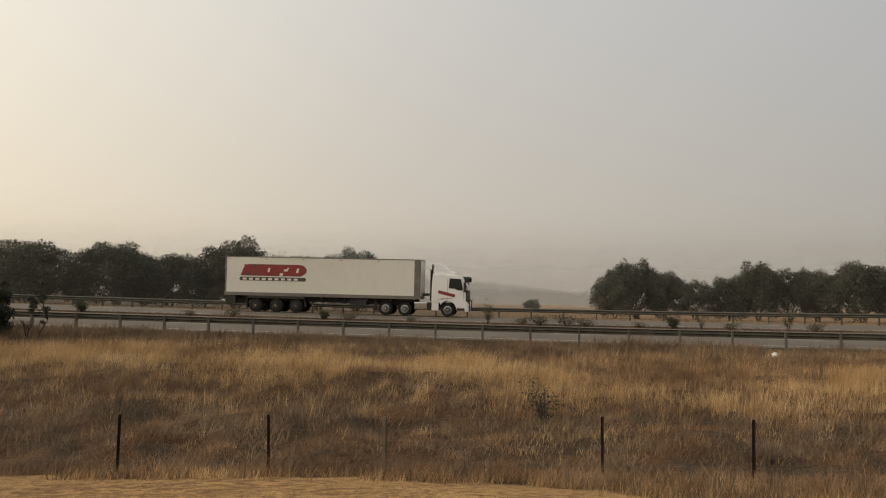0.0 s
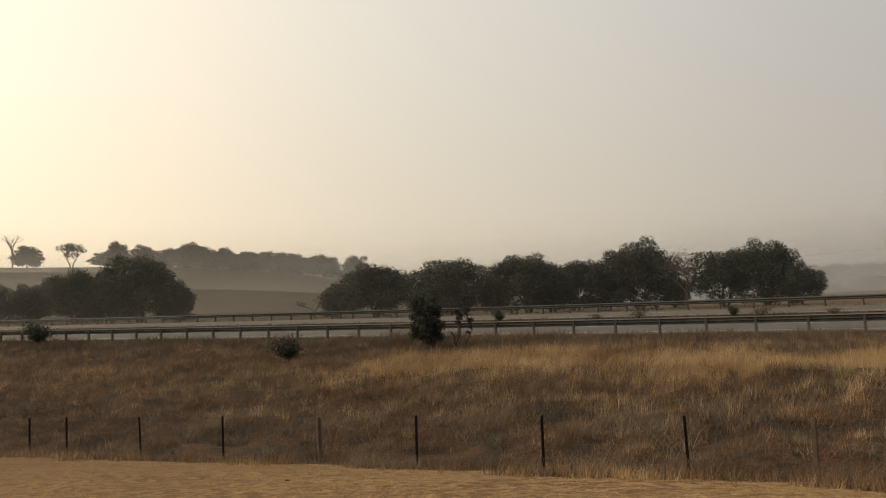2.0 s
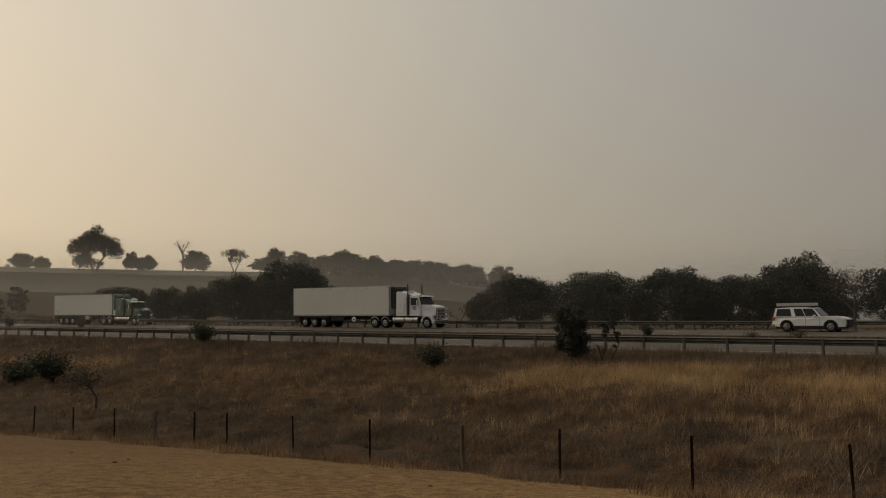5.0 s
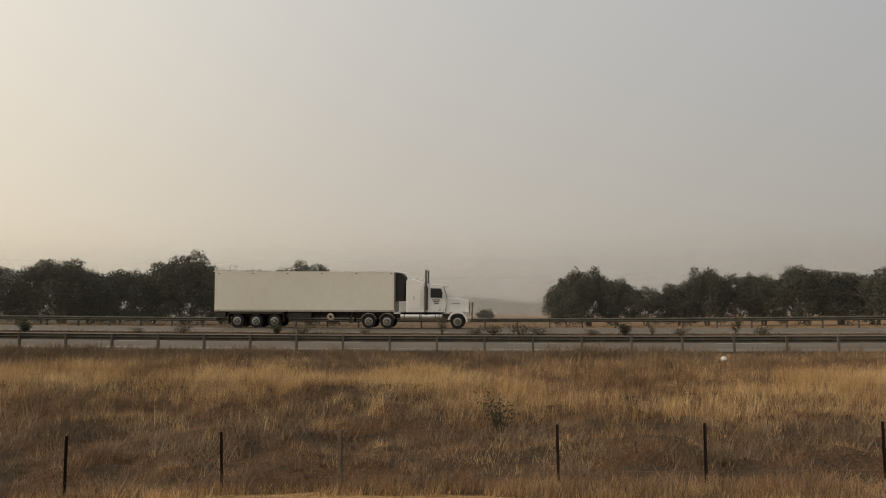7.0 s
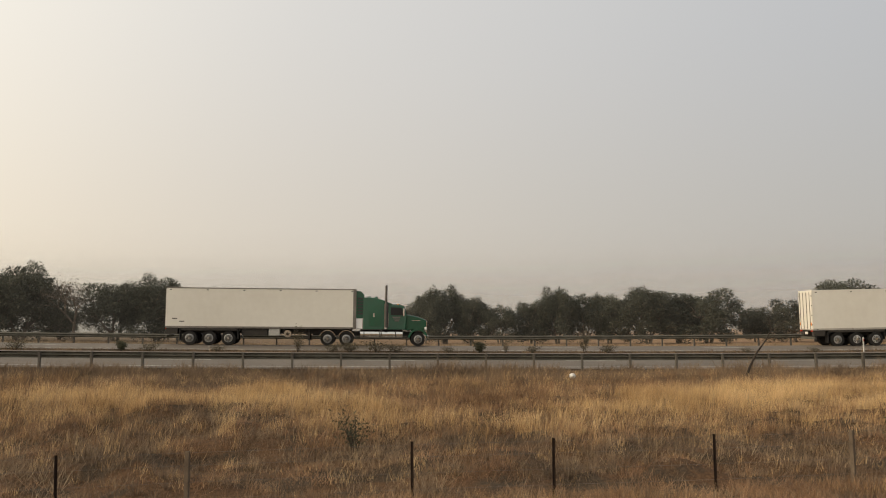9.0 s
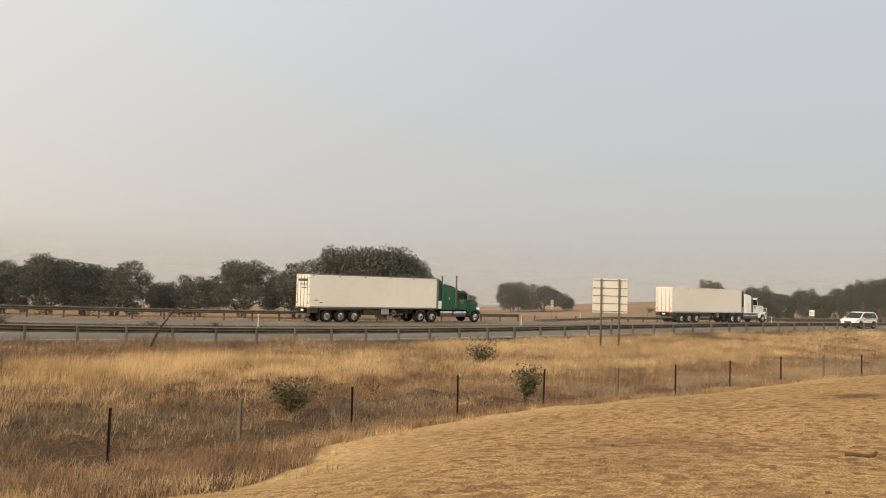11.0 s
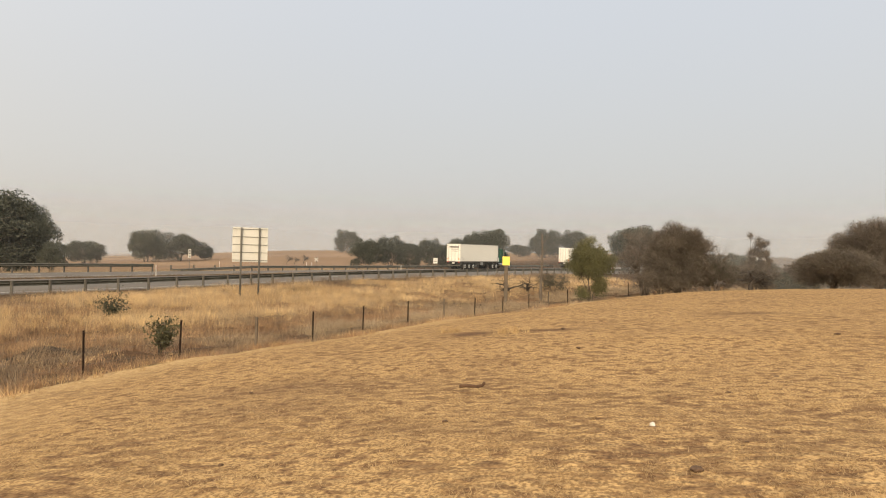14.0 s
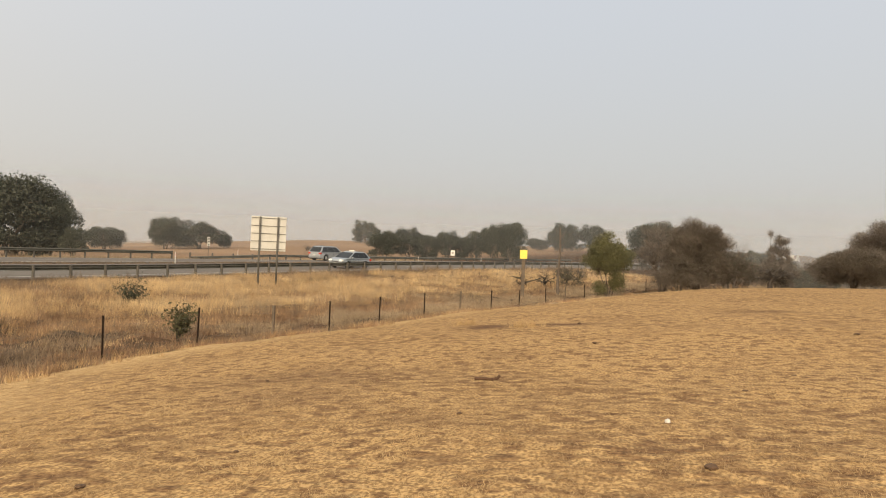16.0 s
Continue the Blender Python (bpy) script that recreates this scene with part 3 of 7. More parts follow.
grove([(74.2, 150, 5.2, 6.6), (75.8, 155, 5.8, 5.4), (77.2, 155, 4.9, 5.0), (78.5, 155, 5.3, 4.8), (79.6, 157, 4.5, 3.6), (80.5, 155, 5.5, 4.4), (81.5, 155, 6.6, 4.0), (82.8, 155, 7.9, 5.4),
       (86.3, 235, 8.2, 8.5), (88.3, 235, 7.6, 8.7), (84.6, 240, 3.5, 6.0), (92.4, 165, 9.4, 10.0), (96.6, 245, 4.2, 7.0), (97.6, 240, 5.0, 8.0), (98.9, 238, 5.6, 9.0), (100.1, 236, 5.4, 9.0), (98.4, 220, 6.2, 4.0), (101.7, 200, 5.4, 8.6), (103.0, 200, 8.9, 6.4), (104.8, 175, 8.2, 7.0), (107.5, 180, 8.0, 9.0)], "tree belt along the road")
HAZED = "smoke-veiled gum tree on the dry hillside"
grove([(-69.9, 340, 6.8, 7.9), (-68.6, 340, 8.4, 11.0), (-67.0, 340, 5.0, 8.3), (-65.3, 345, 6.4, 12.7), (-64.0, 350, 5.6, 4.2), (-62.2, 370, 4.3, 3.4), (-60.5, 365, 6.8, 8.9), (-59.4, 370, 5.2, 6.3),
       (-54.2, 340, 7.0, 5.6), (-53.2, 360, 6.1, 7.6), (-50.2, 340, 7.7, 10.3), (-45.6, 330, 5.6, 12.8), (-45.0, 340, 9.4, 8.3), (-43.5, 330, 7.7, 9.4), (-72.0, 330, 7.0, 12.0), (-74.5, 320, 7.0, 10.0), (-70.6, 322, 8.5, 10.0), (-69.2, 318, 8.0, 11.0), (-67.8, 322, 7.0, 9.0), (-66.3, 325, 6.0, 9.0), (-64.8, 330, 5.0, 7.0)], "hillside trees", label=HAZED, forms=FARGUM)
grove([(-42.1, 345, 5.7, 10.3), (-40.5, 340, 9.0, 10.6), (-38.8, 345, 6.0, 11.4), (-37.1, 345, 7.3, 12.7), (-35.4, 345, 7.2, 12.5), (-33.7, 345, 8.0, 12.4), (-31.9, 345, 8.6, 13.8), (-29.7, 300, 9.5, 9.9),
       (-44.6, 305, 6.0, 9.0), (-43.0, 300, 6.5, 10.0), (-41.6, 303, 7.0, 11.0), (-40.0, 300, 8.0, 11.0), (-38.5, 303, 7.4, 11.0), (-37.2, 300, 7.0, 10.0), (-35.8, 304, 7.2, 11.0), (-34.4, 300, 7.4, 11.0), (-33.0, 305, 7.0, 10.0), (-41.3, 350, 7.0, 10.0), (-39.6, 350, 7.0, 11.0), (-36.2, 350, 7.0, 12.0), (-34.5, 350, 7.6, 12.0)], "hillside trees", label=HAZED, forms=FARGUM)

grove([(-71.5, 240, 8.0, 11.0), (-69.8, 250, 8.5, 10.0), (-67.9, 235, 7.0, 9.0), (-66.4, 225, 6.0, 8.0), (-73.5, 230, 8.0, 12.0), (-70.6, 190, 6.0, 9.0), (-68.6, 180, 5.5, 7.0), (-72.4, 170, 7.0, 9.0), (-65.2, 190, 4.5, 6.0)], "hillside trees", label=HAZED, forms=FARGUM)
hill_gum = build_tree("eucalyptus_tree", 18.5, 14.6, 44, clumps=22, density=1.3, leaf=0.42, stems=2, skirt=0.22, foot=0.40, trunk_r=0.42, label="large spreading gum tree alone on the hilltop")
settle(hill_gum, *polar(-56.35, 300))
tagged(hill_gum, group="hillside trees")
open_gum = build_tree("eucalyptus_tree", 12, 9.6, 40, clumps=12, density=0.6, leaf=0.36, stems=2, skirt=0.0, foot=0.6, trunk_r=0.25, label="open-crowned gum tree with bare pale limbs on the hillside")
settle(open_gum, *polar(-47.7, 320))
tagged(open_gum, group="hillside trees")
settle(build_bare("dead_tree", 12.0, 41, 0.4, 4, 0.3, "tall leafless dead tree standing on the hillside", "tree"), *polar(-51.0, 330))
grey_bare = build_bare("bare_tree", 7.4, 42, 0.55, 6, 0.16, "leafless grey tree between green gums", "tree", twigs=2, twig_size=0.10)
settle(grey_bare, *polar(-7.65, 111), s=1.25, sz=1.0)
settle(build_bare("bare_tree", 3.2, 43, 0.6, 4, 0.08, "low leafless thicket beside the gum trees", "tree", twigs=4, twig_size=0.14), *polar(-32.6, 122), s=1.3, sz=1.0)
for az, d, s in ((-62.05, 152, 0.95), (-60.6, 156, 0.9)):
    x, y = polar(az, d)
    settle(build_tree("dark_tree", 4.6, 7.0, int(50 + d), clumps=16, leaf=0.22, stems=1, skirt=0.9, foot=0.3, label="dark narrow tree on the lower hillside"), x, y, s, s * 0.75)

M_HOUSEWALL = mat("pale_weatherboard", (0.62, 0.60, 0.56), 0.8, scale=1.0, var=0.15, bump=0.2, bscale=6)
M_HOUSEROOF = mat("pale_roof_iron", (0.33, 0.33, 0.33), 0.6, 0.2, scale=0.6, var=0.2)
M_HOUSEGLASS = mat("dark_house_window", (0.03, 0.032, 0.035), 0.2)


def farmhouse(az, d):
    """A long low house on the hillside, its eaves side to the road."""
    x, y = polar(az, d)
    t = empty("farmhouse", "small pale farmhouse with an iron roof among hillside trees", "house", m=pose(x, y, gz(x, y) - 0.2, 0, 0, -az))
    bm = bmesh.new(); bx(bm, -5.5, 5.5, -3.5, 3.5, 0, 3.0)
    wall = part("wall", bm, M_HOUSEWALL, t)
    bm = bmesh.new(); prism(bm, [(-4.1, 2.95), (0, 4.3), (4.1, 2.95), (4.1, 3.10), (0, 4.5), (-4.1, 3.10)], -6.0, 6.0)
    bmesh.ops.rotate(bm, verts=bm.verts, cent=(0, 0, 0), matrix=Matrix.Rotation(radians(90), 3, "Z"))
    part("roof", bm, M_HOUSEROOF, t, "pale corrugated iron roof")
    for u in (-3.6, -1.2, 3.2):
        bm = bmesh.new(); bx(bm, u - 0.6, u + 0.6, -3.55, -3.48, 1.0, 2.2)
        part("window", bm, M_HOUSEGLASS, wall)


farmhouse(-31.2, 352)

# near trees on the verge to the right
green = build_tree("wattle_tree", 5.4, 4.9, 60, clumps=40, density=0.85, leaf=0.07, stems=5, material=M_OLIVE, skirt=0.18, foot=0.46, trunk_r=0.045, bark=M_DEAD, label="rounded olive-green tree with thin bare stems beside the fence")
settle(green, *polar(89.4, 68), s=0.80, sz=1.06)
settle(build_twiggy("dry_tree", 6.6, 6.1, 61, clumps=34, twigs=1250, leaves=900, leaf=0.065, stems=5, skirt=1.0, foot=0.3, label="broad brown domed tree full of fine twigs behind the fence"), *polar(95.1, 75))
settle(build_twiggy("dry_tree", 6.0, 6.6, 69, clumps=18, twigs=330, leaves=25, stems=4, skirt=0.3, label="grey leafless tree with a haze of fine twigs"), *polar(92.9, 78))
settle(build_twiggy("dry_bush", 4.4, 3.2, 62, clumps=16, twigs=900, leaves=500, leaf=0.06, stems=5, skirt=0.9, trunk_r=0.06, material=M_SHRUB, label="low dark bush at the domed tree's side", category="bush"), *polar(97.5, 76))
settle(build_twiggy("dry_bush", 5.6, 2.4, 63, clumps=14, twigs=700, leaves=300, leaf=0.06, stems=5, skirt=0.9, trunk_r=0.05, label="dry brown scrub filling the foot of the twiggy tree", category="bush"), *polar(94.0, 73))
settle(build_bare("bare_tree", 5.0, 70, 0.55, 6, 0.10, "leafless tree with forked fine twigs beside the domed tree", "tree", twigs=2, twig_size=0.05), *polar(97.1, 84))
settle(build_twiggy("dry_bush", 9.0, 4.6, 68, clumps=26, twigs=900, leaves=600, leaf=0.07, stems=5, skirt=0.9, trunk_r=0.08, label="dark brown bush at the edge of the paddock", category="bush"), *polar(104.4, 77), s=0.9, sz=0.78)
settle(build_twiggy("dry_tree", 9.6, 7.0, 64, clumps=30, twigs=800, leaves=260, stems=5, skirt=1.0, label="tall dry tree full of fine twigs at the paddock's edge"), *polar(106.9, 86))
settle(build_twiggy("dry_tree", 3.6, 7.6, 65, clumps=20, twigs=800, leaves=220, leaf=0.09, stems=2, skirt=0.9, foot=0.3, label="upright dry tree with clumped twigs"), *polar(100.0, 105))
settle(build_twiggy("dry_bush", 6.0, 3.6, 59, clumps=18, twigs=700, leaves=200, leaf=0.09, stems=4, skirt=0.9, trunk_r=0.06, label="olive-brown scrub round the upright dry tree", category="bush"), *polar(99.8, 100))
settle(build_bare("dead_shrub", 2.0, 66, 0.95, 6, 0.10, "fallen dead shrub with grey tangled branches", "shrub", M_DARKWOOD, twigs=2, twig_size=0.08), *polar(99.6, 73), s=1.7, sz=0.85)
settle(build_bare("dead_shrub", 1.7, 67, 0.9, 5, 0.08, "arched dead branches lying by a stump", "shrub", M_DARKWOOD), *polar(85.2, 74), s=1.5, sz=0.9)
settle(build_bare("dead_shrub", 1.5, 58, 1.0, 5, 0.06, "low heap of dead grey branches", "shrub", M_DARKWOOD), *polar(83.9, 72), s=1.5, sz=0.9)
settle(build_twiggy("dry_bush", 3.4, 1.9, 57, clumps=10, twigs=600, leaves=500, leaf=0.07, stems=3, skirt=0.9, trunk_r=0.05, material=M_SHRUB, label="dark low bush beside the dead trunk", category="bush"), *polar(86.9, 78))

# shrubs on the verge, the median and by the rail
settle(build_tree("young_tree", 2.2, 3.1, 79, clumps=26, density=2.4, leaf=0.085, stems=3, skirt=0.6, foot=0.25, trunk_r=0.035, bark=M_DARKWOOD, label="young dark gum sapling in front of the guardrail"), *polar(-25.05, 45))
settle(build_tree("young_tree", 1.15, 2.9, 71, clumps=9, density=3.0, leaf=0.08, stems=1, skirt=0.25, foot=0.45, trunk_r=0.03, bark=M_DARKWOOD, label="thin dark sapling with a bare stem in front of the guardrail"), *polar(-22.56, 44))
settle(build_bare("dead_shrub", 0.9, 56, 0.7, 4, 0.035, "black broken branches at the sapling's foot", "shrub", M_DARKWOOD), *polar(-23.1, 43.6), s=1.1)
SHRUB = build_shrub("shrub", 1.5, 1.3, 72, 2400, 0.075, label="small dark green shrub in dry grass")
settle(SHRUB, *polar(-34.3, 45.5), s=1.2, sz=0.9)
SPIKY = build_shrub("shrub", 1.4, 1.0, 73, 800, 0.06, label="spiky grey-green weed with bare stalks in the grass", stems=9)
settle(SPIKY, *polar(57.8, 39.5))
LEAFY = build_shrub("shrub", 1.0, 1.05, 74, 950, 0.06, M_FENCELEAF, "leafy olive shrub growing at the fence", stems=7)
settle(LEAFY, *polar(60.8, 26.5))
put(LEAFY, *polar(45.0, 22.5), s=1.25, sz=0.72, rz=70, label="low olive shrub with spreading stems in the verge grass")
settle(build_shrub("shrub", 0.95, 0.95, 78, 420, 0.045, M_SHRUB, "sparse dark green shrub with thin stems in long brown grass", stems=8), *polar(10.2, 20.6))
put(SHRUB, *polar(-60.3, 62), s=2.0, sz=1.3, label="large dark bush on the bank below the guardrail")
put(SHRUB, *polar(-58.6, 58), s=1.8, sz=1.3, rz=50, label="large dark bush on the bank below the guardrail")
for az, d, h, w in ((-75.0, 66, 9.5, 9), (-72.9, 70, 8.8, 6), (-78.5, 62, 9.5, 9), (-71.4, 66, 6.2, 5), (-69.9, 64, 4.2, 5), (-68.4, 64, 3.2, 4)):
    put(GUMS[1], *polar(az, d), s=w / 9.0, sz=h / 8.0, rz=az * 7, label="dark shaded bushy tree on the verge", group="verge trees")
BSH = build_bare("bare_shrub", 2.8, 75, 0.85, 5, 0.06, "leafless dark shrub by the paddock fence", "shrub", M_DARKWOOD, twigs=5, twig_size=0.09)
settle(BSH, *polar(-67.6, 50), s=1.3, sz=1.0)
for az, d, s in ((-69.5, 52, 1.2), (-71.2, 50, 1.2), (-66.2, 55, 0.9), (-56.1, 42, 0.8)):
    put(BSH, *polar(az, d), s=s, rz=az * 11)
for az, d, s in ((68.8, 165, 0.75), (69.3, 168, 0.6), (69.9, 172, 0.7), (66.9, 180, 0.6)):
    put(BSH, *polar(az, d), s=s, sz=s * 0.9, rz=az * 13, label="small leafless reddish shrub in the far paddock")
TALLWEED = build_shrub("median_shrub", 1.0, 1.8, 76, 420, 0.07, M_MEDIAN, label="straggly dark shrub growing in the median")
LOWWEED = build_shrub("median_shrub", 2.2, 0.85, 77, 620, 0.065, M_MEDIAN, label="low leafy shrub in the dry median")
MED = random.Random(8)


def median_point(az, off=7.0):
    """Where a bearing meets the line off metres before the truck lane."""
    best = min((abs(math.degrees(math.atan2(*lane_point(X / 4, off))) - az), X / 4) for X in range(-600, 500))
    return lane_point(best[1], off)


for i, (az, tall, s) in enumerate([(-61.0, 2, 1.1), (-57.0, 2, 1.0), (-20.0, 2, 0.7), (-13.6, 1, 0.6), (-10.8, 1, 0.85), (-4.7, 2, 0.6), (-3.0, 1, 0.8), (1.0, 1, 0.55), (6.4, 0, 1.0), (8.6, 1, 0.9), (10.0, 1, 1.0),
                                   (11.6, 1, 1.1), (13.0, 1, 0.8), (16.5, 1, 0.6), (18.6, 2, 0.7), (20.3, 0, 0.6), (22.2, 1, 0.7), (25.8, 0, 0.95), (27.2, 1, 0.8), (36.0, 1, 0.5), (40.0, 1, 0.5)]):
    x, y = median_point(az, 7.2)
    src = (TALLWEED, LOWWEED, SHRUB)[tall]
    if i == 8:
        settle(TALLWEED, x, y, s * 0.9)
    elif i == 9:
        settle(LOWWEED, x, y, s * 0.7)
    else:
        put(src, x, y, s * 0.85, rz=MED.uniform(0, 360), group="median shrubs", label="small shrub growing in the dry median")
put(SHRUB, *median_point(-49.7, 21.9), s=1.45, sz=1.2, rz=120, label="dark rounded bush against the guardrail")

# ---- guardrails ----
M_RUST = mat("rusty_steel", (0.024, 0.016, 0.013), 0.95, 0.0, scale=5, col2=(0.014, 0.01, 0.009), spec=0.1, rnd=0.2)
M_OLDWOOD = mat("grey_timber", (0.15, 0.118, 0.088), 0.9, scale=4, col2=(0.085, 0.068, 0.052), bump=0.5, bscale=30, rnd=0.15, spec=0.15)
M_POSTSTEEL = mat("dull_zinc_post", (0.115, 0.105, 0.09), 0.75, 0.15, scale=3, col2=(0.075, 0.07, 0.06), rnd=0.15)
M_WIRE = mat("fence_wire", (0.18, 0.16, 0.14), 0.6, 0.7)
W_SHAPE = [(0.00, -0.155), (0.035, -0.13), (0.08, -0.105), (0.08, -0.055), (0.035, -0.025), (0.0, 0.0), (0.035, 0.025), (0.08, 0.055), (0.08, 0.105), (0.035, 0.13), (0.0, 0.155)]


def beam_mesh(stations, side):
    """A W-shaped steel beam with a few millimetres of thickness, swept along the road."""
    v, f = [], []
    n = len(W_SHAPE)
    for X, o, zz in stations:
        s = float(dyc(X)); k = math.hypot(1, s)
        nx, ny = s / k, -1 / k
        px, py = lane_point(X, o)
        for t in (0.0, 0.006):
            for d, h in W_SHAPE:
                v.append((px + nx * side * (d + t), py + ny * side * (d + t), zz + h))
    for i in range(len(stations) - 1):
        for j in range(n - 1):
            for q in (0, n):
                a = i * 2 * n + j + q
                f.append((a, a + 2 * n, a + 2 * n + 1, a + 1))
        for j in (0, n - 1):
            a = i * 2 * n + j
            f.append((a, a + 2 * n, a + 3 * n, a + n))
    me = bpy.data.meshes.new("beam")
    me.from_pydata(v, [], f)
    me.materials.append(M_GALV)
    return me


def guardrail(label, Xs, off, height, side, flare=0.0, drop=0.0):
    rail = empty("guardrail", label, "guardrail", "freeway guardrails")
    st = []
    for i, X in enumerate(Xs):
        z = float(road_z(X, np.float64(off))) + drop + 0.13 * math.exp(-((X - 48) / 22) ** 2) * (off < 0)
        fl = flare * max(0.0, 1 - i / 6.0) ** 2
        st.append((X, off + fl, z + height - 0.155 - 0.42 * (fl != 0) * max(0.0, 1 - i / 4.0)))
    b = new("beam", beam_mesh(st, side))
    b.parent = rail
    bm = bmesh.new()
    bx(bm, -0.055, 0.055, -0.08, 0.08, -0.4, height + 0.02, 0.008)
    first = None
    for X, o, z in st:
        px, py = lane_point(X, o - side * 0.10)
        zz = float(road_z(X, np.float64(off))) + drop + 0.13 * math.exp(-((X - 48) / 22) ** 2) * (off < 0)
        rz = math.degrees(math.atan(dyc(X)))
        if first is None:
            first = part("post", bm, M_POSTSTEEL, rail)
            first.matrix_basis = pose(px, py, zz, 0, 0, rz)
        else:
            share(first, px, py, zz, 0, 0, rz)
    return rail


near_x = [0.58 + 2.565 * k for k in range(-62, 11)]
while near_x[-1] < 300:
    near_x.append(near_x[-1] + 2.46)
guardrail("weathered galvanised W-beam guardrail on posts above the verge grass", near_x, 20.0, 0.78, -1, drop=0.05)
far_x = [-150 + 2.5 * k for k in range(0, 93)]
guardrail("galvanised W-beam guardrail along the far shoulder", far_x, -5.0, 0.72, 1, drop=0.08)
med_x = [84 + 2.5 * k for k in range(0, 40)]
guardrail("galvanised guardrail with a flared end beside the far carriageway", med_x, -4.4, 0.66, 1, flare=-2.5, drop=-0.05)

# painted lines
for nm, o, w in (("edge_line", 18.0, 0.12), ("edge_line", 9.6, 0.12), ("edge_line", 5.0, 0.12), ("edge_line", -2.2, 0.12)):
    tagged(strip(nm, [o, o + w], -340, 620, 4, 0.006, M_LINE), kind="structure", label="worn white edge line painted on the asphalt", category="road line")
v, f = [], []
for off in (13.8, 1.9):
    X = -300.0
    while X < 300:
        s0 = len(v)
        for xx in (X, X + 3.0):
            for o in (off, off + 0.12):
                px, py = lane_point(xx, o)
                v.append((px, py, float(road_z(xx, np.float64(o))) + 0.006))
        f.append((s0, s0 + 2, s0 + 3, s0 + 1))
        X += 12
tagged(new("lane_dash", mesh_np("lane_dash", np.array(v), np.array(f), M_LINE)), kind="structure", label="broken white lane line on the asphalt", category="road line")

# ---- paddock fence ----
fence = empty("wire_fence", "rusty star-picket and wire fence along the paddock", "fence")


def fence_x(az):
    lo, hi = -130.0, 110.0
    for _ in range(60):
        m = (lo + hi) / 2
        if math.degrees(math.atan2(m, float(fence_y(m)))) < az:
            lo = m
        else:
            hi = m
    return lo


PICKETS = [-66.5, -64.2, -61.6, -59.6, -57.4, -55.0, -50.2, -48.15, -43.85, -38.8, -26.15, -17.65, -8.27, 14.05, 23.5, 33.8, 49.15, 56.3, 62.05, 70.63, 74.0, 77.05, 81.6, 83.5, 85.3, 87.9, 89.3, 91.9, 93.0, 94.1]
TIMBERS = [-62.6, -52.6, -32.6, -0.6, 41.8, 66.9, 79.5, 86.6, 95.0, 96.0]
bm = bmesh.new()
for k in range(3):                 # a star picket has three thin flanges
    a = k * 2.0944
    c, s = math.cos(a), math.sin(a)
    vs = [bm.verts.new((c * r - s * w, s * r + c * w, z)) for z in (-0.3, 1.17) for r, w in ((0, -0.004), (0.032, -0.004), (0.032, 0.004), (0, 0.004))]
    for i in range(4):
        bm.faces.new((vs[i], vs[(i + 1) % 4], vs[4 + (i + 1) % 4], vs[4 + i]))
    bm.faces.new(vs[4:])
first = part("picket", bm, M_RUST, fence)
bm = bmesh.new()
bx(bm, -0.042, 0.042, -0.042, 0.042, -0.4, 1.14, 0.012)
tim = part("timber_post", bm, M_OLDWOOD, fence, "grey split timber post")
FR = random.Random(3)
knots = []
for lst, src in ((PICKETS, first), (TIMBERS, tim)):
    for i, az in enumerate(lst):
        x = fence_x(az)
        y = float(fence_y(x))
        z = float(fence_z(x))
        m = pose(x, y, z - 0.03, FR.uniform(-1.5, 1.5), FR.uniform(-1.5, 1.5), FR.uniform(0, 120))
        knots.append((x, y, z))
        if i == 0:
            src.matrix_basis = m
        else:
            o = new(src.name.split(".")[0], src.data)
            o.parent = fence
            o.matrix_basis = m
            if src is tim:
                tagged(o, "grey split timber post")
knots.sort()
for h in (0.25, 0.55, 0.85, 1.08):
    cu = bpy.data.curves.new("wire", "CURVE")
    cu.dimensions, cu.bevel_depth, cu.bevel_resolution = "3D", 0.0022, 0
    sp = cu.splines.new("POLY")
    sp.points.add(len(knots) - 1)
    for p, (x, y, z) in zip(sp.points, knots):
        p.co = (x, y + 0.03, z + h, 1)
    cu.materials.append(M_WIRE)
    w = new("wire", cu)
    w.parent = fence

# ---- signs, guide posts and poles ----
M_ALU = mat("sign_aluminium", (0.57, 0.555, 0.51), 0.6, 0.0, scale=1.5, col2=(0.50, 0.485, 0.44))
M_WHITEP = mat("white_plastic", (0.72, 0.70, 0.65), 0.6, scale=8, var=0.2)
M_YELLOW = mat("yellow_sign_sheet", (0.80, 0.64, 0.10), 0.5, scale=6, col2=(0.72, 0.56, 0.09))
M_DARKINK = mat("dark_ink", (0.05, 0.05, 0.05), 0.6)
M_REDREF = mat("red_reflector", (0.5, 0.03, 0.02), 0.3)


def big_sign():
    x, y = polar(66.35, 55.5)
    z = gz(x, y)
    s = empty("road_sign", "large road sign seen from its bare metal back", "road sign", m=pose(x, y, z, 0, 0, -58))
    top = 55.5 * math.tan(radians(2.5)) - z
    lo = 55.5 * math.tan(radians(0.2)) - z
    bm = bmesh.new(); bx(bm, -1.13, 1.13, 0.0, 0.02, lo, top, 0.006)
    pan = part("panel", bm, M_ALU, s)
    for k in range(5):
        zz = lo + (top - lo) * (0.05 + 0.225 * k)
        bm = bmesh.new(); bx(bm, -1.12, 1.12, -0.04, 0.0, zz - 0.016, zz + 0.016, 0.004)
        part("rib", bm, M_GALV, pan)
    for xx in (-0.58, 0.58):
        bm = bmesh.new(); cyl(bm, (xx, -0.1, -0.6), (xx, -0.1, top - 0.02), 0.06, seg=12)
        part("pole", bm, M_POSTSTEEL, s, smooth_faces=True)


big_sign()


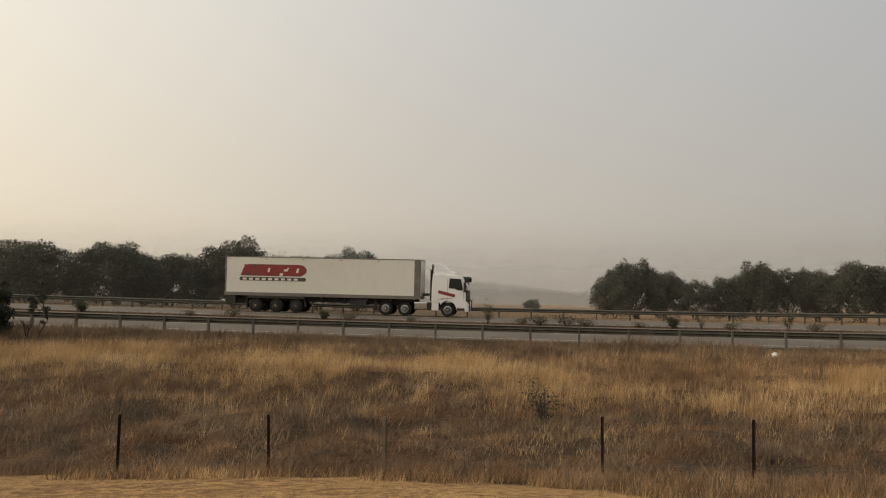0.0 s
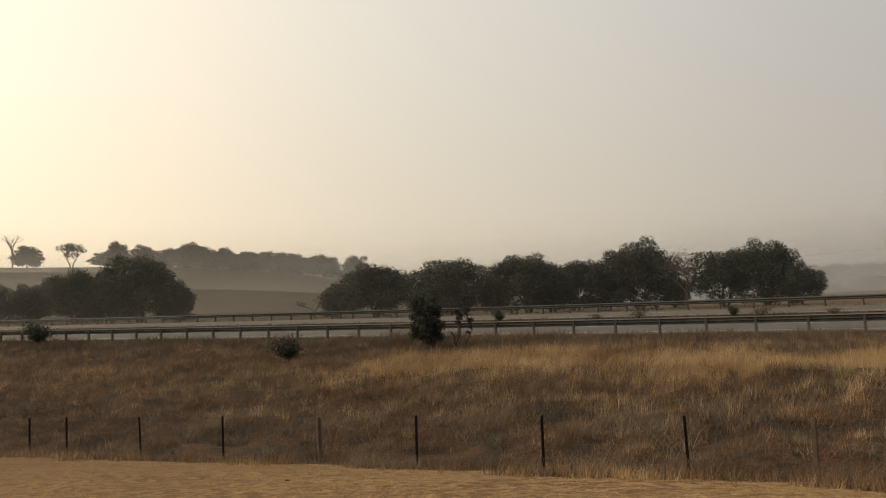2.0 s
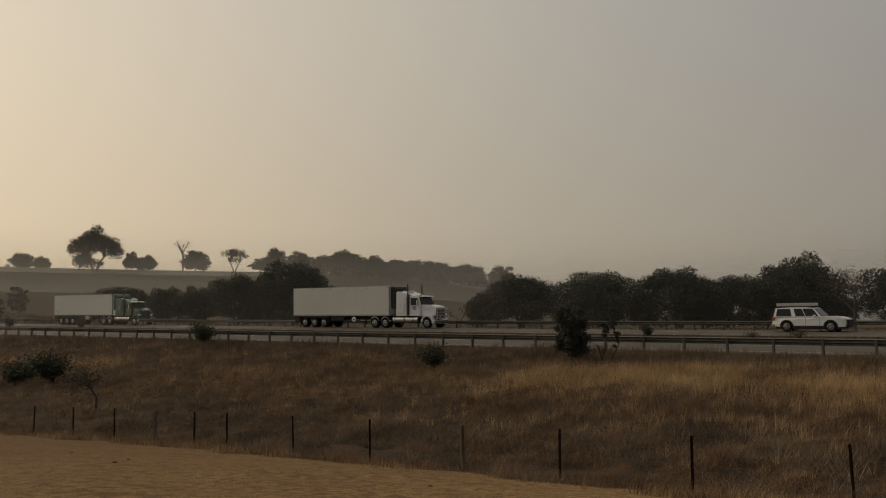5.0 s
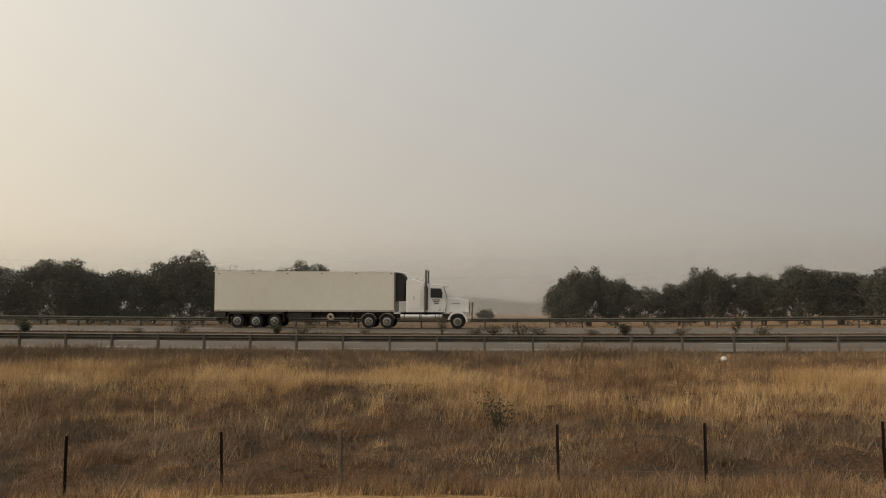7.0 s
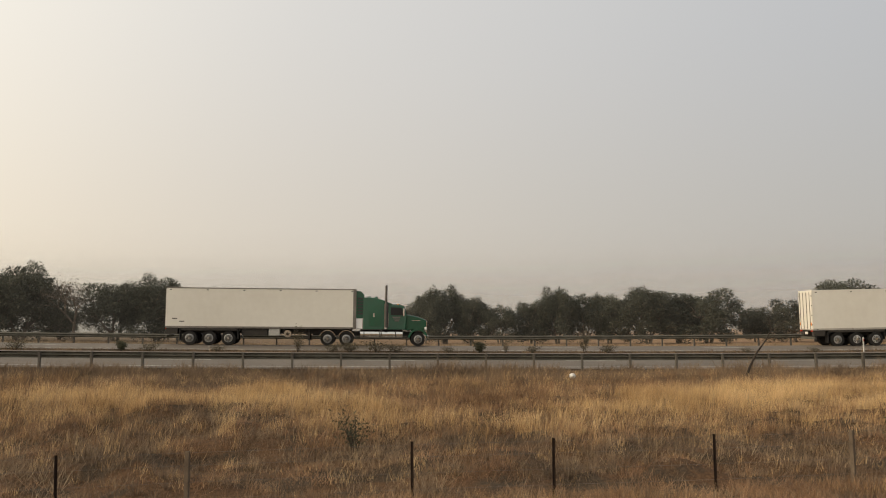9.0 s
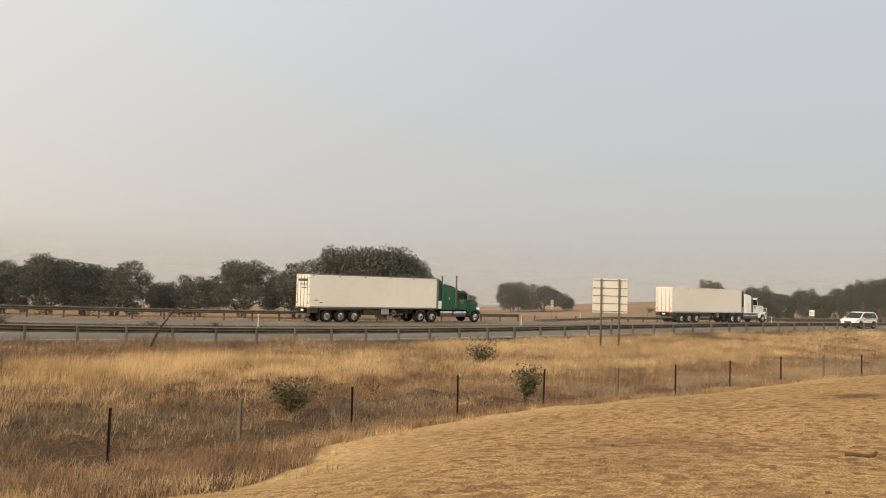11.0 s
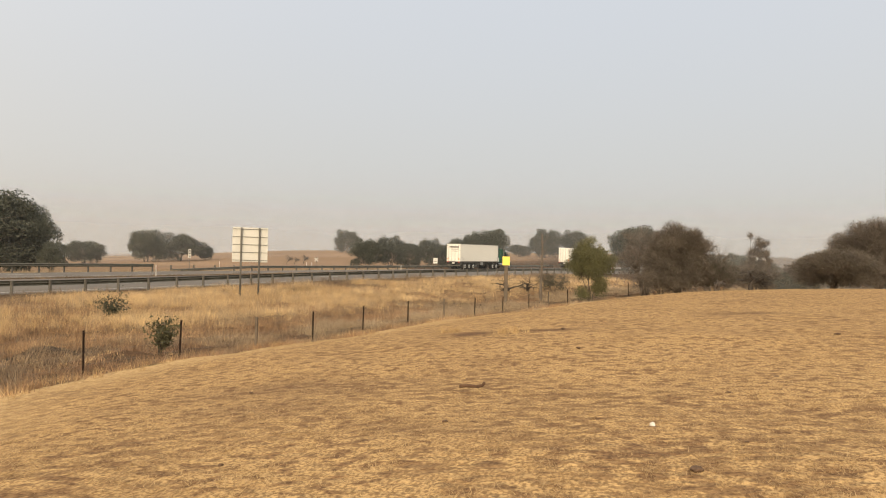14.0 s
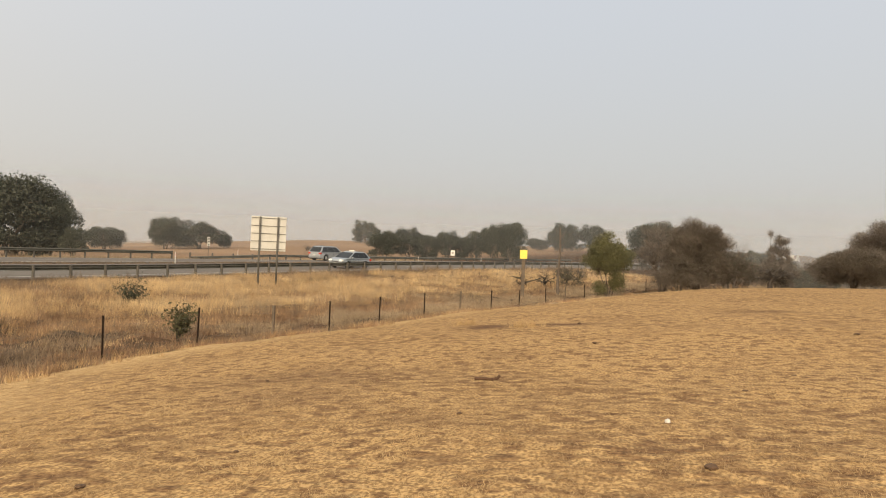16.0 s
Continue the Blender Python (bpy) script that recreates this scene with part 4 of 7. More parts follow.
def small_sign(az, d, top_el, w, h, label, bars=0):
    x, y = polar(az, d)
    z = gz(x, y)
    top = d * math.tan(radians(top_el)) - z
    s = empty("road_sign", label, "road sign", m=pose(x, y, z, 0, 0, -az))
    bm = bmesh.new(); cyl(bm, (0, 0.03, -0.3), (0, 0.03, top), 0.035, seg=8)
    part("pole", bm, M_POSTSTEEL, s)
    if bars == 3:
        for k in range(3):
            z1 = top - k * h / 3
            bm = bmesh.new(); bx(bm, -w / 2, w / 2, -0.02, 0.0, z1 - h / 3 + 0.12, z1, 0.004)
            pl = part("plate", bm, M_ALU, s)
            bm = bmesh.new(); bx(bm, -w * 0.3, w * 0.3, -0.028, -0.02, z1 - h / 3 + 0.2, z1 - 0.08)
            part("mark", bm, M_DARKINK, pl)
    else:
        bm = bmesh.new(); bx(bm, -w / 2, w / 2, -0.02, 0.0, top - h, top, 0.004)
        part("plate", bm, M_WHITEP, s)
        for k in range(bars):
            bm = bmesh.new(); bx(bm, -w * 0.3, w * 0.3, -0.026, -0.02, top - h * (0.35 + 0.3 * k) - 0.05, top - h * (0.35 + 0.3 * k) + 0.05)
            part("mark", bm, M_DARKINK, s)


small_sign(78.85, 150, 0.74, 0.75, 0.95, "small white road sign with dark marks on a pole", 2)
small_sign(62.5, 130, 0.95, 0.40, 1.4, "three stacked white sign plates on a pole", 3)


def crossing_sign(az, d):
    x, y = polar(az, d)
    z = gz(x, y)
    top = d * math.tan(radians(0.63)) - z
    s = empty("crossing_sign", "white crossed-board sign on a pole in the dry field", "road sign", m=pose(x, y, z, 0, 0, -az))
    bm = bmesh.new(); cyl(bm, (0, 0.04, -0.3), (0, 0.04, top), 0.04, seg=8)
    part("pole", bm, M_POSTSTEEL, s)
    for a in (45, -45):
        bm = bmesh.new(); bx(bm, -0.45, 0.45, -0.02, 0.0, -0.085, 0.085, 0.004)
        o = part("board", bm, M_ALU, s)
        o.matrix_basis = pose(0, 0.0 if a > 0 else -0.025, top - 0.45, 0, a, 0)


crossing_sign(70.75, 160)


def guide_post(x, y):
    z = gz(x, y)
    s = empty("guide_post", "white plastic roadside guide post with a red reflector", "guide post", "guide posts", m=pose(x, y, z, 0, 0, 10))
    bm = bmesh.new(); bx(bm, -0.05, 0.05, -0.02, 0.02, -0.2, 1.0, 0.01)
    part("stake", bm, M_WHITEP, s)
    bm = bmesh.new(); bx(bm, -0.035, 0.035, -0.026, -0.02, 0.72, 0.9)
    part("reflector", bm, M_REDREF, s)


for az, off in ((42.7, 7.0), (-62.0, 21.5), (60.4, 7.0), (76.5, 7.0), (80.8, 7.0)):
    guide_post(*median_point(az, off))
for az, d in ((70.1, 150), (70.45, 150), (64.4, 150)):
    guide_post(*polar(az, d))


def yellow_marker():
    x, y = polar(83.7, 60)
    z = gz(x, y)
    top = 60 * math.tan(radians(0.95)) - z
    s = empty("marker_post", "old timber post with a bright yellow plate", "post", m=pose(x, y, z, 0, 0, -84))
    bm = bmesh.new(); bx(bm, -0.13, 0.13, -0.1, 0.1, -0.4, top - 0.4, 0.03)
    part("timber", bm, M_OLDWOOD, s)
    bm = bmesh.new(); bx(bm, -0.27, 0.25, -0.13, -0.105, top - 0.62, top, 0.006)
    part("plate", bm, M_YELLOW, s, "bright yellow metal plate")


yellow_marker()


def dead_trunk(az, d, h, r, seed, label):
    rng = random.Random(seed)
    x, y = polar(az, d)
    t = empty("dead_tree", label, "dead tree", m=pose(x, y, gz(x, y)))
    bm = bmesh.new()
    p = Vector((0, 0, -0.3))
    n = 6
    for k in range(n):
        q = Vector((0.06 * math.sin(k * 1.7), 0.05 * math.cos(k), h * (k + 1) / n))
        cyl(bm, p, q, r * (1 - 0.09 * k), r * (1 - 0.09 * (k + 1)), 9)
        p = q
    part("trunk", bm, M_DEAD, t)
    for k in range(3):
        bm = bmesh.new()
        z0 = h * (0.55 + 0.15 * k)
        a = rng.uniform(0, 6.28)
        cyl(bm, (0, 0, z0), (math.cos(a) * 0.5, math.sin(a) * 0.5, z0 + 0.5), r * 0.3, r * 0.08, 5)
        part("branch", bm, M_DEAD, t)


dead_trunk(86.1, 66, 5.2, 0.12, 1, "tall broken dead trunk standing behind the fence")


def arching_branch(az, d):
    """A dead branch that leans over and arches back at its thin end."""
    t = empty("dead_branch", "long bare branch leaning and arching up by the guardrail", "branch", m=pose(*polar(az, d), gz(*polar(az, d)), 0, 0, -az))
    path = [(0, -0.1), (0.22, 0.55), (0.52, 1.15), (0.95, 1.75), (1.2, 2.2), (1.1, 2.75), (0.8, 3.05), (0.4, 3.1), (0.0, 2.85)]
    rad = [0.06, 0.055, 0.045, 0.03, 0.022, 0.016, 0.012, 0.009, 0.005]
    bm = bmesh.new()
    for (a, b), (c, e), r0, r1 in zip(path, path[1:], rad, rad[1:]):
        cyl(bm, (a, 0.1 * a, b), (c, 0.1 * c, e), r0, r1, 6)
    part("stem", bm, M_DARKWOOD, t)
    rg = random.Random(4)
    for k in range(9):
        i = 3 + k % 3
        p = Vector((path[i][0], 0.1 * path[i][0], path[i][1]))
        bm = bmesh.new()
        q = p + Vector((rg.uniform(0.0, 0.7), rg.uniform(-0.3, 0.3), rg.uniform(0.1, 0.6)))
        cyl(bm, p, q, 0.010, 0.006, 4)
        cyl(bm, q, q + Vector((rg.uniform(-0.1, 0.3), rg.uniform(-0.2, 0.2), rg.uniform(0.0, 0.4))), 0.006, 0.003, 4)
        part("twig", bm, M_DARKWOOD, t)


arching_branch(35.85, 41.5)


def stump(x, y, r, h):
    t = empty("stump", "short dark weathered tree stump standing in the paddock", "stump", m=pose(x, y, gz(x, y), 2, 3, 30))
    bm = bmesh.new()
    cyl(bm, (0, 0, -0.1), (0, 0, h), r * 1.25, r * 0.95, 14)
    for v in bm.verts:
        k = 1 + 0.16 * noise.noise(Vector((v.co.x * 5, v.co.y * 5, x)))
        v.co.x, v.co.y = v.co.x * k, v.co.y * k
    part("trunk", bm, M_OLDWOOD, t)
    bm = bmesh.new()
    cyl(bm, (0, 0, h - 0.01), (0.01, 0, h + 0.012), r * 0.86, r * 0.82, 14)
    part("cut_face", bm, M_OLDWOOD, t, "grey cracked cut face")


stump(-31.5, 11.1, 0.15, 0.34)
stump(-34.1, 10.7, 0.13, 0.2)


def lump(name, x, y, sx, sy, sz, material, label, category, seed):
    bm = bmesh.new()
    bmesh.ops.create_icosphere(bm, subdivisions=3, radius=1)
    for v in bm.verts:
        k = 1 + 0.25 * noise.noise(v.co * 1.7 + Vector((seed, 0, 0))) + 0.08 * noise.noise(v.co * 5)
        v.co = Vector((v.co.x * sx, v.co.y * sy, v.co.z * sz)) * k
    o = part(name, bm, material, None, smooth_faces=True)
    tagged(o, label, category)
    o.matrix_basis = pose(x, y, gz(x, y) + sz * 0.45, 0, 0, seed * 40)
    return o


M_BAG = mat("white_plastic_bag", (0.62, 0.61, 0.58), 0.5, scale=5, var=0.15, bump=0.6, bscale=9)
M_CLOD = mat("dark_dung", (0.125, 0.074, 0.042), 0.95, scale=8, var=0.4, bump=0.8, bscale=25)
M_PALESTONE = mat("pale_stone", (0.62, 0.59, 0.53), 0.8, scale=9, var=0.25, bump=0.4, bscale=30)
bag = lump("plastic_bag", *polar(24.85, 38.2), 0.16, 0.14, 0.13, M_BAG, "crumpled white plastic bag caught in the grass", "bag", 2)
bag.location.z += 0.12
lump("stone", 9.07, -0.57, 0.036, 0.03, 0.034, M_PALESTONE, "small white stone in the dry paddock", "stone", 5)
CL = random.Random(12)
spots = [(7.08, -0.80, 0.065), (18.6, 0.43, 0.06), (11.9, -1.75, 0.05), (9.4, 1.7, 0.04), (14.0, -2.77, 0.06), (24, 1.0, 0.07), (21, -5.5, 0.08)]
spots += [(CL.uniform(5, 34), CL.uniform(-9, 9), CL.uniform(0.02, 0.045)) for _ in range(16)] + [(-CL.uniform(8, 30), CL.uniform(5, 14), CL.uniform(0.03, 0.07)) for _ in range(10)]
for i, (x, y, r) in enumerate(spots):
    if y < float(fence_y(x)) - 1.0 and math.hypot(x, y) > 4.5:
        tagged(lump("dung", x, y, r, r * 0.8, r * 0.4, M_CLOD, "dried dark dung pat on the paddock", "dung", i), group="dung pats")


M_LOG = mat("red_brown_log", (0.13, 0.075, 0.045), 0.9, scale=6, col2=(0.06, 0.037, 0.025), bump=0.8, bscale=30, spec=0.15)


def fallen_log():
    bm = bmesh.new()
    p = [Vector((-0.19, 0, 0.03)), Vector((-0.08, 0.02, 0.035)), Vector((0.07, 0.0, 0.03)), Vector((0.15, 0.02, 0.045)), Vector((0.18, 0.03, 0.09))]
    for a, b in zip(p, p[1:]):
        cyl(bm, a, b, 0.026, 0.022, 8)
    o = part("stick", bm, M_LOG, None)
    tagged(o, "short weathered branch lying on the paddock", "branch")
    o.matrix_basis = pose(12.27, 1.82, gz(12.27, 1.82) + 0.045, 0, 0, -78)


fallen_log()
# ---- vehicles: local x is forward, the ground is z = 0 ----
M_PANEL = mat("trailer_panel", (0.70, 0.685, 0.63), 0.45, scale=0.25, col2=(0.63, 0.61, 0.555), spec=0.4)
M_WHITE = mat("white_truck_paint", (0.78, 0.78, 0.78), 0.25, scale=0.5, var=0.06, coat=0.4)
M_GREEN = mat("green_truck_paint", (0.012, 0.085, 0.047), 0.25, scale=0.5, col2=(0.014, 0.07, 0.042), coat=0.4)
M_SILVER = mat("silver_car_paint", (0.36, 0.375, 0.39), 0.3, 0.6, scale=0.5, var=0.05, coat=0.4)
M_BLUESILVER = mat("pale_blue_silver_paint", (0.36, 0.385, 0.40), 0.3, 0.6, scale=0.5, var=0.05, coat=0.4)
M_CHROME = mat("chrome", (0.62, 0.62, 0.61), 0.12, 1.0)
M_ALLOY = mat("polished_alloy", (0.52, 0.52, 0.51), 0.35, 0.8, scale=6, var=0.2)
M_DISH = mat("dark_wheel_dish", (0.05, 0.049, 0.047), 0.5, 0.5, scale=6, var=0.3)
M_STACK = mat("heat_darkened_steel", (0.11, 0.105, 0.10), 0.45, 0.7, scale=3, var=0.3)
M_TYRE = mat("tyre_rubber", (0.013, 0.0125, 0.012), 0.85, scale=8, var=0.3)
M_CHASSIS = mat("dirty_black_chassis", (0.02, 0.0185, 0.0175), 0.8, scale=2, col2=(0.04, 0.035, 0.03))
M_TRIM = mat("black_trim", (0.02, 0.02, 0.02), 0.5)
M_RAILTRIM = mat("trailer_edge_trim", (0.20, 0.185, 0.165), 0.6, 0.3, scale=1, var=0.3)
M_PALERAIL = mat("dull_alloy_rail", (0.42, 0.40, 0.36), 0.5, 0.3, scale=1, var=0.25)
M_GLASS = mat("dark_glass", (0.012, 0.014, 0.015), 0.08, spec=0.3)
M_RED = mat("red_livery", (0.25, 0.035, 0.03), 0.4, scale=2, var=0.15)
M_LIVERY = mat("dark_livery", (0.07, 0.06, 0.055), 0.4)
M_TAIL = mat("red_lamp", (0.45, 0.04, 0.02), 0.25)
M_AMBER = mat("amber_lamp", (0.7, 0.25, 0.03), 0.25)
M_HEAD = mat("headlamp_glass", (0.8, 0.8, 0.78), 0.12, spec=0.6)


def wheel_pair(parent, x, half, r=0.51, width=0.5, rim=None, dim=False):
    """One wheel on each side of an axle."""
    for sgn in (-1, 1):
        bm = bmesh.new()
        cyl(bm, (0, -width / 2, 0), (0, width / 2, 0), r, seg=26)
        ed = [e for e in bm.edges if abs(e.verts[0].co.y - e.verts[1].co.y) < 1e-4 and len(e.link_faces) == 2]
        bmesh.ops.bevel(bm, geom=ed, offset=0.035, segments=2, affect="EDGES")
        w = part("wheel", bm, M_TYRE, parent, "black tyre with a metal rim")
        w.matrix_basis = pose(x, sgn * (half - width / 2), r, 0, 0, 0)
        bm = bmesh.new()
        y = sgn * width / 2
        cyl(bm, (0, y - sgn * 0.02, 0), (0, y + sgn * 0.012, 0), r * 0.57, r * 0.55, seg=20)
        part("wheel_dish", bm, M_DISH, w)
        bm = bmesh.new()
        for k in range(20):             # bright outer lip
            a0, a1 = k * 0.31416, (k + 1) * 0.31416
            q = [bm.verts.new((math.cos(a) * r * f, y + sgn * h, math.sin(a) * r * f)) for a, f, h in ((a0, 0.58, 0.018), (a1, 0.58, 0.018), (a1, 0.49, 0.03), (a0, 0.49, 0.03))]
            bm.faces.new(q)
        for k in range(10):             # spokes between the hand holes
            a = k * 0.62832
            cyl(bm, (math.cos(a) * r * 0.24, y + sgn * 0.02, math.sin(a) * r * 0.24), (math.cos(a) * r * 0.5, y + sgn * 0.02, math.sin(a) * r * 0.5), r * 0.045, seg=5)
        part("rim", bm, M_DISH if dim else (rim or M_ALLOY), w)
        bm = bmesh.new()
        cyl(bm, (0, y, 0), (0, y + sgn * 0.09, 0), r * 0.27, r * 0.17, seg=14)
        part("hub", bm, M_CHROME if r > 0.45 else (rim or M_ALLOY), w)


def slab(name, parent, material, x0, x1, y0, y1, z0, z1, bevel=0.0, label=""):
    bm = bmesh.new()
    bx(bm, x0, x1, y0, y1, z0, z1, bevel)
    return part(name, bm, material, parent, label)


def bar(name, parent, material, p, q, r0, r1=None, seg=12, label=""):
    bm = bmesh.new()
    cyl(bm, p, q, r0, r1, seg)
    return part(name, bm, material, parent, label, smooth_faces=False)


def trailer(truck, back, front, top, floor, axles, style):
    """The box trailer between x = back and x = front."""
    length = front - back
    plain = M_RAILTRIM if style != "reefer" else M_PANEL
    body = slab("trailer_box", truck, M_PANEL, back, front, -1.25, 1.25, floor, top, 0.02, "cream-white panelled box trailer")
    slab("top_rail", body, plain, back - 0.005, front + 0.005, -1.256, 1.256, top - 0.07, top + 0.012, 0.008)
    slab("bottom_rail", body, M_RAILTRIM if style != "reefer" else M_PALERAIL, back - 0.005, front + 0.005, -1.257, 1.257, floor - 0.03, floor + (0.22 if style == "livery" else 0.11), 0.008)
    wide = {"livery": 0.48, "reefer": 0.10, "green": 0.22}[style]
    for y in (-1.254, 1.254):
        slab("front_post", body, M_RAILTRIM, front - wide, front + 0.006, min(y, y * 0.98), max(y, y * 0.98), floor, top - 0.05, 0.004)
        slab("rear_post", body, M_RAILTRIM if style == "livery" else M_PANEL, back - 0.006, back + 0.1, min(y, y * 0.98), max(y, y * 0.98), floor, top - 0.05, 0.004)
    for y0, y1 in ((-1.19, -0.01), (0.01, 1.19)):
        d = slab("rear_door", body, M_PANEL, back - 0.04, back - 0.002, y0, y1, floor + 0.05, top - 0.12, 0.01, "cream rear door of the trailer")
        for yy in ((y0 + 0.3), (y1 - 0.3)):
            bar("lock_bar", d, M_GALV, (back - 0.06, yy, floor + 0.06), (back - 0.06, yy, top - 0.14), 0.022, seg=6)
        for k in range(4):
            yy = y0 if y0 < -0.5 else y1
            slab("hinge", d, M_TRIM, back - 0.055, back - 0.03, yy - 0.07, yy + 0.07, floor + 0.35 + k * 0.72, floor + 0.42 + k * 0.72)
    for y in (-1.0, 1.0):
        slab("tail_lamp", body, M_TAIL, back - 0.05, back, y - 0.16, y + 0.16, floor - 0.12, floor - 0.02, 0.01)
        slab("tail_lamp", body, M_AMBER, back - 0.05, back, y - 0.06, y + 0.1, floor + 0.32, floor + 0.55, 0.01)
    slab("bumper_bar", truck, M_GALV, back - 0.02, back + 0.1, -1.2, 1.2, 0.55, 0.72, 0.01)
    slab("licence_plate", body, M_WHITEP, back - 0.06, back - 0.03, -0.25, 0.2, floor - 0.32, floor - 0.14)
    for k in range(6):
        for y in (-1.262, 1.262):
            x = back + 0.3 + k * (length - 0.6) / 5
            slab("marker_lamp", body, M_RAILTRIM if style == "livery" else M_TRIM, x - 0.07, x + 0.07, min(y, y * 0.995), max(y, y * 0.995), top - 0.19, top - 0.13)
            slab("marker_lamp", body, M_RAILTRIM if style == "livery" else M_TRIM, x - 0.06, x + 0.06, min(y, y * 0.995), max(y, y * 0.995), floor + 0.01, floor + 0.05)
    for y in (-0.5, 0.5):
        slab("chassis_beam", truck, M_CHASSIS, back + 0.2, front - 0.3, y - 0.08, y + 0.08, floor - 0.42, floor - 0.04)
    for k in range(9):
        x = back + 0.5 + k * (length - 1.0) / 8
        slab("cross_member", truck, M_CHASSIS, x - 0.05, x + 0.05, -1.18, 1.18, floor - 0.2, floor - 0.03)
    for x in axles:
        wheel_pair(truck, x, 1.24, rim=M_ALLOY, dim=style == "livery")
        bar("axle", truck, M_CHASSIS, (x, -1.0, 0.51), (x, 1.0, 0.51), 0.08, seg=8)
    xm, xa = min(axles), max(axles)
    for y in (-1.24, 1.24):
        lo, hi = min(y, y * 0.6), max(y, y * 0.6)
        slab("mudguard", truck, M_CHASSIS, xm - 0.62, xa + 0.62, lo, hi, 1.05, floor - 0.04, 0.01)
        slab("mud_flap", truck, M_TRIM, xm - 0.72, xm - 0.66, lo, hi, 0.3, 1.1)
        slab("mud_flap", truck, M_TRIM, xa + 0.64, xa + 0.68, lo, hi, 0.45, 1.1)
        slab("side_box", truck, M_CHASSIS, back + 0.06, back + 0.85, lo, hi, 0.6 if style == "livery" else 0.78, floor - 0.05, 0.02)
    for y in (-0.95, 0.95):
        slab("landing_leg", truck, M_CHASSIS, -3.3, -3.16, y - 0.07, y + 0.07, 0.42, floor - 0.1, 0.01)
        slab("landing_foot", truck, M_CHASSIS, -3.37, -3.09, y - 0.14, y + 0.14, 0.38, 0.43)
        bar("leg_brace", truck, M_CHASSIS, (-3.23, y, 0.75), (-4.3, y, floor - 0.06), 0.035, seg=6)
    slab("pallet_rack", truck, M_CHASSIS, -5.2 if style == "livery" else -8.0, -3.9 if style == "livery" else -6.2, -1.15, 1.15, 0.72, floor - 0.1, 0.02)
    if style == "green":
        slab("tool_box", truck, M_ALLOY, -6.1, -5.3, -1.17, -0.7, 0.72, floor - 0.06, 0.02, "bright alloy underslung box")
    if style != "livery":
        bm = bmesh.new(); cyl(bm, (-4.75, -1.18, 0.85), (-4.75, -0.55, 0.85), 0.27, seg=20)
        tank = part("round_tank", bm, M_CHROME, truck, "polished round tank end")
        bm = bmesh.new(); cyl(bm, (-4.75, -1.2, 0.85), (-4.75, -1.17, 0.85), 0.10, seg=12)
        part("tank_cap", bm, M_CHASSIS, tank)
    return body


def reefer_unit(truck, top, material, label):
    x = 0.14
    bm = bmesh.new()
    prism(bm, [(x, 2.0), (x + 0.5, 2.0), (x + 0.62, 2.15), (x + 0.62, top - 0.28), (x + 0.36, top - 0.04), (x, top - 0.03)], -1.05, 1.05, 0.04)
    u = part("cooling_unit", bm, material, truck, label)
    for k in range(6):
        slab("grille_slat", u, M_TRIM, 0.28, 0.66, -1.062, -1.05, 2.3 + k * 0.22, 2.42 + k * 0.22)


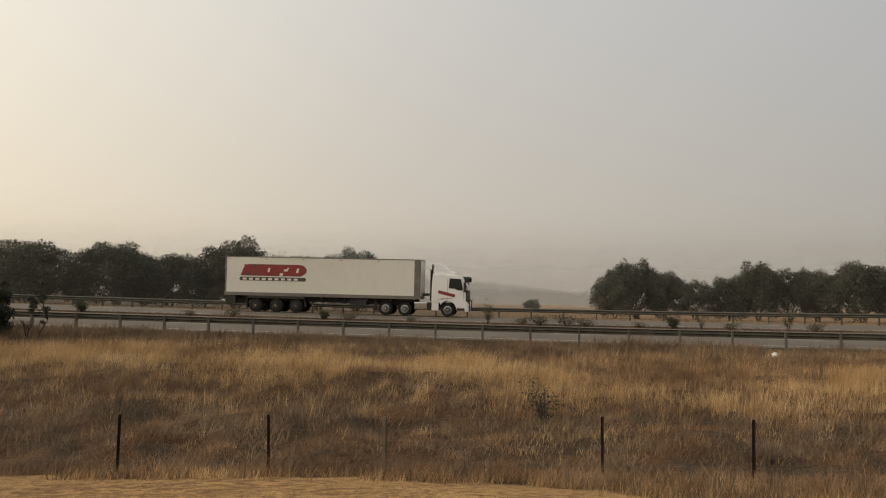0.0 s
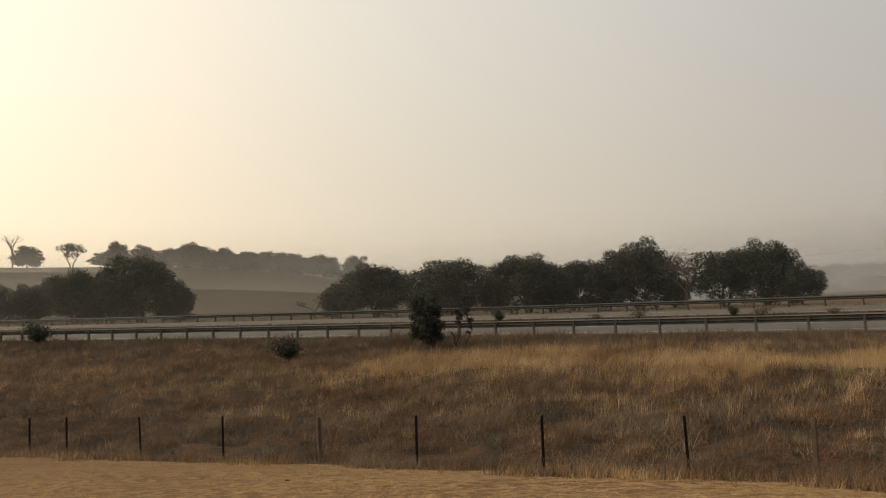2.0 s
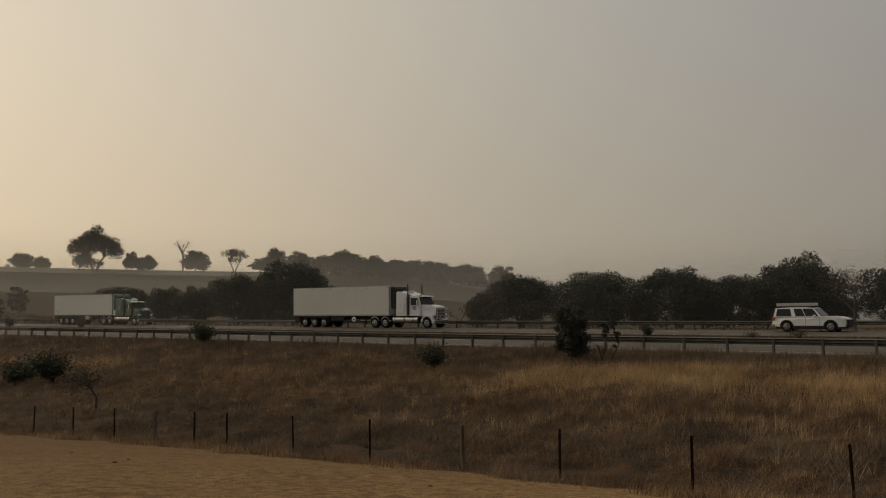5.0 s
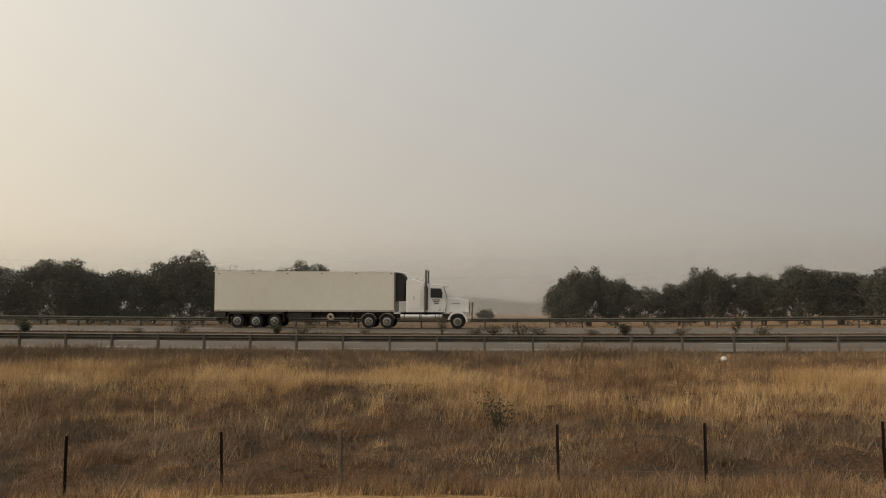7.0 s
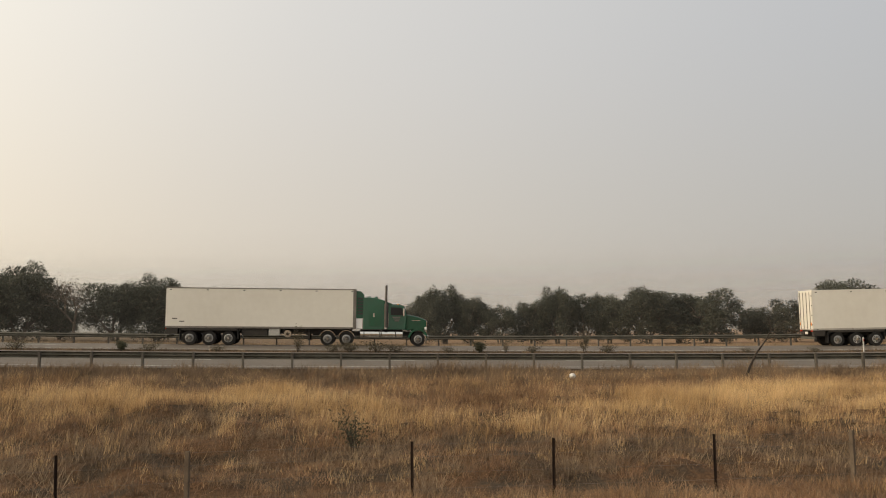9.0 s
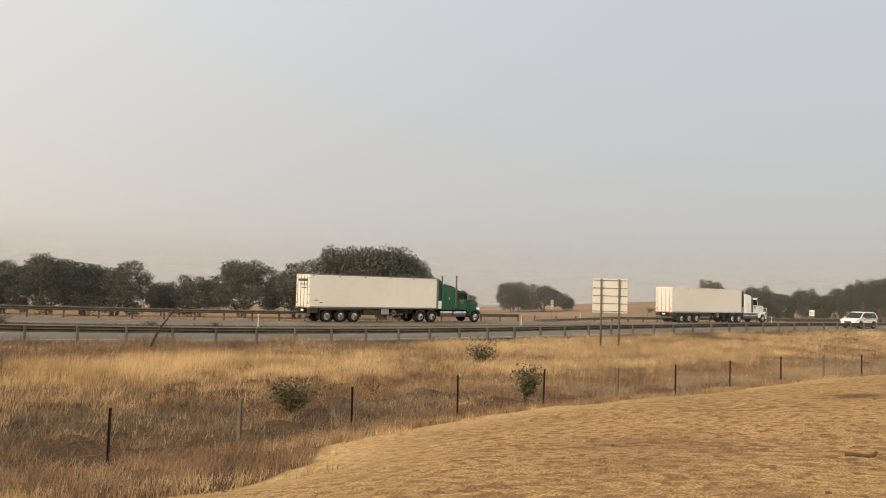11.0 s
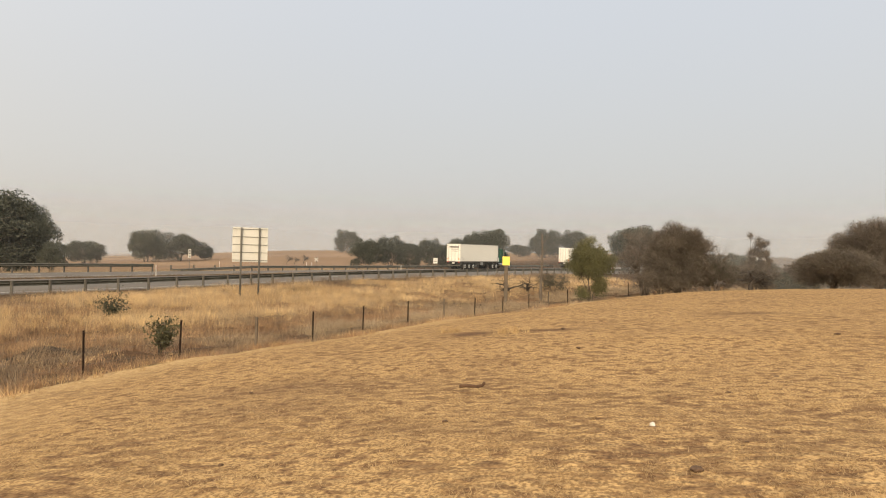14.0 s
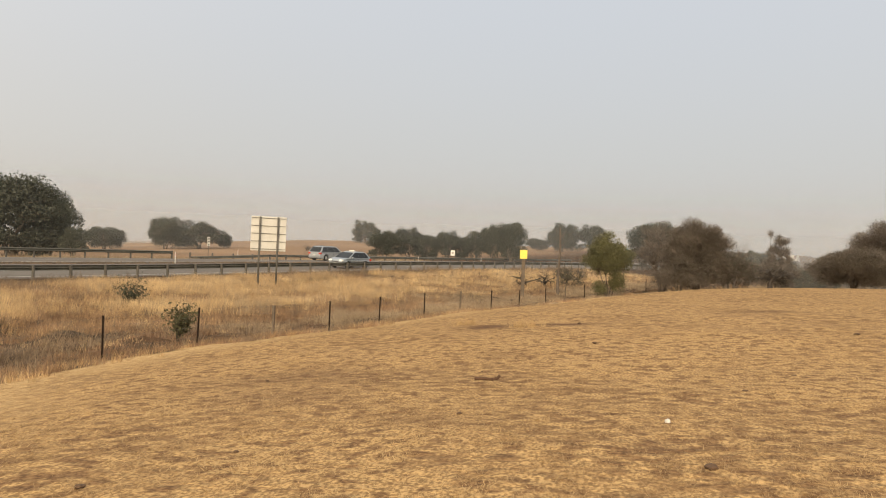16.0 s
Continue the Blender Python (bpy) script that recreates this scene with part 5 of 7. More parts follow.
def conventional(truck, paint, long_stack, bull, green):
    """A bonneted prime mover ahead of x = 0, with a sleeper."""
    slab("tractor_frame", truck, M_CHASSIS, -3.0, 5.1, -0.45, 0.45, 0.72, 1.05)
    for x in (-1.86, -0.5):
        wheel_pair(truck, x, 1.24)
        for y in (-1.25, 1.25):
            bm = bmesh.new()
            pts = [(x + 0.62 * math.cos(a), 0.52 + 0.62 * math.sin(a)) for a in [0.25 + k * 0.264 for k in range(11)]]
            pts += [(x + 0.58 * math.cos(a), 0.52 + 0.58 * math.sin(a)) for a in [0.25 + k * 0.264 for k in range(11)][::-1]]
            prism(bm, pts, min(y, y * 0.55), max(y, y * 0.55))
            part("mudguard", bm, M_CHROME, truck, "polished half-round mudguard")
    wheel_pair(truck, 4.73, 1.22, width=0.34)
    zt = 3.56 if green else 3.64
    s0 = 0.68 if green else 0.9
    roof = 3.02 if green else 3.16
    bm = bmesh.new()
    prism(bm, [(s0, 1.18), (2.25, 1.18), (2.25, zt - 0.22), (1.6, zt - 0.02), (s0 + 0.1, zt), (s0, zt - 0.12)], -1.2, 1.2, 0.06, taper=lambda x, y, z: y * (1 - 0.10 * max(0.0, z - 3.1)))
    sl = part("sleeper", bm, paint, truck)
    slab("locker_door", sl, paint, 1.12, 2.0, -1.232, -1.215, 1.45, 2.95, 0.01)
    slab("door_handle", sl, M_CHROME, 1.45, 1.52, -1.245, -1.23, 2.1, 2.4)
    for x in (s0 + 0.35, s0 + 0.85):
        slab("roof_vent", sl, paint, x, x + 0.22, -0.5, 0.5, zt - 0.06, zt + 0.08, 0.03)
    if green:
        slab("side_locker", truck, M_WHITE, 0.2, 0.62, -1.2, -0.6, 1.28, 2.0, 0.02, "white steel locker")
    bm = bmesh.new()
    prism(bm, [(1.6, zt - 0.06), (2.3, zt - 0.24), (2.9, roof + 0.03), (2.1, roof + 0.0), (1.6, zt - 0.3)], -0.95, 0.95, 0.03)
    part("roof_fairing", bm, paint, sl)
    bm = bmesh.new()
    prism(bm, [(2.45, 1.2), (3.8, 1.2), (3.9, 2.28), (3.68, roof - 0.1), (3.5, roof), (2.45, roof + 0.02)], -1.1, 1.1, 0.05, taper=lambda x, y, z: y * (1 - 0.06 * max(0, z - 2.2)))
    cab = part("cab", bm, paint, truck)
    for sgn in (-1, 1):
        bm = bmesh.new()
        prism(bm, [(2.72, 2.28), (3.64, 2.26), (3.52, roof - 0.2), (2.72, roof - 0.18)], sgn * 1.06, sgn * 1.118)
        part("side_window", bm, M_GLASS, cab)
        slab("mirror", cab, M_CHROME, 3.62, 3.72, sgn * 1.28 - 0.09, sgn * 1.28 + 0.09, 2.2, 2.75, 0.02)
        bar("mirror_arm", cab, M_CHROME, (3.67, sgn * 1.06, 2.75), (3.67, sgn * 1.28, 2.7), 0.015, seg=6)
        slab("grab_rail", cab, M_CHROME, 2.5, 2.54, sgn * 1.12 - 0.015, sgn * 1.12 + 0.015, 1.4, 2.4)
        for k in range(3):
            slab("livery_bar", cab, M_LIVERY if not green else M_RAILTRIM, 2.85 + 0.08 * k, 3.42 - 0.05 * k, sgn * 1.106 - 0.003, sgn * 1.106 + 0.003, 2.08 - k * 0.13, 2.15 - k * 0.13)
    bm = bmesh.new()
    prism(bm, [(3.90, 2.3), (3.945, 2.32), (3.72, roof - 0.12), (3.68, roof - 0.14)], -0.98, 0.98)
    part("windscreen", bm, M_GLASS, cab)
    bm = bmesh.new()
    prism(bm, [(3.5, roof - 0.04), (3.98, roof - 0.08), (4.0, roof - 0.03), (3.5, roof + 0.04)], -1.0, 1.0, 0.01)
    part("sun_visor", bm, M_CHROME if green else paint, cab)
    for y in (-0.6, 0.0, 0.6):
        slab("roof_lamp", cab, M_AMBER, 3.2, 3.3, y - 0.06, y + 0.06, roof + 0.01, roof + 0.09, 0.01)
    bar("air_horn", cab, M_CHROME, (2.8, -0.4, roof + 0.08), (3.4, -0.4, roof + 0.08), 0.03, 0.06, 8)
    bar("aerial", cab, M_TRIM, (3.3, -0.85, roof), (3.3, -0.85, roof + 0.75), 0.008, 0.004, 5)
    zf = 1.86 if green else 2.02
    nose = 5.36 if green else 5.55
    bm = bmesh.new()
    prism(bm, [(3.8, 1.15), (4.05, 1.15), (4.12, 1.2), (nose - 0.02, 1.2), (nose, zf), (nose - 0.1, zf + 0.11), (4.6, (zf + 2.42) / 2 + 0.06), (3.88, 2.32)], -0.9, 0.9, 0.07, taper=lambda x, y, z: y * (1 - 0.09 * max(0.0, x - 3.9)))
    hood = part("bonnet", bm, paint, truck)
    for sgn in (-1, 1):
        pts = [(4.73 + 0.74 * math.cos(a), 0.56 + 0.74 * math.sin(a)) for a in [-0.1 + k * 0.26 for k in range(13)]]
        pts += [(4.73 + 0.60 * math.cos(a), 0.56 + 0.60 * math.sin(a)) for a in [-0.1 + k * 0.26 for k in range(13)][::-1]]
        bm = bmesh.new()
        prism(bm, pts, sgn * 0.72, sgn * 1.2)
        part("front_guard", bm, paint, truck)
        slab("mirror_glass", cab, M_GLASS, 3.6, 3.62, sgn * 1.28 - 0.07, sgn * 1.28 + 0.07, 2.22, 2.73)
        for k in range(3):
            slab("tank_strap", truck, M_TRIM, 0.75 + 1.15 * k, 0.81 + 1.15 * k, sgn * 1.245 - 0.004, sgn * 1.245 + 0.004, 0.68, 1.05)
        slab("headlamp", hood, M_HEAD, nose - 0.14, nose + 0.01, sgn * 0.92 - 0.17, sgn * 0.92 + 0.17, 1.22, 1.42, 0.03)
        slab("bonnet_vent", hood, M_CHROME if green else M_TRIM, 4.3, 4.9, sgn * 0.86 - 0.012, sgn * 0.86 + 0.012, 1.86, 1.89)
        bm = bmesh.new(); cyl(bm, (2.38, sgn * 1.16, 1.35), (2.38, sgn * 1.16, 3.1), 0.15, seg=14)
        part("stack_shield", bm, M_STACK, truck, "perforated dark exhaust shield")
        bar("exhaust_stack", truck, M_STACK, (2.38, sgn * 1.16, 3.05), (2.38, sgn * 1.16, long_stack), 0.075, seg=12)
        bm = bmesh.new(); cyl(bm, (0.5, sgn * 0.92, 0.84), (2.0, sgn * 0.92, 0.84), 0.33, seg=18)
        part("fuel_tank", bm, M_CHROME, truck, "polished round fuel tank")
        bm = bmesh.new(); cyl(bm, (2.06, sgn * 0.92, 0.84), (3.6, sgn * 0.92, 0.84), 0.33, seg=18)
        part("fuel_tank", bm, M_CHROME, truck, "polished round fuel tank")
        slab("step", truck, M_CHASSIS, 0.5, 3.6, sgn * 1.0 - 0.2, sgn * 1.0 + 0.2, 1.17, 1.21)
    slab("grille", hood, M_CHROME, nose - 0.01, nose + 0.05, -0.6, 0.6, 0.95, zf - 0.02, 0.02)
    for k in range(7):
        slab("grille_bar", hood, M_TRIM, nose + 0.05, nose + 0.06, -0.5 + k * 0.16, -0.46 + k * 0.16, 1.05, zf - 0.1)
    slab("front_bumper", truck, M_CHROME, nose - 0.15, nose + 0.15, -1.2, 1.2, 0.42, 0.82, 0.05)
    if bull:
        for z in (0.95, 1.25, 1.55, 1.85):
            bar("bull_bar", truck, M_CHROME, (5.78, -1.05, z), (5.78, 1.05, z), 0.035, seg=8)
        for y in (-1.05, -0.4, 0.4, 1.05):
            bar("bull_bar_upright", truck, M_CHROME, (5.76, y, 0.6), (5.80, y, 1.95), 0.04, seg=8)


def cab_over(truck):
    """A flat-fronted prime mover with a roof deflector."""
    slab("tractor_frame", truck, M_CHASSIS, -3.1, 3.2, -0.45, 0.45, 0.72, 1.02)
    for x in (-2.42, -0.97):
        wheel_pair(truck, x, 1.24, rim=M_ALLOY)
        for y in (-1.23, 1.23):
            slab("mudguard", truck, M_CHASSIS, x - 0.5, x + 0.5, min(y, y * 0.6), max(y, y * 0.6), 1.08, 1.12, 0.02)
    wheel_pair(truck, 2.25, 1.22, width=0.34)
    bm = bmesh.new()
    arch = [(2.25 + 0.62 * math.cos(a), 0.55 + 0.62 * math.sin(a)) for a in [0.15 + k * 0.28 for k in range(11)]]
    prism(bm, [(1.02, 1.12), (1.58, 1.12)] + arch[::-1][1:] + [(2.9, 0.5), (3.62, 0.5), (3.72, 1.0), (3.72, 1.75), (3.42, 2.85), (3.28, 3.06), (1.6, 3.2), (1.08, 3.14), (1.02, 2.0)], -1.23, 1.23, 0.06, taper=lambda x, y, z: y * (1 - 0.05 * max(0, z - 2.2)))
    cab = part("cab", bm, M_WHITE, truck, "white flat-fronted cab")
    bm = bmesh.new()
    prism(bm, [(1.1, 3.14), (2.72, 3.08), (2.68, 3.26), (2.2, 3.5), (1.7, 3.84), (1.38, 4.02), (1.22, 3.96), (1.1, 3.4)], -1.0, 1.0, 0.06, taper=lambda x, y, z: y * (1 - 0.14 * max(0, z - 3.2)))
    part("roof_deflector", bm, M_WHITE, cab)
    bm = bmesh.new()
    prism(bm, [(3.665, 1.98), (3.71, 1.98), (3.46, 2.84), (3.41, 2.83)], -1.1, 1.1)
    part("windscreen", bm, M_GLASS, cab)
    slab("visor", cab, M_TRIM, 3.3, 3.78, -1.05, 1.05, 2.86, 3.0, 0.02)
    slab("sill_band", cab, M_TRIM, 3.6, 3.735, -1.2, 1.2, 1.72, 1.96, 0.02)
    slab("grille", cab, M_TRIM, 3.70, 3.75, -0.9, 0.9, 0.95, 1.7, 0.02)
    slab("front_bumper", cab, M_WHITE, 3.5, 3.8, -1.22, 1.22, 0.4, 0.8, 0.05)
    bar("bull_bar", truck, M_CHASSIS, (3.86, -1.1, 0.5), (3.86, -1.1, 1.3), 0.04, seg=8)
    bar("bull_bar", truck, M_CHASSIS, (3.86, 1.1, 0.5), (3.86, 1.1, 1.3), 0.04, seg=8)
    bar("bull_bar", truck, M_CHASSIS, (3.86, -1.1, 1.25), (3.86, 1.1, 1.25), 0.04, seg=8)
    for sgn in (-1, 1):
        bm = bmesh.new()
        prism(bm, [(2.3, 2.12), (2.75, 2.1), (3.0, 1.98), (3.36, 1.98), (3.2, 2.82), (2.36, 2.86)], sgn * 1.18, sgn * 1.236)
        part("side_window", bm, M_GLASS, cab)
        slab("mirror", cab, M_TRIM, 3.42, 3.6, sgn * 1.36 - 0.11, sgn * 1.36 + 0.11, 1.85, 2.6, 0.04)
        slab("mirror", cab, M_TRIM, 3.5, 3.82, sgn * 1.2 - 0.1, sgn * 1.2 + 0.1, 2.62, 2.95, 0.05)
        slab("corner_panel", cab, M_TRIM, 3.58, 3.725, sgn * 1.2 - 0.03, sgn * 1.2 + 0.038, 1.15, 2.0, 0.02)
        slab("headlamp", cab, M_HEAD, 3.62, 3.8, sgn * 0.98 - 0.18, sgn * 0.98 + 0.18, 0.82, 1.02, 0.03)
        for k in range(6):
            bm = bmesh.new()
            x0 = 1.5 + k * 0.21
            z0 = 1.74 - 0.05 * k
            prism(bm, [(x0, z0), (x0 + 0.21, z0 - 0.05), (x0 + 0.24, z0 + 0.18), (x0 + 0.05, z0 + 0.23)], sgn * 1.232, sgn * 1.238)
            part("livery_shape", bm, M_RED, cab)
        slab("livery_bar", cab, M_RED, 1.7, 2.6, sgn * 1.235 - 0.003, sgn * 1.235 + 0.003, 1.34, 1.37)
        slab("livery_bar", cab, M_LIVERY, 1.5, 2.0, sgn * 1.235 - 0.003, sgn * 1.235 + 0.003, 1.24, 1.27)
        slab("fuel_tank", truck, M_CHROME, -0.28, 0.72, sgn * 0.95 - 0.27, sgn * 0.95 + 0.27, 0.5, 1.05, 0.08, "polished square fuel tank")
        slab("door_seam", cab, M_TRIM, 2.2, 2.215, sgn * 1.234 - 0.004, sgn * 1.234 + 0.004, 1.2, 2.85)
        slab("door_seam", cab, M_TRIM, 3.4, 3.415, sgn * 1.234 - 0.004, sgn * 1.234 + 0.004, 1.25, 2.0)
        slab("door_handle", cab, M_TRIM, 2.28, 2.46, sgn * 1.24 - 0.01, sgn * 1.24 + 0.012, 1.62, 1.67, 0.006)
        slab("step", cab, M_CHASSIS, 2.92, 3.5, sgn * 1.235 - 0.012, sgn * 1.235 + 0.006, 0.52, 0.66, 0.01)
        slab("marker_lamp", cab, M_AMBER, 1.3, 1.4, sgn * 1.24 - 0.008, sgn * 1.24 + 0.008, 1.0, 1.05)
        slab("air_tank", truck, M_CHASSIS, 0.74, 1.0, sgn * 0.95 - 0.25, sgn * 0.95 + 0.25, 0.45, 1.0, 0.05)
        slab("side_skirt", truck, M_WHITE, 1.04, 1.56, sgn * 1.18 - 0.04, sgn * 1.18 + 0.04, 0.45, 1.12, 0.03)
    bm = bmesh.new(); cyl(bm, (0.8, 0.6, 1.1), (0.8, 0.6, 3.5), 0.12, seg=12)
    part("air_intake", bm, M_CHASSIS, truck)
    bar("exhaust_stack", truck, M_RAILTRIM, (0.82, 0.9, 1.1), (0.82, 0.9, 3.9), 0.09, seg=10)
    slab("air_lines", truck, M_TRIM, 0.2, 0.7, -0.3, 0.3, 1.5, 1.7, 0.05)


def livery_block(body, x0, z0, sgn):
    """A slanted red emblem of plain blocks over a dark band."""
    y0, y1 = (sgn * 1.2565, sgn * 1.2625)
    def sl(pts, m, nm):
        bm = bmesh.new(); prism(bm, pts, y0, y1); part(nm, bm, m, body)
    k = 0.22
    def q(a, b, lo=0.0, hi=0.86):
        return [(x0 + a + lo * k, z0 + lo), (x0 + b + lo * k, z0 + lo), (x0 + b + hi * k, z0 + hi), (x0 + a + hi * k, z0 + hi)]
    # dark shadow edge, the slanted red block over it, then the pale slits that cut it up
    y0, y1 = sgn * 1.2565, sgn * 1.259
    sl([(x0 + 0.02, z0 - 0.03), (x0 + 4.75, z0 - 0.03), (x0 + 5.12, z0 + 0.22), (x0 + 5.17, z0 + 0.5), (x0 + 4.95, z0 + 0.78), (x0 + 4.6, z0 + 0.85), (x0 + 0.62, z0 + 0.85)], M_LIVERY, "livery_shadow")
    y0, y1 = sgn * 1.259, sgn * 1.2625
    sl([(x0, z0), (x0 + 0.42, z0), (x0 + 0.62, z0 + 0.42), (x0 + 0.72, z0), (x0 + 1.02, z0), (x0 + 1.34, z0 + 0.44), (x0 + 1.2, z0), (x0 + 4.7, z0), (x0 + 5.0, z0 + 0.16), (x0 + 5.12, z0 + 0.44), (x0 + 4.95, z0 + 0.72), (x0 + 4.6, z0 + 0.82),
        (x0 + 1.36, z0 + 0.82), (x0 + 1.06, z0 + 0.5), (x0 + 0.98, z0 + 0.82), (x0 + 0.26, z0 + 0.82), (x0 + 0.3, z0 + 0.68), (x0 + 0.2, z0 + 0.5)], M_RED, "livery_shape")
    y0, y1 = sgn * 1.2625, sgn * 1.265
    for a, b, lo, hi in ((2.05, 2.2, 0.26, 0.58), (3.05, 3.3, 0.0, 0.2), (3.3, 3.62, 0.34, 0.5), (3.52, 3.66, 0.5, 0.62), (4.28, 4.46, 0.24, 0.58)):
        sl(q(a, b, lo, hi), M_PANEL, "livery_slit")
    y0, y1 = sgn * 1.2565, sgn * 1.2625
    sl([(x0 + 0.0, z0 - 0.40), (x0 + 5.05, z0 - 0.40), (x0 + 5.15, z0 - 0.27), (x0 + 5.05, z0 - 0.12), (x0 + 0.0, z0 - 0.12), (x0 - 0.1, z0 - 0.27)], M_LIVERY, "livery_band")
    for j in range(9):
        xx = x0 + 0.18 + j * 0.50
        bm = bmesh.new(); prism(bm, [(xx, z0 - 0.35), (xx + 0.3, z0 - 0.35), (xx + 0.3, z0 - 0.19), (xx, z0 - 0.19)], sgn * 1.2625, sgn * 1.2655)
        part("livery_bar", bm, M_PANEL, body)


def truck_livery():
    t = empty("semi_trailer_truck", "white flat-fronted truck with a cream box trailer bearing a red emblem", "truck", "freeway traffic")
    b = trailer(t, -14.9, 0.18, 4.2, 1.26, (-12.45, -10.85, -9.3), "livery")
    for sgn in (-1, 1):
        livery_block(b, -13.7, 2.77, sgn)
    cab_over(t)
    return t


def truck_white():
    t = empty("semi_trailer_truck", "white bonneted truck pulling a plain cream refrigerated trailer", "truck", "freeway traffic")
    trailer(t, -13.52, 0.1, 4.21, 1.25, (-11.78, -10.36, -8.95), "reefer")
    reefer_unit(t, 4.16, M_CHASSIS, "dark refrigeration unit on the trailer's front")
    conventional(t, M_WHITE, 4.35, True, False)
    return t


def truck_green():
    t = empty("semi_trailer_truck", "dark green bonneted truck with chrome trim and a cream box trailer", "truck", "freeway traffic")
    b = trailer(t, -13.4, 0.18, 4.13, 1.25, (-11.7, -10.33, -8.95), "green")
    reefer_unit(t, 4.05, M_GREEN, "green refrigeration unit on the trailer's front")
    for sgn in (-1, 1):
        for k in range(2):
            slab("livery_bar", b, M_LIVERY, -12.95 + k * 0.5, -12.6 + k * 0.5, sgn * 1.256 - 0.003, sgn * 1.256 + 0.003, 1.86 - k * 0.2, 1.93 - k * 0.2)
    for k in range(3):
        slab("livery_bar", b, M_LIVERY, -13.47, -13.44, -0.95 + 0.1 * k, 0.75 - 0.3 * k, 3.5 - k * 0.3, (3.72, 3.28, 2.98)[k])
    conventional(t, M_GREEN, 4.45, False, True)
    return t


def car(kind, label, L, W, H, belt, paint, wheelbase, roof, r=0.34, windows=((0, 1),), rack=False, bonnet_z=None, sill=0.24):
    """A passenger car: lower body with wheel arches, tapered cabin, glass, lamps and wheels.
    roof: x of the windscreen foot, of the roof's front and rear ends, of the rear glass foot."""
    c = empty(kind, label, "car", "freeway traffic")
    f, b = L / 2, -L / 2
    xf, xr = wheelbase / 2 + 0.02, -wheelbase / 2 + 0.02
    ra = r + 0.06

    def arch(x):
        return [(x + ra * math.cos(a), r + ra * math.sin(a)) for a in [0.0 + k * math.pi / 8 for k in range(9)]]
    bz = bonnet_z or belt - 0.08
    pts = [(b + 0.05, sill + 0.05), (xr - ra, sill)] + arch(xr)[::-1] + [(xr + ra, sill), (xf - ra, sill)] + arch(xf)[::-1] + [(xf + ra, sill), (f - 0.1, sill),
           (f - 0.02, sill + 0.2), (f, 0.62), (f - 0.03, bz - 0.26), (f - 0.12, bz - 0.13), (f - 0.3, bz - 0.05), (f - 0.6, bz + 0.01), ((f - 0.5 + roof[0]) / 2, (bz + belt) / 2 + 0.04), (roof[0], belt), (roof[3], belt), (b + 0.04, belt - 0.06), (b, 0.6)]
    bm = bmesh.new()
    prism(bm, pts, -W / 2, W / 2, 0.06, taper=lambda x, y, z: y * (1 - 0.17 * (max(0.0, abs(x) - L * 0.34) / (L * 0.16)) ** 2))
    body = part("body", bm, paint, c)
    tp = lambda x, y, z: y * (0.97 - 0.20 * max(0.0, z - belt) / (H - belt))
    bm = bmesh.new()
    prism(bm, [(roof[0], belt - 0.03), (roof[3], belt - 0.03), (roof[2], H - 0.07), (roof[2] + 0.4, H - 0.015), ((roof[1] + roof[2]) / 2 + 0.15, H + 0.015), (roof[1] - 0.4, H), (roof[1], H - 0.06)], -W / 2, W / 2, 0.03, taper=tp)
    cabin = part("cabin", bm, paint, c)

    def xa(x0, x1, z):
        return x0 + (x1 - x0) * (z - belt) / (H - 0.04 - belt)
    z0, z1 = belt + 0.03, H - 0.10
    for sgn in (-1, 1):
        fx0, fx1 = xa(roof[0], roof[1], z0) - 0.10, xa(roof[0], roof[1], z1) - 0.06
        rx0, rx1 = xa(roof[3], roof[2], z0) + 0.10, xa(roof[3], roof[2], z1) + 0.08
        for a0, a1 in windows:
            lo0, lo1 = rx0 + (fx0 - rx0) * a0, rx0 + (fx0 - rx0) * a1
            hi0, hi1 = rx1 + (fx1 - rx1) * a0, rx1 + (fx1 - rx1) * a1
            bm = bmesh.new()
            y = sgn * W / 2
            prism(bm, [(lo0, z0), (lo1, z0), (hi1, z1), (hi0, z1)], y * 0.99, y * 1.006, taper=tp)
            part("side_window", bm, M_GLASS, cabin)
        slab("mirror", body, paint, roof[0] - 0.55, roof[0] - 0.37, sgn * (W / 2 + 0.09) - 0.08, sgn * (W / 2 + 0.09) + 0.08, belt - 0.02, belt + 0.14, 0.03)
        for xw in (xf, xr):             # dark lip round each wheel
            bm = bmesh.new()
            ring = [(xw + (ra + 0.045) * math.cos(a), r + (ra + 0.045) * math.sin(a)) for a in [k * math.pi / 10 for k in range(11)]]
            ring += [(xw + (ra - 0.01) * math.cos(a), r + (ra - 0.01) * math.sin(a)) for a in [k * math.pi / 10 for k in range(10, -1, -1)]]
            prism(bm, ring, sgn * (W / 2 - 0.05), sgn * (W / 2 + 0.008))
            part("arch_lip", bm, M_TRIM, body)
        slab("side_sill", body, M_TRIM, xr + ra, xf - ra, sgn * W / 2 - 0.03, sgn * W / 2 + 0.008, sill - 0.03, sill + 0.10, 0.01)
        slab("door_seam", body, M_TRIM, xf - ra - 0.30, xf - ra - 0.288, sgn * W / 2 - 0.01, sgn * W / 2 + 0.004, sill + 0.1, belt - 0.04)
        slab("door_seam", body, M_TRIM, -0.16, -0.148, sgn * W / 2 - 0.01, sgn * W / 2 + 0.004, sill + 0.1, belt - 0.04)
        for xx in (0.22, -0.75):
            slab("door_handle", body, paint, xx, xx + 0.2, sgn * W / 2 - 0.02, sgn * W / 2 + 0.025, belt - 0.17, belt - 0.13, 0.008)
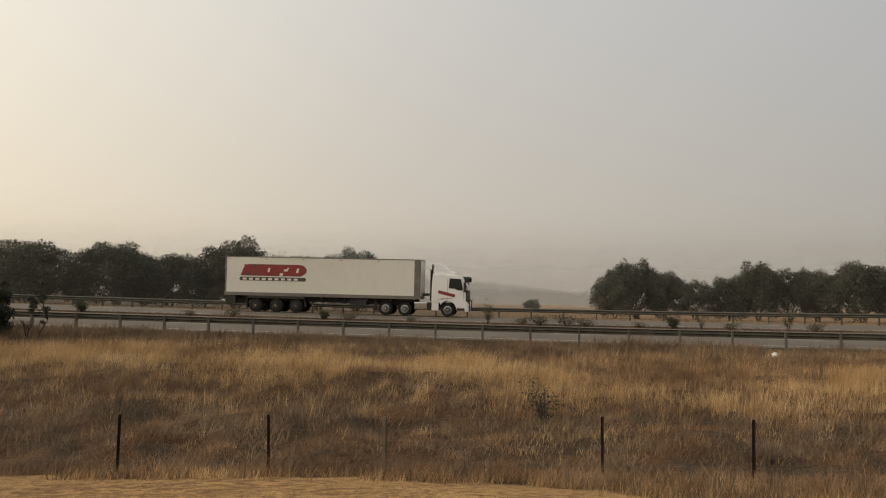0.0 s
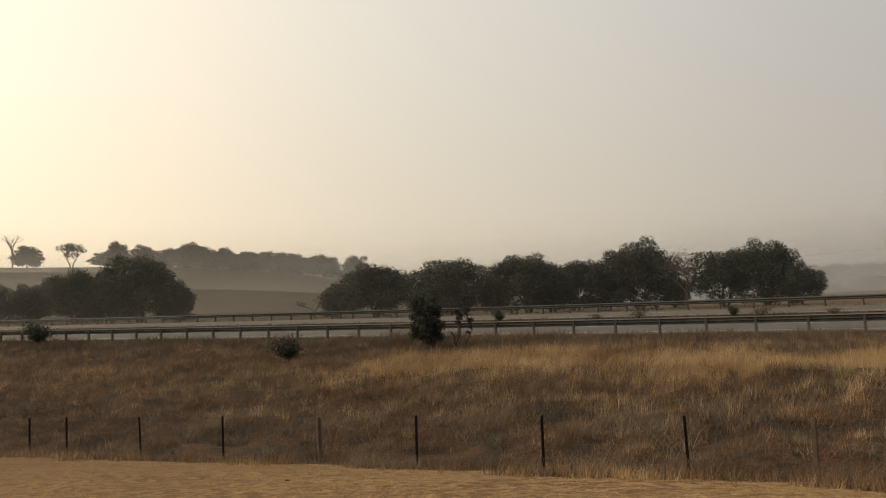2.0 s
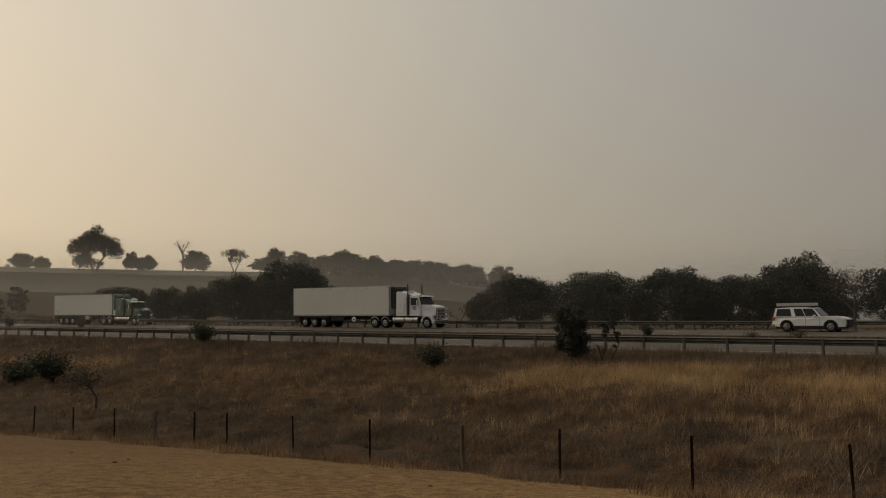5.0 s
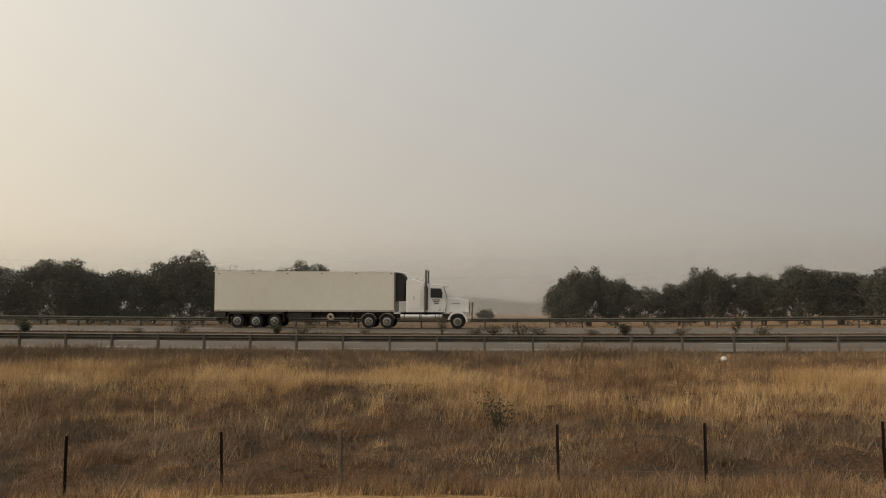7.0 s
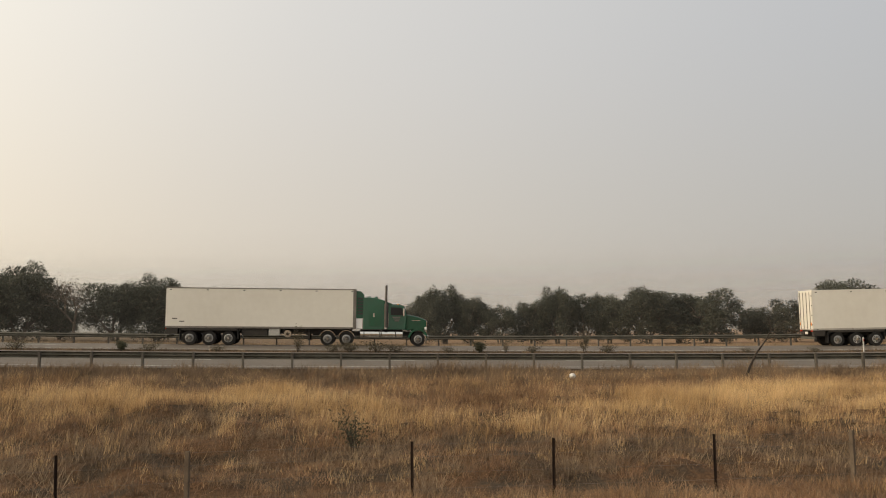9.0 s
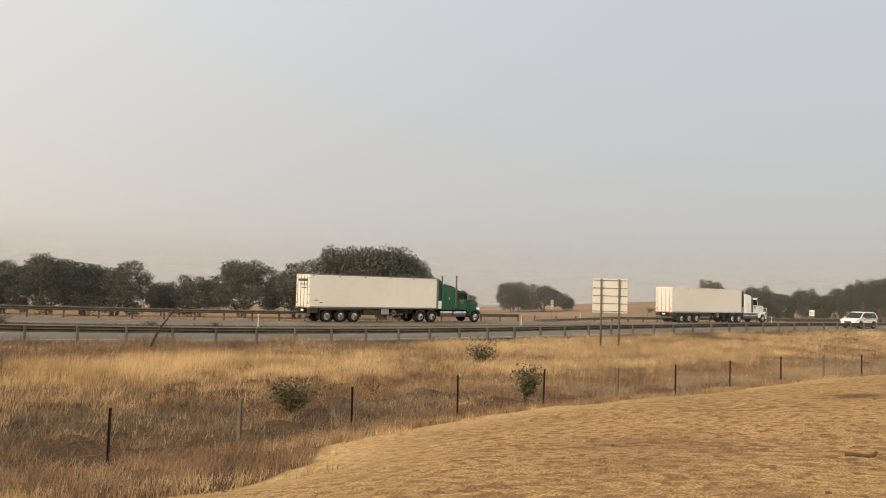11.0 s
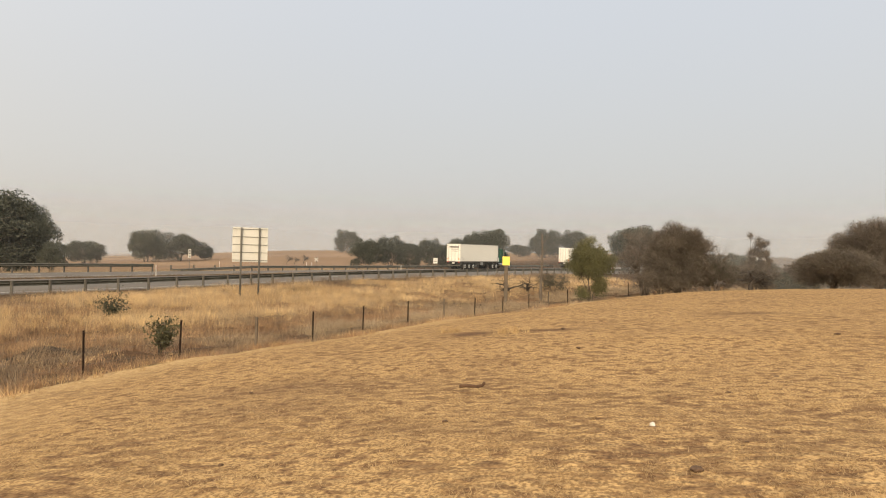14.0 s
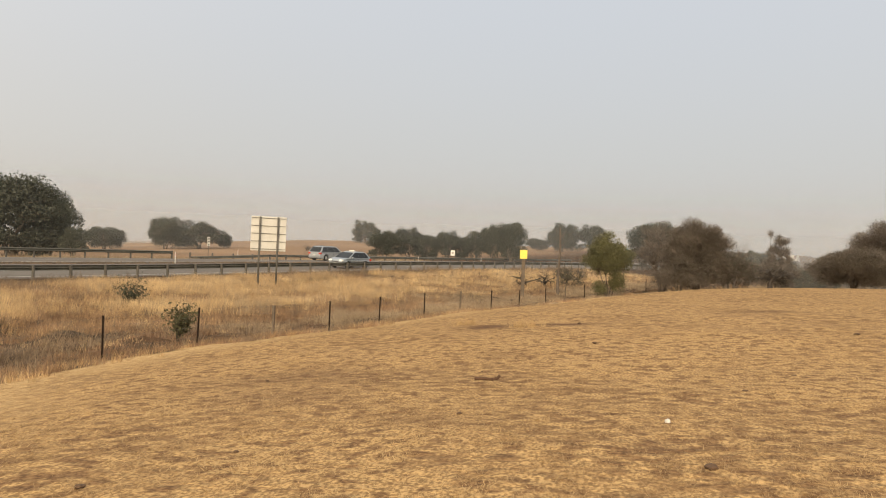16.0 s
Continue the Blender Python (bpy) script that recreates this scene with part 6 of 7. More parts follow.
        slab("headlamp", body, M_HEAD, f - 0.32, f - 0.03, sgn * (W / 2 - 0.26) - 0.2, sgn * (W / 2 - 0.26) + 0.17, bz - 0.27, bz - 0.1, 0.03)
        slab("tail_lamp", body, M_TAIL, b - 0.005, b + 0.22, sgn * (W / 2 - 0.19) - 0.17, sgn * (W / 2 - 0.19) + 0.16, belt - 0.26, belt - 0.06, 0.02)
        bar("roof_rail", cabin, M_RAILTRIM, (roof[2] + 0.35, sgn * W * 0.35, H + 0.03), (roof[1] - 0.5, sgn * W * 0.35, H + 0.03), 0.018, seg=6)
    bm = bmesh.new()
    prism(bm, [(xa(roof[0], roof[1], z0), z0), (xa(roof[0], roof[1], z0) + 0.02, z0 + 0.012), (xa(roof[0], roof[1], z1) + 0.02, z1 + 0.012), (xa(roof[0], roof[1], z1), z1)], -W * 0.44, W * 0.44, taper=lambda x, y, z: y * (1 - 0.18 * max(0.0, z - belt) / (H - belt)))
    part("windscreen", bm, M_GLASS, cabin)
    bm = bmesh.new()
    prism(bm, [(xa(roof[3], roof[2], z0), z0), (xa(roof[3], roof[2], z0) - 0.02, z0 + 0.01), (xa(roof[3], roof[2], z1) - 0.02, z1 + 0.01), (xa(roof[3], roof[2], z1), z1)], -W * 0.42, W * 0.42, taper=lambda x, y, z: y * (1 - 0.18 * max(0.0, z - belt) / (H - belt)))
    part("rear_window", bm, M_GLASS, cabin)
    slab("grille", body, M_TRIM, f - 0.05, f + 0.006, -0.42, 0.42, 0.62, bz - 0.26, 0.02)
    slab("grille_bar", body, M_CHROME, f - 0.02, f + 0.016, -0.42, 0.42, (0.36 + bz) / 2 - 0.02, (0.36 + bz) / 2 + 0.02, 0.006)
    slab("lower_grille", body, M_TRIM, f - 0.08, f - 0.0, -0.6, 0.6, 0.3, 0.44, 0.01)
    slab("number_plate", body, M_WHITEP, f, f + 0.012, -0.18, 0.18, 0.45, 0.55)
    slab("number_plate", body, M_WHITEP, b - 0.012, b, -0.18, 0.18, 0.62, 0.72)
    slab("rear_bumper", body, paint if not rack else M_CHROME, b - 0.04, b + 0.2, -W * 0.46, W * 0.46, 0.36, 0.56, 0.04)
    slab("underbody", c, M_TRIM, b + 0.25, f - 0.3, -W * 0.44, W * 0.44, 0.2, 0.42)
    for x in (xf, xr):
        wheel_pair(c, x, W / 2 - 0.01, r=r, width=0.23)
    if rack:
        slab("bull_bar", body, M_TRIM, f, f + 0.16, -W * 0.44, W * 0.44, 0.42, 0.86, 0.05, "black steel bull bar")
        rk = slab("roof_tray", c, M_ALLOY, roof[2] + 0.1, roof[1] - 0.1, -W * 0.4, W * 0.4, H + 0.08, H + 0.13, 0.01, "flat aluminium roof tray")
        for xx in (roof[2] + 0.3, roof[1] - 0.4):
            slab("tray_bar", rk, M_TRIM, xx, xx + 0.05, -W * 0.4, W * 0.4, H - 0.02, H + 0.09)
        for sgn in (-1, 1):
            slab("tray_side", rk, M_ALLOY, roof[2] + 0.1, roof[1] - 0.1, sgn * W * 0.4 - 0.015, sgn * W * 0.4 + 0.015, H + 0.10, H + 0.30, 0.008)
    return c


suv = car("suv", "white sport utility car with dark glass driving on the freeway", 5.0, 1.98, 1.90, 1.16, M_WHITE, 2.85, (1.5, 0.42, -2.08, -2.46), 0.41, ((0.04, 0.30), (0.31, 0.645), (0.655, 0.98)), bonnet_z=1.10, sill=0.32)
van = car("people_mover", "silver people mover with dark side glass driving on the freeway", 5.1, 1.98, 1.76, 1.05, M_SILVER, 3.06, (1.72, 0.72, -2.0, -2.5), 0.36, ((0.03, 0.325), (0.335, 0.655), (0.665, 0.93)), bonnet_z=1.0)
hatch = car("hatchback", "pale silver-blue hatchback with a small roof sign on the freeway", 4.7, 1.84, 1.64, 1.0, M_BLUESILVER, 2.75, (1.38, 0.3, -1.5, -2.25), 0.33, ((0.06, 0.235), (0.245, 0.595), (0.605, 0.96)), bonnet_z=0.97)
slab("roof_sign", hatch, M_WHITEP, -0.35, -0.15, -0.28, 0.28, 1.65, 1.77, 0.03, "small white roof sign")
ute = car("pickup", "white dual-cab pickup with a canopy and a roof tray", 5.1, 1.8, 1.75, 1.08, M_WHITE, 3.0, (0.95, 0.38, -2.3, -2.42), 0.38, ((0.03, 0.38), (0.47, 0.68), (0.70, 0.97)), rack=True, bonnet_z=1.05, sill=0.34)
truck_a, truck_b, truck_c = truck_livery(), truck_white(), truck_green()
# ---- distance: wooded ridges and sheets that stand in for smoke haze ----
M_WOODS = mat("far_woods", (0.10, 0.105, 0.085), 0.95, scale=0.03, col2=(0.07, 0.075, 0.06), spec=0.05)


def ridge(name, r, prof, rough, seed, label):
    """A far wooded ridge: bearings and heights above the eye, with a tree-tipped skyline."""
    azs = np.arange(prof[0][0], prof[-1][0], 0.06)
    top = np.interp(azs, [p[0] for p in prof], [p[1] for p in prof])
    rng = np.random.default_rng(seed)
    b = np.zeros_like(azs)
    for k in range(int(len(azs) / 3)):
        c, w, h = rng.uniform(azs[0], azs[-1]), rng.uniform(0.10, 0.38), rng.uniform(0.1, 1.0)
        b = np.maximum(b, h * np.sqrt(np.clip(1 - ((azs - c) / w) ** 2, 0, 1)))
    base = top
    top = top + b * rough + rng.normal(size=len(azs)) * rough * 0.06
    v, f = [], []
    for i, a in enumerate(azs):
        s, c = math.sin(radians(a)), math.cos(radians(a))
        for rr, z in ((r * 0.9, -4), (r * 0.955, base[i] * 0.45), (r, base[i] * 0.9), (r * 1.006, top[i]), (r * 1.05, base[i] * 0.7)):
            v.append((rr * s, rr * c, z))
    for i in range(len(azs) - 1):
        for j in range(4):
            q = i * 5 + j
            f.append((q, q + 5, q + 6, q + 1))
    o = new(name, mesh_np(name, np.array(v), np.array(f), M_WOODS))
    tagged(o, label, "hill", kind="structure")


ridge("backdrop_ridge_far", 1050, [(-40, 50), (-22, 50), (-10, 38), (0, 30), (5, 26), (10, 17), (14, 13), (30, 10), (48, 8), (62, 6), (80, 8), (110, 14)], 4.5, 3, "pale smoke-hidden wooded ridge on the horizon")
ridge("backdrop_ridge_near", 620, [(-24, 3), (-16, 6), (2, 2), (3.5, 7), (6, 8.5), (9, 7.5), (12, 6), (15, 4), (30, 3), (40, 2)], 3.5, 4, "grey line of smoke-hidden trees")


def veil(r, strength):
    """A thin curved sheet that stands in for smoke haze, more opaque near the ground."""
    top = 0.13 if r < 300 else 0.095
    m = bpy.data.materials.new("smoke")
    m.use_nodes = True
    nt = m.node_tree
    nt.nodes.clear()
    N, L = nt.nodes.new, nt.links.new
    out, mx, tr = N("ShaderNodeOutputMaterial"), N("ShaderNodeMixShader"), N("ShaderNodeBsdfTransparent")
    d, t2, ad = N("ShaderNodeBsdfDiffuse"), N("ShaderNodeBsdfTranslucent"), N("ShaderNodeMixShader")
    # the haze's tint is put into the sheet, bluer farther off
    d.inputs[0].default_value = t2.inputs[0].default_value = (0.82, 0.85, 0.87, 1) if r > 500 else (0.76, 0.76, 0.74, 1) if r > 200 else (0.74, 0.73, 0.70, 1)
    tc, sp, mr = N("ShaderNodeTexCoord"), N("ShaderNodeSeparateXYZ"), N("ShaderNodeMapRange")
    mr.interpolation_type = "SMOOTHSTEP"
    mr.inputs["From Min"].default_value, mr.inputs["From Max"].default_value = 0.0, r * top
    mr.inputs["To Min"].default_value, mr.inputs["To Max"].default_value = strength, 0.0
    side = N("ShaderNodeMapRange"); side.interpolation_type = "SMOOTHSTEP"     # more opaque to the west: imitates the haze's glow near the sun
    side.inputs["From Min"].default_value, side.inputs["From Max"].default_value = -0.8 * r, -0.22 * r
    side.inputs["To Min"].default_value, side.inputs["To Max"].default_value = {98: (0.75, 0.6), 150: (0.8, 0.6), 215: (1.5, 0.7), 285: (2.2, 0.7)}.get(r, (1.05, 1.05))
    L(sp.outputs["X"], side.inputs["Value"])
    sm = N("ShaderNodeMath"); sm.operation = "MULTIPLY"; L(mr.outputs[0], sm.inputs[0]); L(side.outputs[0], sm.inputs[1])
    n = N("ShaderNodeTexNoise"); n.inputs["Scale"].default_value, n.inputs["Detail"].default_value = 2.2 / r * 6, 3
    mu = N("ShaderNodeMath"); mu.operation = "MULTIPLY"
    nr = N("ShaderNodeMapRange"); nr.inputs["To Min"].default_value, nr.inputs["To Max"].default_value = 0.75, 1.25
    L(tc.outputs["Object"], sp.inputs[0]); L(sp.outputs["Z"], mr.inputs["Value"]); L(tc.outputs["Object"], n.inputs["Vector"])
    L(n.outputs[0], nr.inputs["Value"]); L(nr.outputs[0], mu.inputs[0]); L(sm.outputs[0], mu.inputs[1]); mu.use_clamp = True
    ad.inputs[0].default_value = 0.85
    L(d.outputs[0], ad.inputs[1]); L(t2.outputs[0], ad.inputs[2])
    L(mu.outputs[0], mx.inputs[0]); L(tr.outputs[0], mx.inputs[1]); L(ad.outputs[0], mx.inputs[2]); L(mx.outputs[0], out.inputs[0])
    v, f = [], []
    for i in range(0, 121):
        a = radians(-100 + i * 1.9)
        for z in (-6, r * top * 0.33, r * top * 0.66, r * top):
            v.append((r * math.sin(a), r * math.cos(a), z))
    for i in range(120):
        for j in range(3):
            q = i * 4 + j
            f.append((q, q + 4, q + 5, q + 1))
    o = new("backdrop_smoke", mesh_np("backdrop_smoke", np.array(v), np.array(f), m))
    tagged(o, "thin pale sheet that stands in for smoke haze over the distance", "smoke", kind="structure")


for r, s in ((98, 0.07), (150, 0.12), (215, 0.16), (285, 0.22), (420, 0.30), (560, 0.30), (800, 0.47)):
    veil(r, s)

# ---- grass ----
def grass_mat(name, cols, trans=0.3):
    m = bpy.data.materials.new(name)
    m.use_nodes = True
    nt = m.node_tree
    N, L = nt.nodes.new, nt.links.new
    b = nt.nodes["Principled BSDF"]
    b.inputs["Roughness"].default_value, b.inputs["Specular IOR Level"].default_value = 0.7, 0.2
    geo, rp = N("ShaderNodeNewGeometry"), N("ShaderNodeValToRGB")
    e = rp.color_ramp.elements
    e[0].color, e[1].color = (*cols[0], 1), (*cols[-1], 1)
    for i, c in enumerate(cols[1:-1]):
        q = e.new((i + 1) / (len(cols) - 1)); q.color = (*c, 1)
    tc, n = N("ShaderNodeTexCoord"), N("ShaderNodeTexNoise")
    n.inputs["Scale"].default_value, n.inputs["Detail"].default_value = 0.35, 3
    L(tc.outputs["Object"], n.inputs["Vector"])
    ma = N("ShaderNodeMath"); ma.operation = "MULTIPLY_ADD"; ma.inputs[1].default_value = 0.5
    nr = N("ShaderNodeMapRange"); nr.inputs["From Min"].default_value, nr.inputs["From Max"].default_value = 0.3, 0.7
    nr.inputs["To Max"].default_value = 0.6
    L(n.outputs[0], nr.inputs["Value"])
    L(geo.outputs["Random Per Island"], ma.inputs[0]); L(nr.outputs[0], ma.inputs[2]); L(ma.outputs[0], rp.inputs[0])
    L(rp.outputs[0], b.inputs["Base Color"])
    tr, mx = N("ShaderNodeBsdfTranslucent"), N("ShaderNodeMixShader")
    mx.inputs[0].default_value = trans
    L(rp.outputs[0], tr.inputs[0]); L(b.outputs[0], mx.inputs[1]); L(tr.outputs[0], mx.inputs[2])
    L(mx.outputs[0], nt.nodes["Material Output"].inputs[0])
    return m


def blades(rng, x, y, hgt, per, wide, lean, spread):
    """Tufts at x, y: per thin leaning blades each."""
    X, Y, H = np.repeat(x, per), np.repeat(y, per), np.repeat(hgt, per)
    k = len(X)
    X = X + rng.normal(size=k) * spread
    Y = Y + rng.normal(size=k) * spread
    Z = ground_z(X, Y) - 0.02
    a = rng.uniform(0, 2 * np.pi, k)
    H = H * rng.uniform(0.55, 1.15, k)
    lx, ly = rng.normal(size=k) * lean * H + 0.10 * H, rng.normal(size=k) * lean * H
    w = wide * rng.uniform(0.6, 1.4, k)
    cx, cy = np.cos(a) * w, np.sin(a) * w
    p = lambda f, u, h: np.stack([X + cx * f + lx * u, Y + cy * f + ly * u, Z + H * h], 1)
    v = np.stack([p(-1, 0, 0), p(1, 0, 0), p(0, 1, 1)], 1).reshape(-1, 3)
    return v, (np.arange(k)[:, None] * 3 + np.arange(3)).tolist()


def stuff(name, v, f, m, label):
    me = bpy.data.meshes.new(name)
    me.from_pydata(v.tolist(), [], f)
    me.materials.append(m)
    o = tagged(new(name, me), label, "grass", kind="stuff")
    return o


M_STRAW = grass_mat("straw_grass", [(0.26, 0.158, 0.076), (0.53, 0.358, 0.175), (0.82, 0.615, 0.34)], 0.24)
M_RUSSET = grass_mat("russet_grass", [(0.105, 0.06, 0.035), (0.245, 0.148, 0.082), (0.47, 0.315, 0.18)], 0.1)
M_WEED = grass_mat("grey_weed", [(0.068, 0.05, 0.036), (0.16, 0.115, 0.078), (0.30, 0.213, 0.134)], 0.07)
M_SHORT = grass_mat("cropped_grass", [(0.20, 0.125, 0.06), (0.35, 0.235, 0.115), (0.52, 0.365, 0.18)], 0.15)
M_BRACKEN = grass_mat("red_brown_thatch", [(0.085, 0.05, 0.031), (0.215, 0.128, 0.073), (0.45, 0.29, 0.165)], 0.06)
M_PALE = grass_mat("pale_weed", [(0.17, 0.122, 0.078), (0.30, 0.225, 0.145), (0.44, 0.345, 0.225)], 0.2)
G = np.random.default_rng(21)


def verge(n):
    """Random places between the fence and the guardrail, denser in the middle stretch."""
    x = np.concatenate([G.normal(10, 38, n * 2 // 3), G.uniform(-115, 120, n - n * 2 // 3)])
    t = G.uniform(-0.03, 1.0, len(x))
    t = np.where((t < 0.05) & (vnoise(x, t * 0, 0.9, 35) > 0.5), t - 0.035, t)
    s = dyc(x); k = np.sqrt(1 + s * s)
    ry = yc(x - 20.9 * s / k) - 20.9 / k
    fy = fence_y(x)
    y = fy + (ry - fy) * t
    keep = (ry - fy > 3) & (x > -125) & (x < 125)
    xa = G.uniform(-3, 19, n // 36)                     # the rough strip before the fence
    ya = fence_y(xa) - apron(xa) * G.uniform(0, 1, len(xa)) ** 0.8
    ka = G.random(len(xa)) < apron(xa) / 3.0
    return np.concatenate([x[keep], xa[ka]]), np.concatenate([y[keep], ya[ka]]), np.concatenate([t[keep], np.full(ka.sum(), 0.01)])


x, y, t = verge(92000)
big, mid, small = vnoise(x, y, 9.0, 1), vnoise(x, y, 2.6, 2), vnoise(x, y, 0.8, 3)
pt = 0.5 * big + 0.3 * mid + 0.2 * small
# left: more dark weeds, less gold westwards, also imitating the bank's backlit shade
east, left = smooth((x - 18) / 20), 1 - smooth((x + 18) / 34)
soft = 0.45 + 0.55 * smooth((t - 0.14) / 0.12)          # shorter and finer at the foot of the bank
edge = 0.21 + 0.28 * (big - 0.5) + 0.20 * (mid - 0.5) - 0.04 * east + 0.10 * left
gold = smooth((t - edge) / 0.16) * (1 - 0.92 * smooth((t - 0.52 - 0.34 * (big - 0.5) - 0.20 * (mid - 0.5) - 0.34 * east) / 0.14)) * (0.22 + 0.78 * smooth((pt - 0.36) / 0.16)) * (1 - 0.25 * left) * (1 - 0.80 * left * (1 - smooth((big - 0.54) / 0.18)))
pick = G.random(len(x)) < np.maximum(gold, 0.09 * (1 - 0.5 * left) * (t > 0.03) + 0.35 * (y < fence_y(x)) * (mid > 0.42))
tan = pick & (G.random(len(x)) < 0.15 + 0.35 * east)
pick = pick & ~tan
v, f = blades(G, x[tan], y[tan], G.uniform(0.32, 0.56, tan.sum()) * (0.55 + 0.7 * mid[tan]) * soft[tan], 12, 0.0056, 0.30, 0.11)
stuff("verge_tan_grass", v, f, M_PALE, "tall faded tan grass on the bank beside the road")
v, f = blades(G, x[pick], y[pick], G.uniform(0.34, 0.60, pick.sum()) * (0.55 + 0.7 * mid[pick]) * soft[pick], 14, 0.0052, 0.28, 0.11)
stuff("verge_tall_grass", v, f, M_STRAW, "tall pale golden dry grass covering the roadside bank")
rest = ~pick & ~tan
low = rest & (t < edge + 0.02) & ~((y < fence_y(x)) & (mid > 0.35))
grey = low & (G.random(len(x)) < 0.22 + 0.25 * left + 0.75 * smooth((vnoise(x, y, 1.9, 5) - 0.5) / 0.12) + 0.8 * east)
brack = low & ~grey
high = rest & ~low
weed = high & (G.random(len(x)) < 0.15 + 0.75 * smooth((t - 0.74 - 0.3 * (mid - 0.5)) / 0.10) + 0.26 * left)
russ = high & ~weed
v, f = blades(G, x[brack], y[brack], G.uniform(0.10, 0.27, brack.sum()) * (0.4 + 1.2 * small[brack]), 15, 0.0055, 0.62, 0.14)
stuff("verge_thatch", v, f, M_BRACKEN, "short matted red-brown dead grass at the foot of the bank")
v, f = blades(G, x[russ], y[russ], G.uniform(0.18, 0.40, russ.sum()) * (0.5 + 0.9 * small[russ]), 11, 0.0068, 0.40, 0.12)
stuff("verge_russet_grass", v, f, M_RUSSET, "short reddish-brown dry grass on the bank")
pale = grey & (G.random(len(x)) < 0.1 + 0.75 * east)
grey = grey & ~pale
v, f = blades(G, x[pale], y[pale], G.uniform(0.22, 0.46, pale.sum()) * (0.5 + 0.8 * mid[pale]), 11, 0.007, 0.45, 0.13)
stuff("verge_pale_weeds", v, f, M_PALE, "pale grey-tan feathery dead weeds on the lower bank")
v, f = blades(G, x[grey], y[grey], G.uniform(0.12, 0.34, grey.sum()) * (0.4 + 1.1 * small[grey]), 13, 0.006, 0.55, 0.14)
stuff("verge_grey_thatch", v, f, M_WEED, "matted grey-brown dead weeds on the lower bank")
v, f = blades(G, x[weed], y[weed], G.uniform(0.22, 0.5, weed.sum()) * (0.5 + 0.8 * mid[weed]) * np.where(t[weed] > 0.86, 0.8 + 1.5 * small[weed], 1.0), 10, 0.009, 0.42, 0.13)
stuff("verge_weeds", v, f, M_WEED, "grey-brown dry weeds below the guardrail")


def mounds(n, lo, hi):
    """Rounded tussocks: blades that splay from one crown."""
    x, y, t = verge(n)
    k = (t < hi) & (t > lo) & (vnoise(x, y, 3.5, 7) > 0.42)
    x, y = x[k], y[k]
    m = len(x)
    size = G.uniform(0.25, 0.6, m)
    per = 46
    X, Y, S = np.repeat(x, per), np.repeat(y, per), np.repeat(size, per)
    a, el = G.uniform(0, 6.283, m * per), G.uniform(0.25, 1.45, m * per)
    L = S * G.uniform(0.6, 1.1, m * per)
    bx_, by_ = X + np.cos(a) * S * 0.12, Y + np.sin(a) * S * 0.12
    Z = ground_z(bx_, by_) - 0.02
    tx, ty, tz = bx_ + np.cos(a) * np.cos(el) * L, by_ + np.sin(a) * np.cos(el) * L, Z + np.sin(el) * L
    w = 0.006 * G.uniform(0.6, 1.5, m * per)
    v = np.stack([np.stack([bx_ - np.sin(a) * w, by_ + np.cos(a) * w, Z], 1), np.stack([bx_ + np.sin(a) * w, by_ - np.cos(a) * w, Z], 1), np.stack([tx, ty, tz], 1)], 1).reshape(-1, 3)
    return v, (np.arange(m * per)[:, None] * 3 + np.arange(3)).tolist()


v, f = mounds(2600, 0.0, 0.36)
stuff("verge_tussocks", v, f, M_WEED, "rounded grey-brown tussocks on the lower bank")
v, f = mounds(2200, 0.3, 0.95)
stuff("verge_tussocks", v, f, M_RUSSET, "rounded russet tussocks scattered over the bank")

# median strip
x = G.uniform(-110, 130, 5200)
o = G.uniform(6.2, 7.4, len(x))
s = dyc(x); k = np.sqrt(1 + s * s)
v, f = blades(G, x + o * s / k, yc(x) - o / k, G.uniform(0.12, 0.32, len(x)), 7, 0.012, 0.3, 0.2)
stuff("median_grass", v, f, M_WEED, "sparse dry grass along the median")
x = G.uniform(-140, 130, 6000)
o = G.uniform(-9.5, -5.2, len(x))
s = dyc(x); k = np.sqrt(1 + s * s)
v, f = blades(G, x + o * s / k, yc(x) - o / k, G.uniform(0.15, 0.5, len(x)), 7, 0.012, 0.3, 0.25)
stuff("far_shoulder_grass", v, f, M_PALE, "dry grass behind the far guardrail")

# cropped paddock
def shorts(rng, x, y, hgt, per, wide):
    """Flattened tufts of short dead blades, one thin triangle each, combed over to one side."""
    X, Y, H = np.repeat(x, per), np.repeat(y, per), np.repeat(hgt, per)
    k = len(X)
    X, Y = X + rng.normal(size=k) * 0.05, Y + rng.normal(size=k) * 0.03
    Z = ground_z(X, Y) + bumps(X, Y, 0.9, 0.03) + bumps(X, Y, 2.7, 0.012) - 0.008
    a = rng.uniform(0, 2 * np.pi, k)
    H = H * rng.uniform(0.5, 1.2, k)
    w = wide * rng.uniform(0.6, 1.5, k)
    lx, ly = rng.normal(size=k) * 1.7 * H + 0.6 * H, rng.normal(size=k) * 1.3 * H
    v = np.stack([np.stack([X - np.cos(a) * w, Y - np.sin(a) * w, Z], 1), np.stack([X + np.cos(a) * w, Y + np.sin(a) * w, Z], 1), np.stack([X + lx, Y + ly, Z + H], 1)], 1).reshape(-1, 3)
    return v, (np.arange(k)[:, None] * 3 + np.arange(3)).tolist()


r = 4.2 + 46 * G.random(170000) ** 1.75
a = np.radians(G.uniform(-86, 112, len(r)))
x, y = r * np.sin(a), r * np.cos(a)
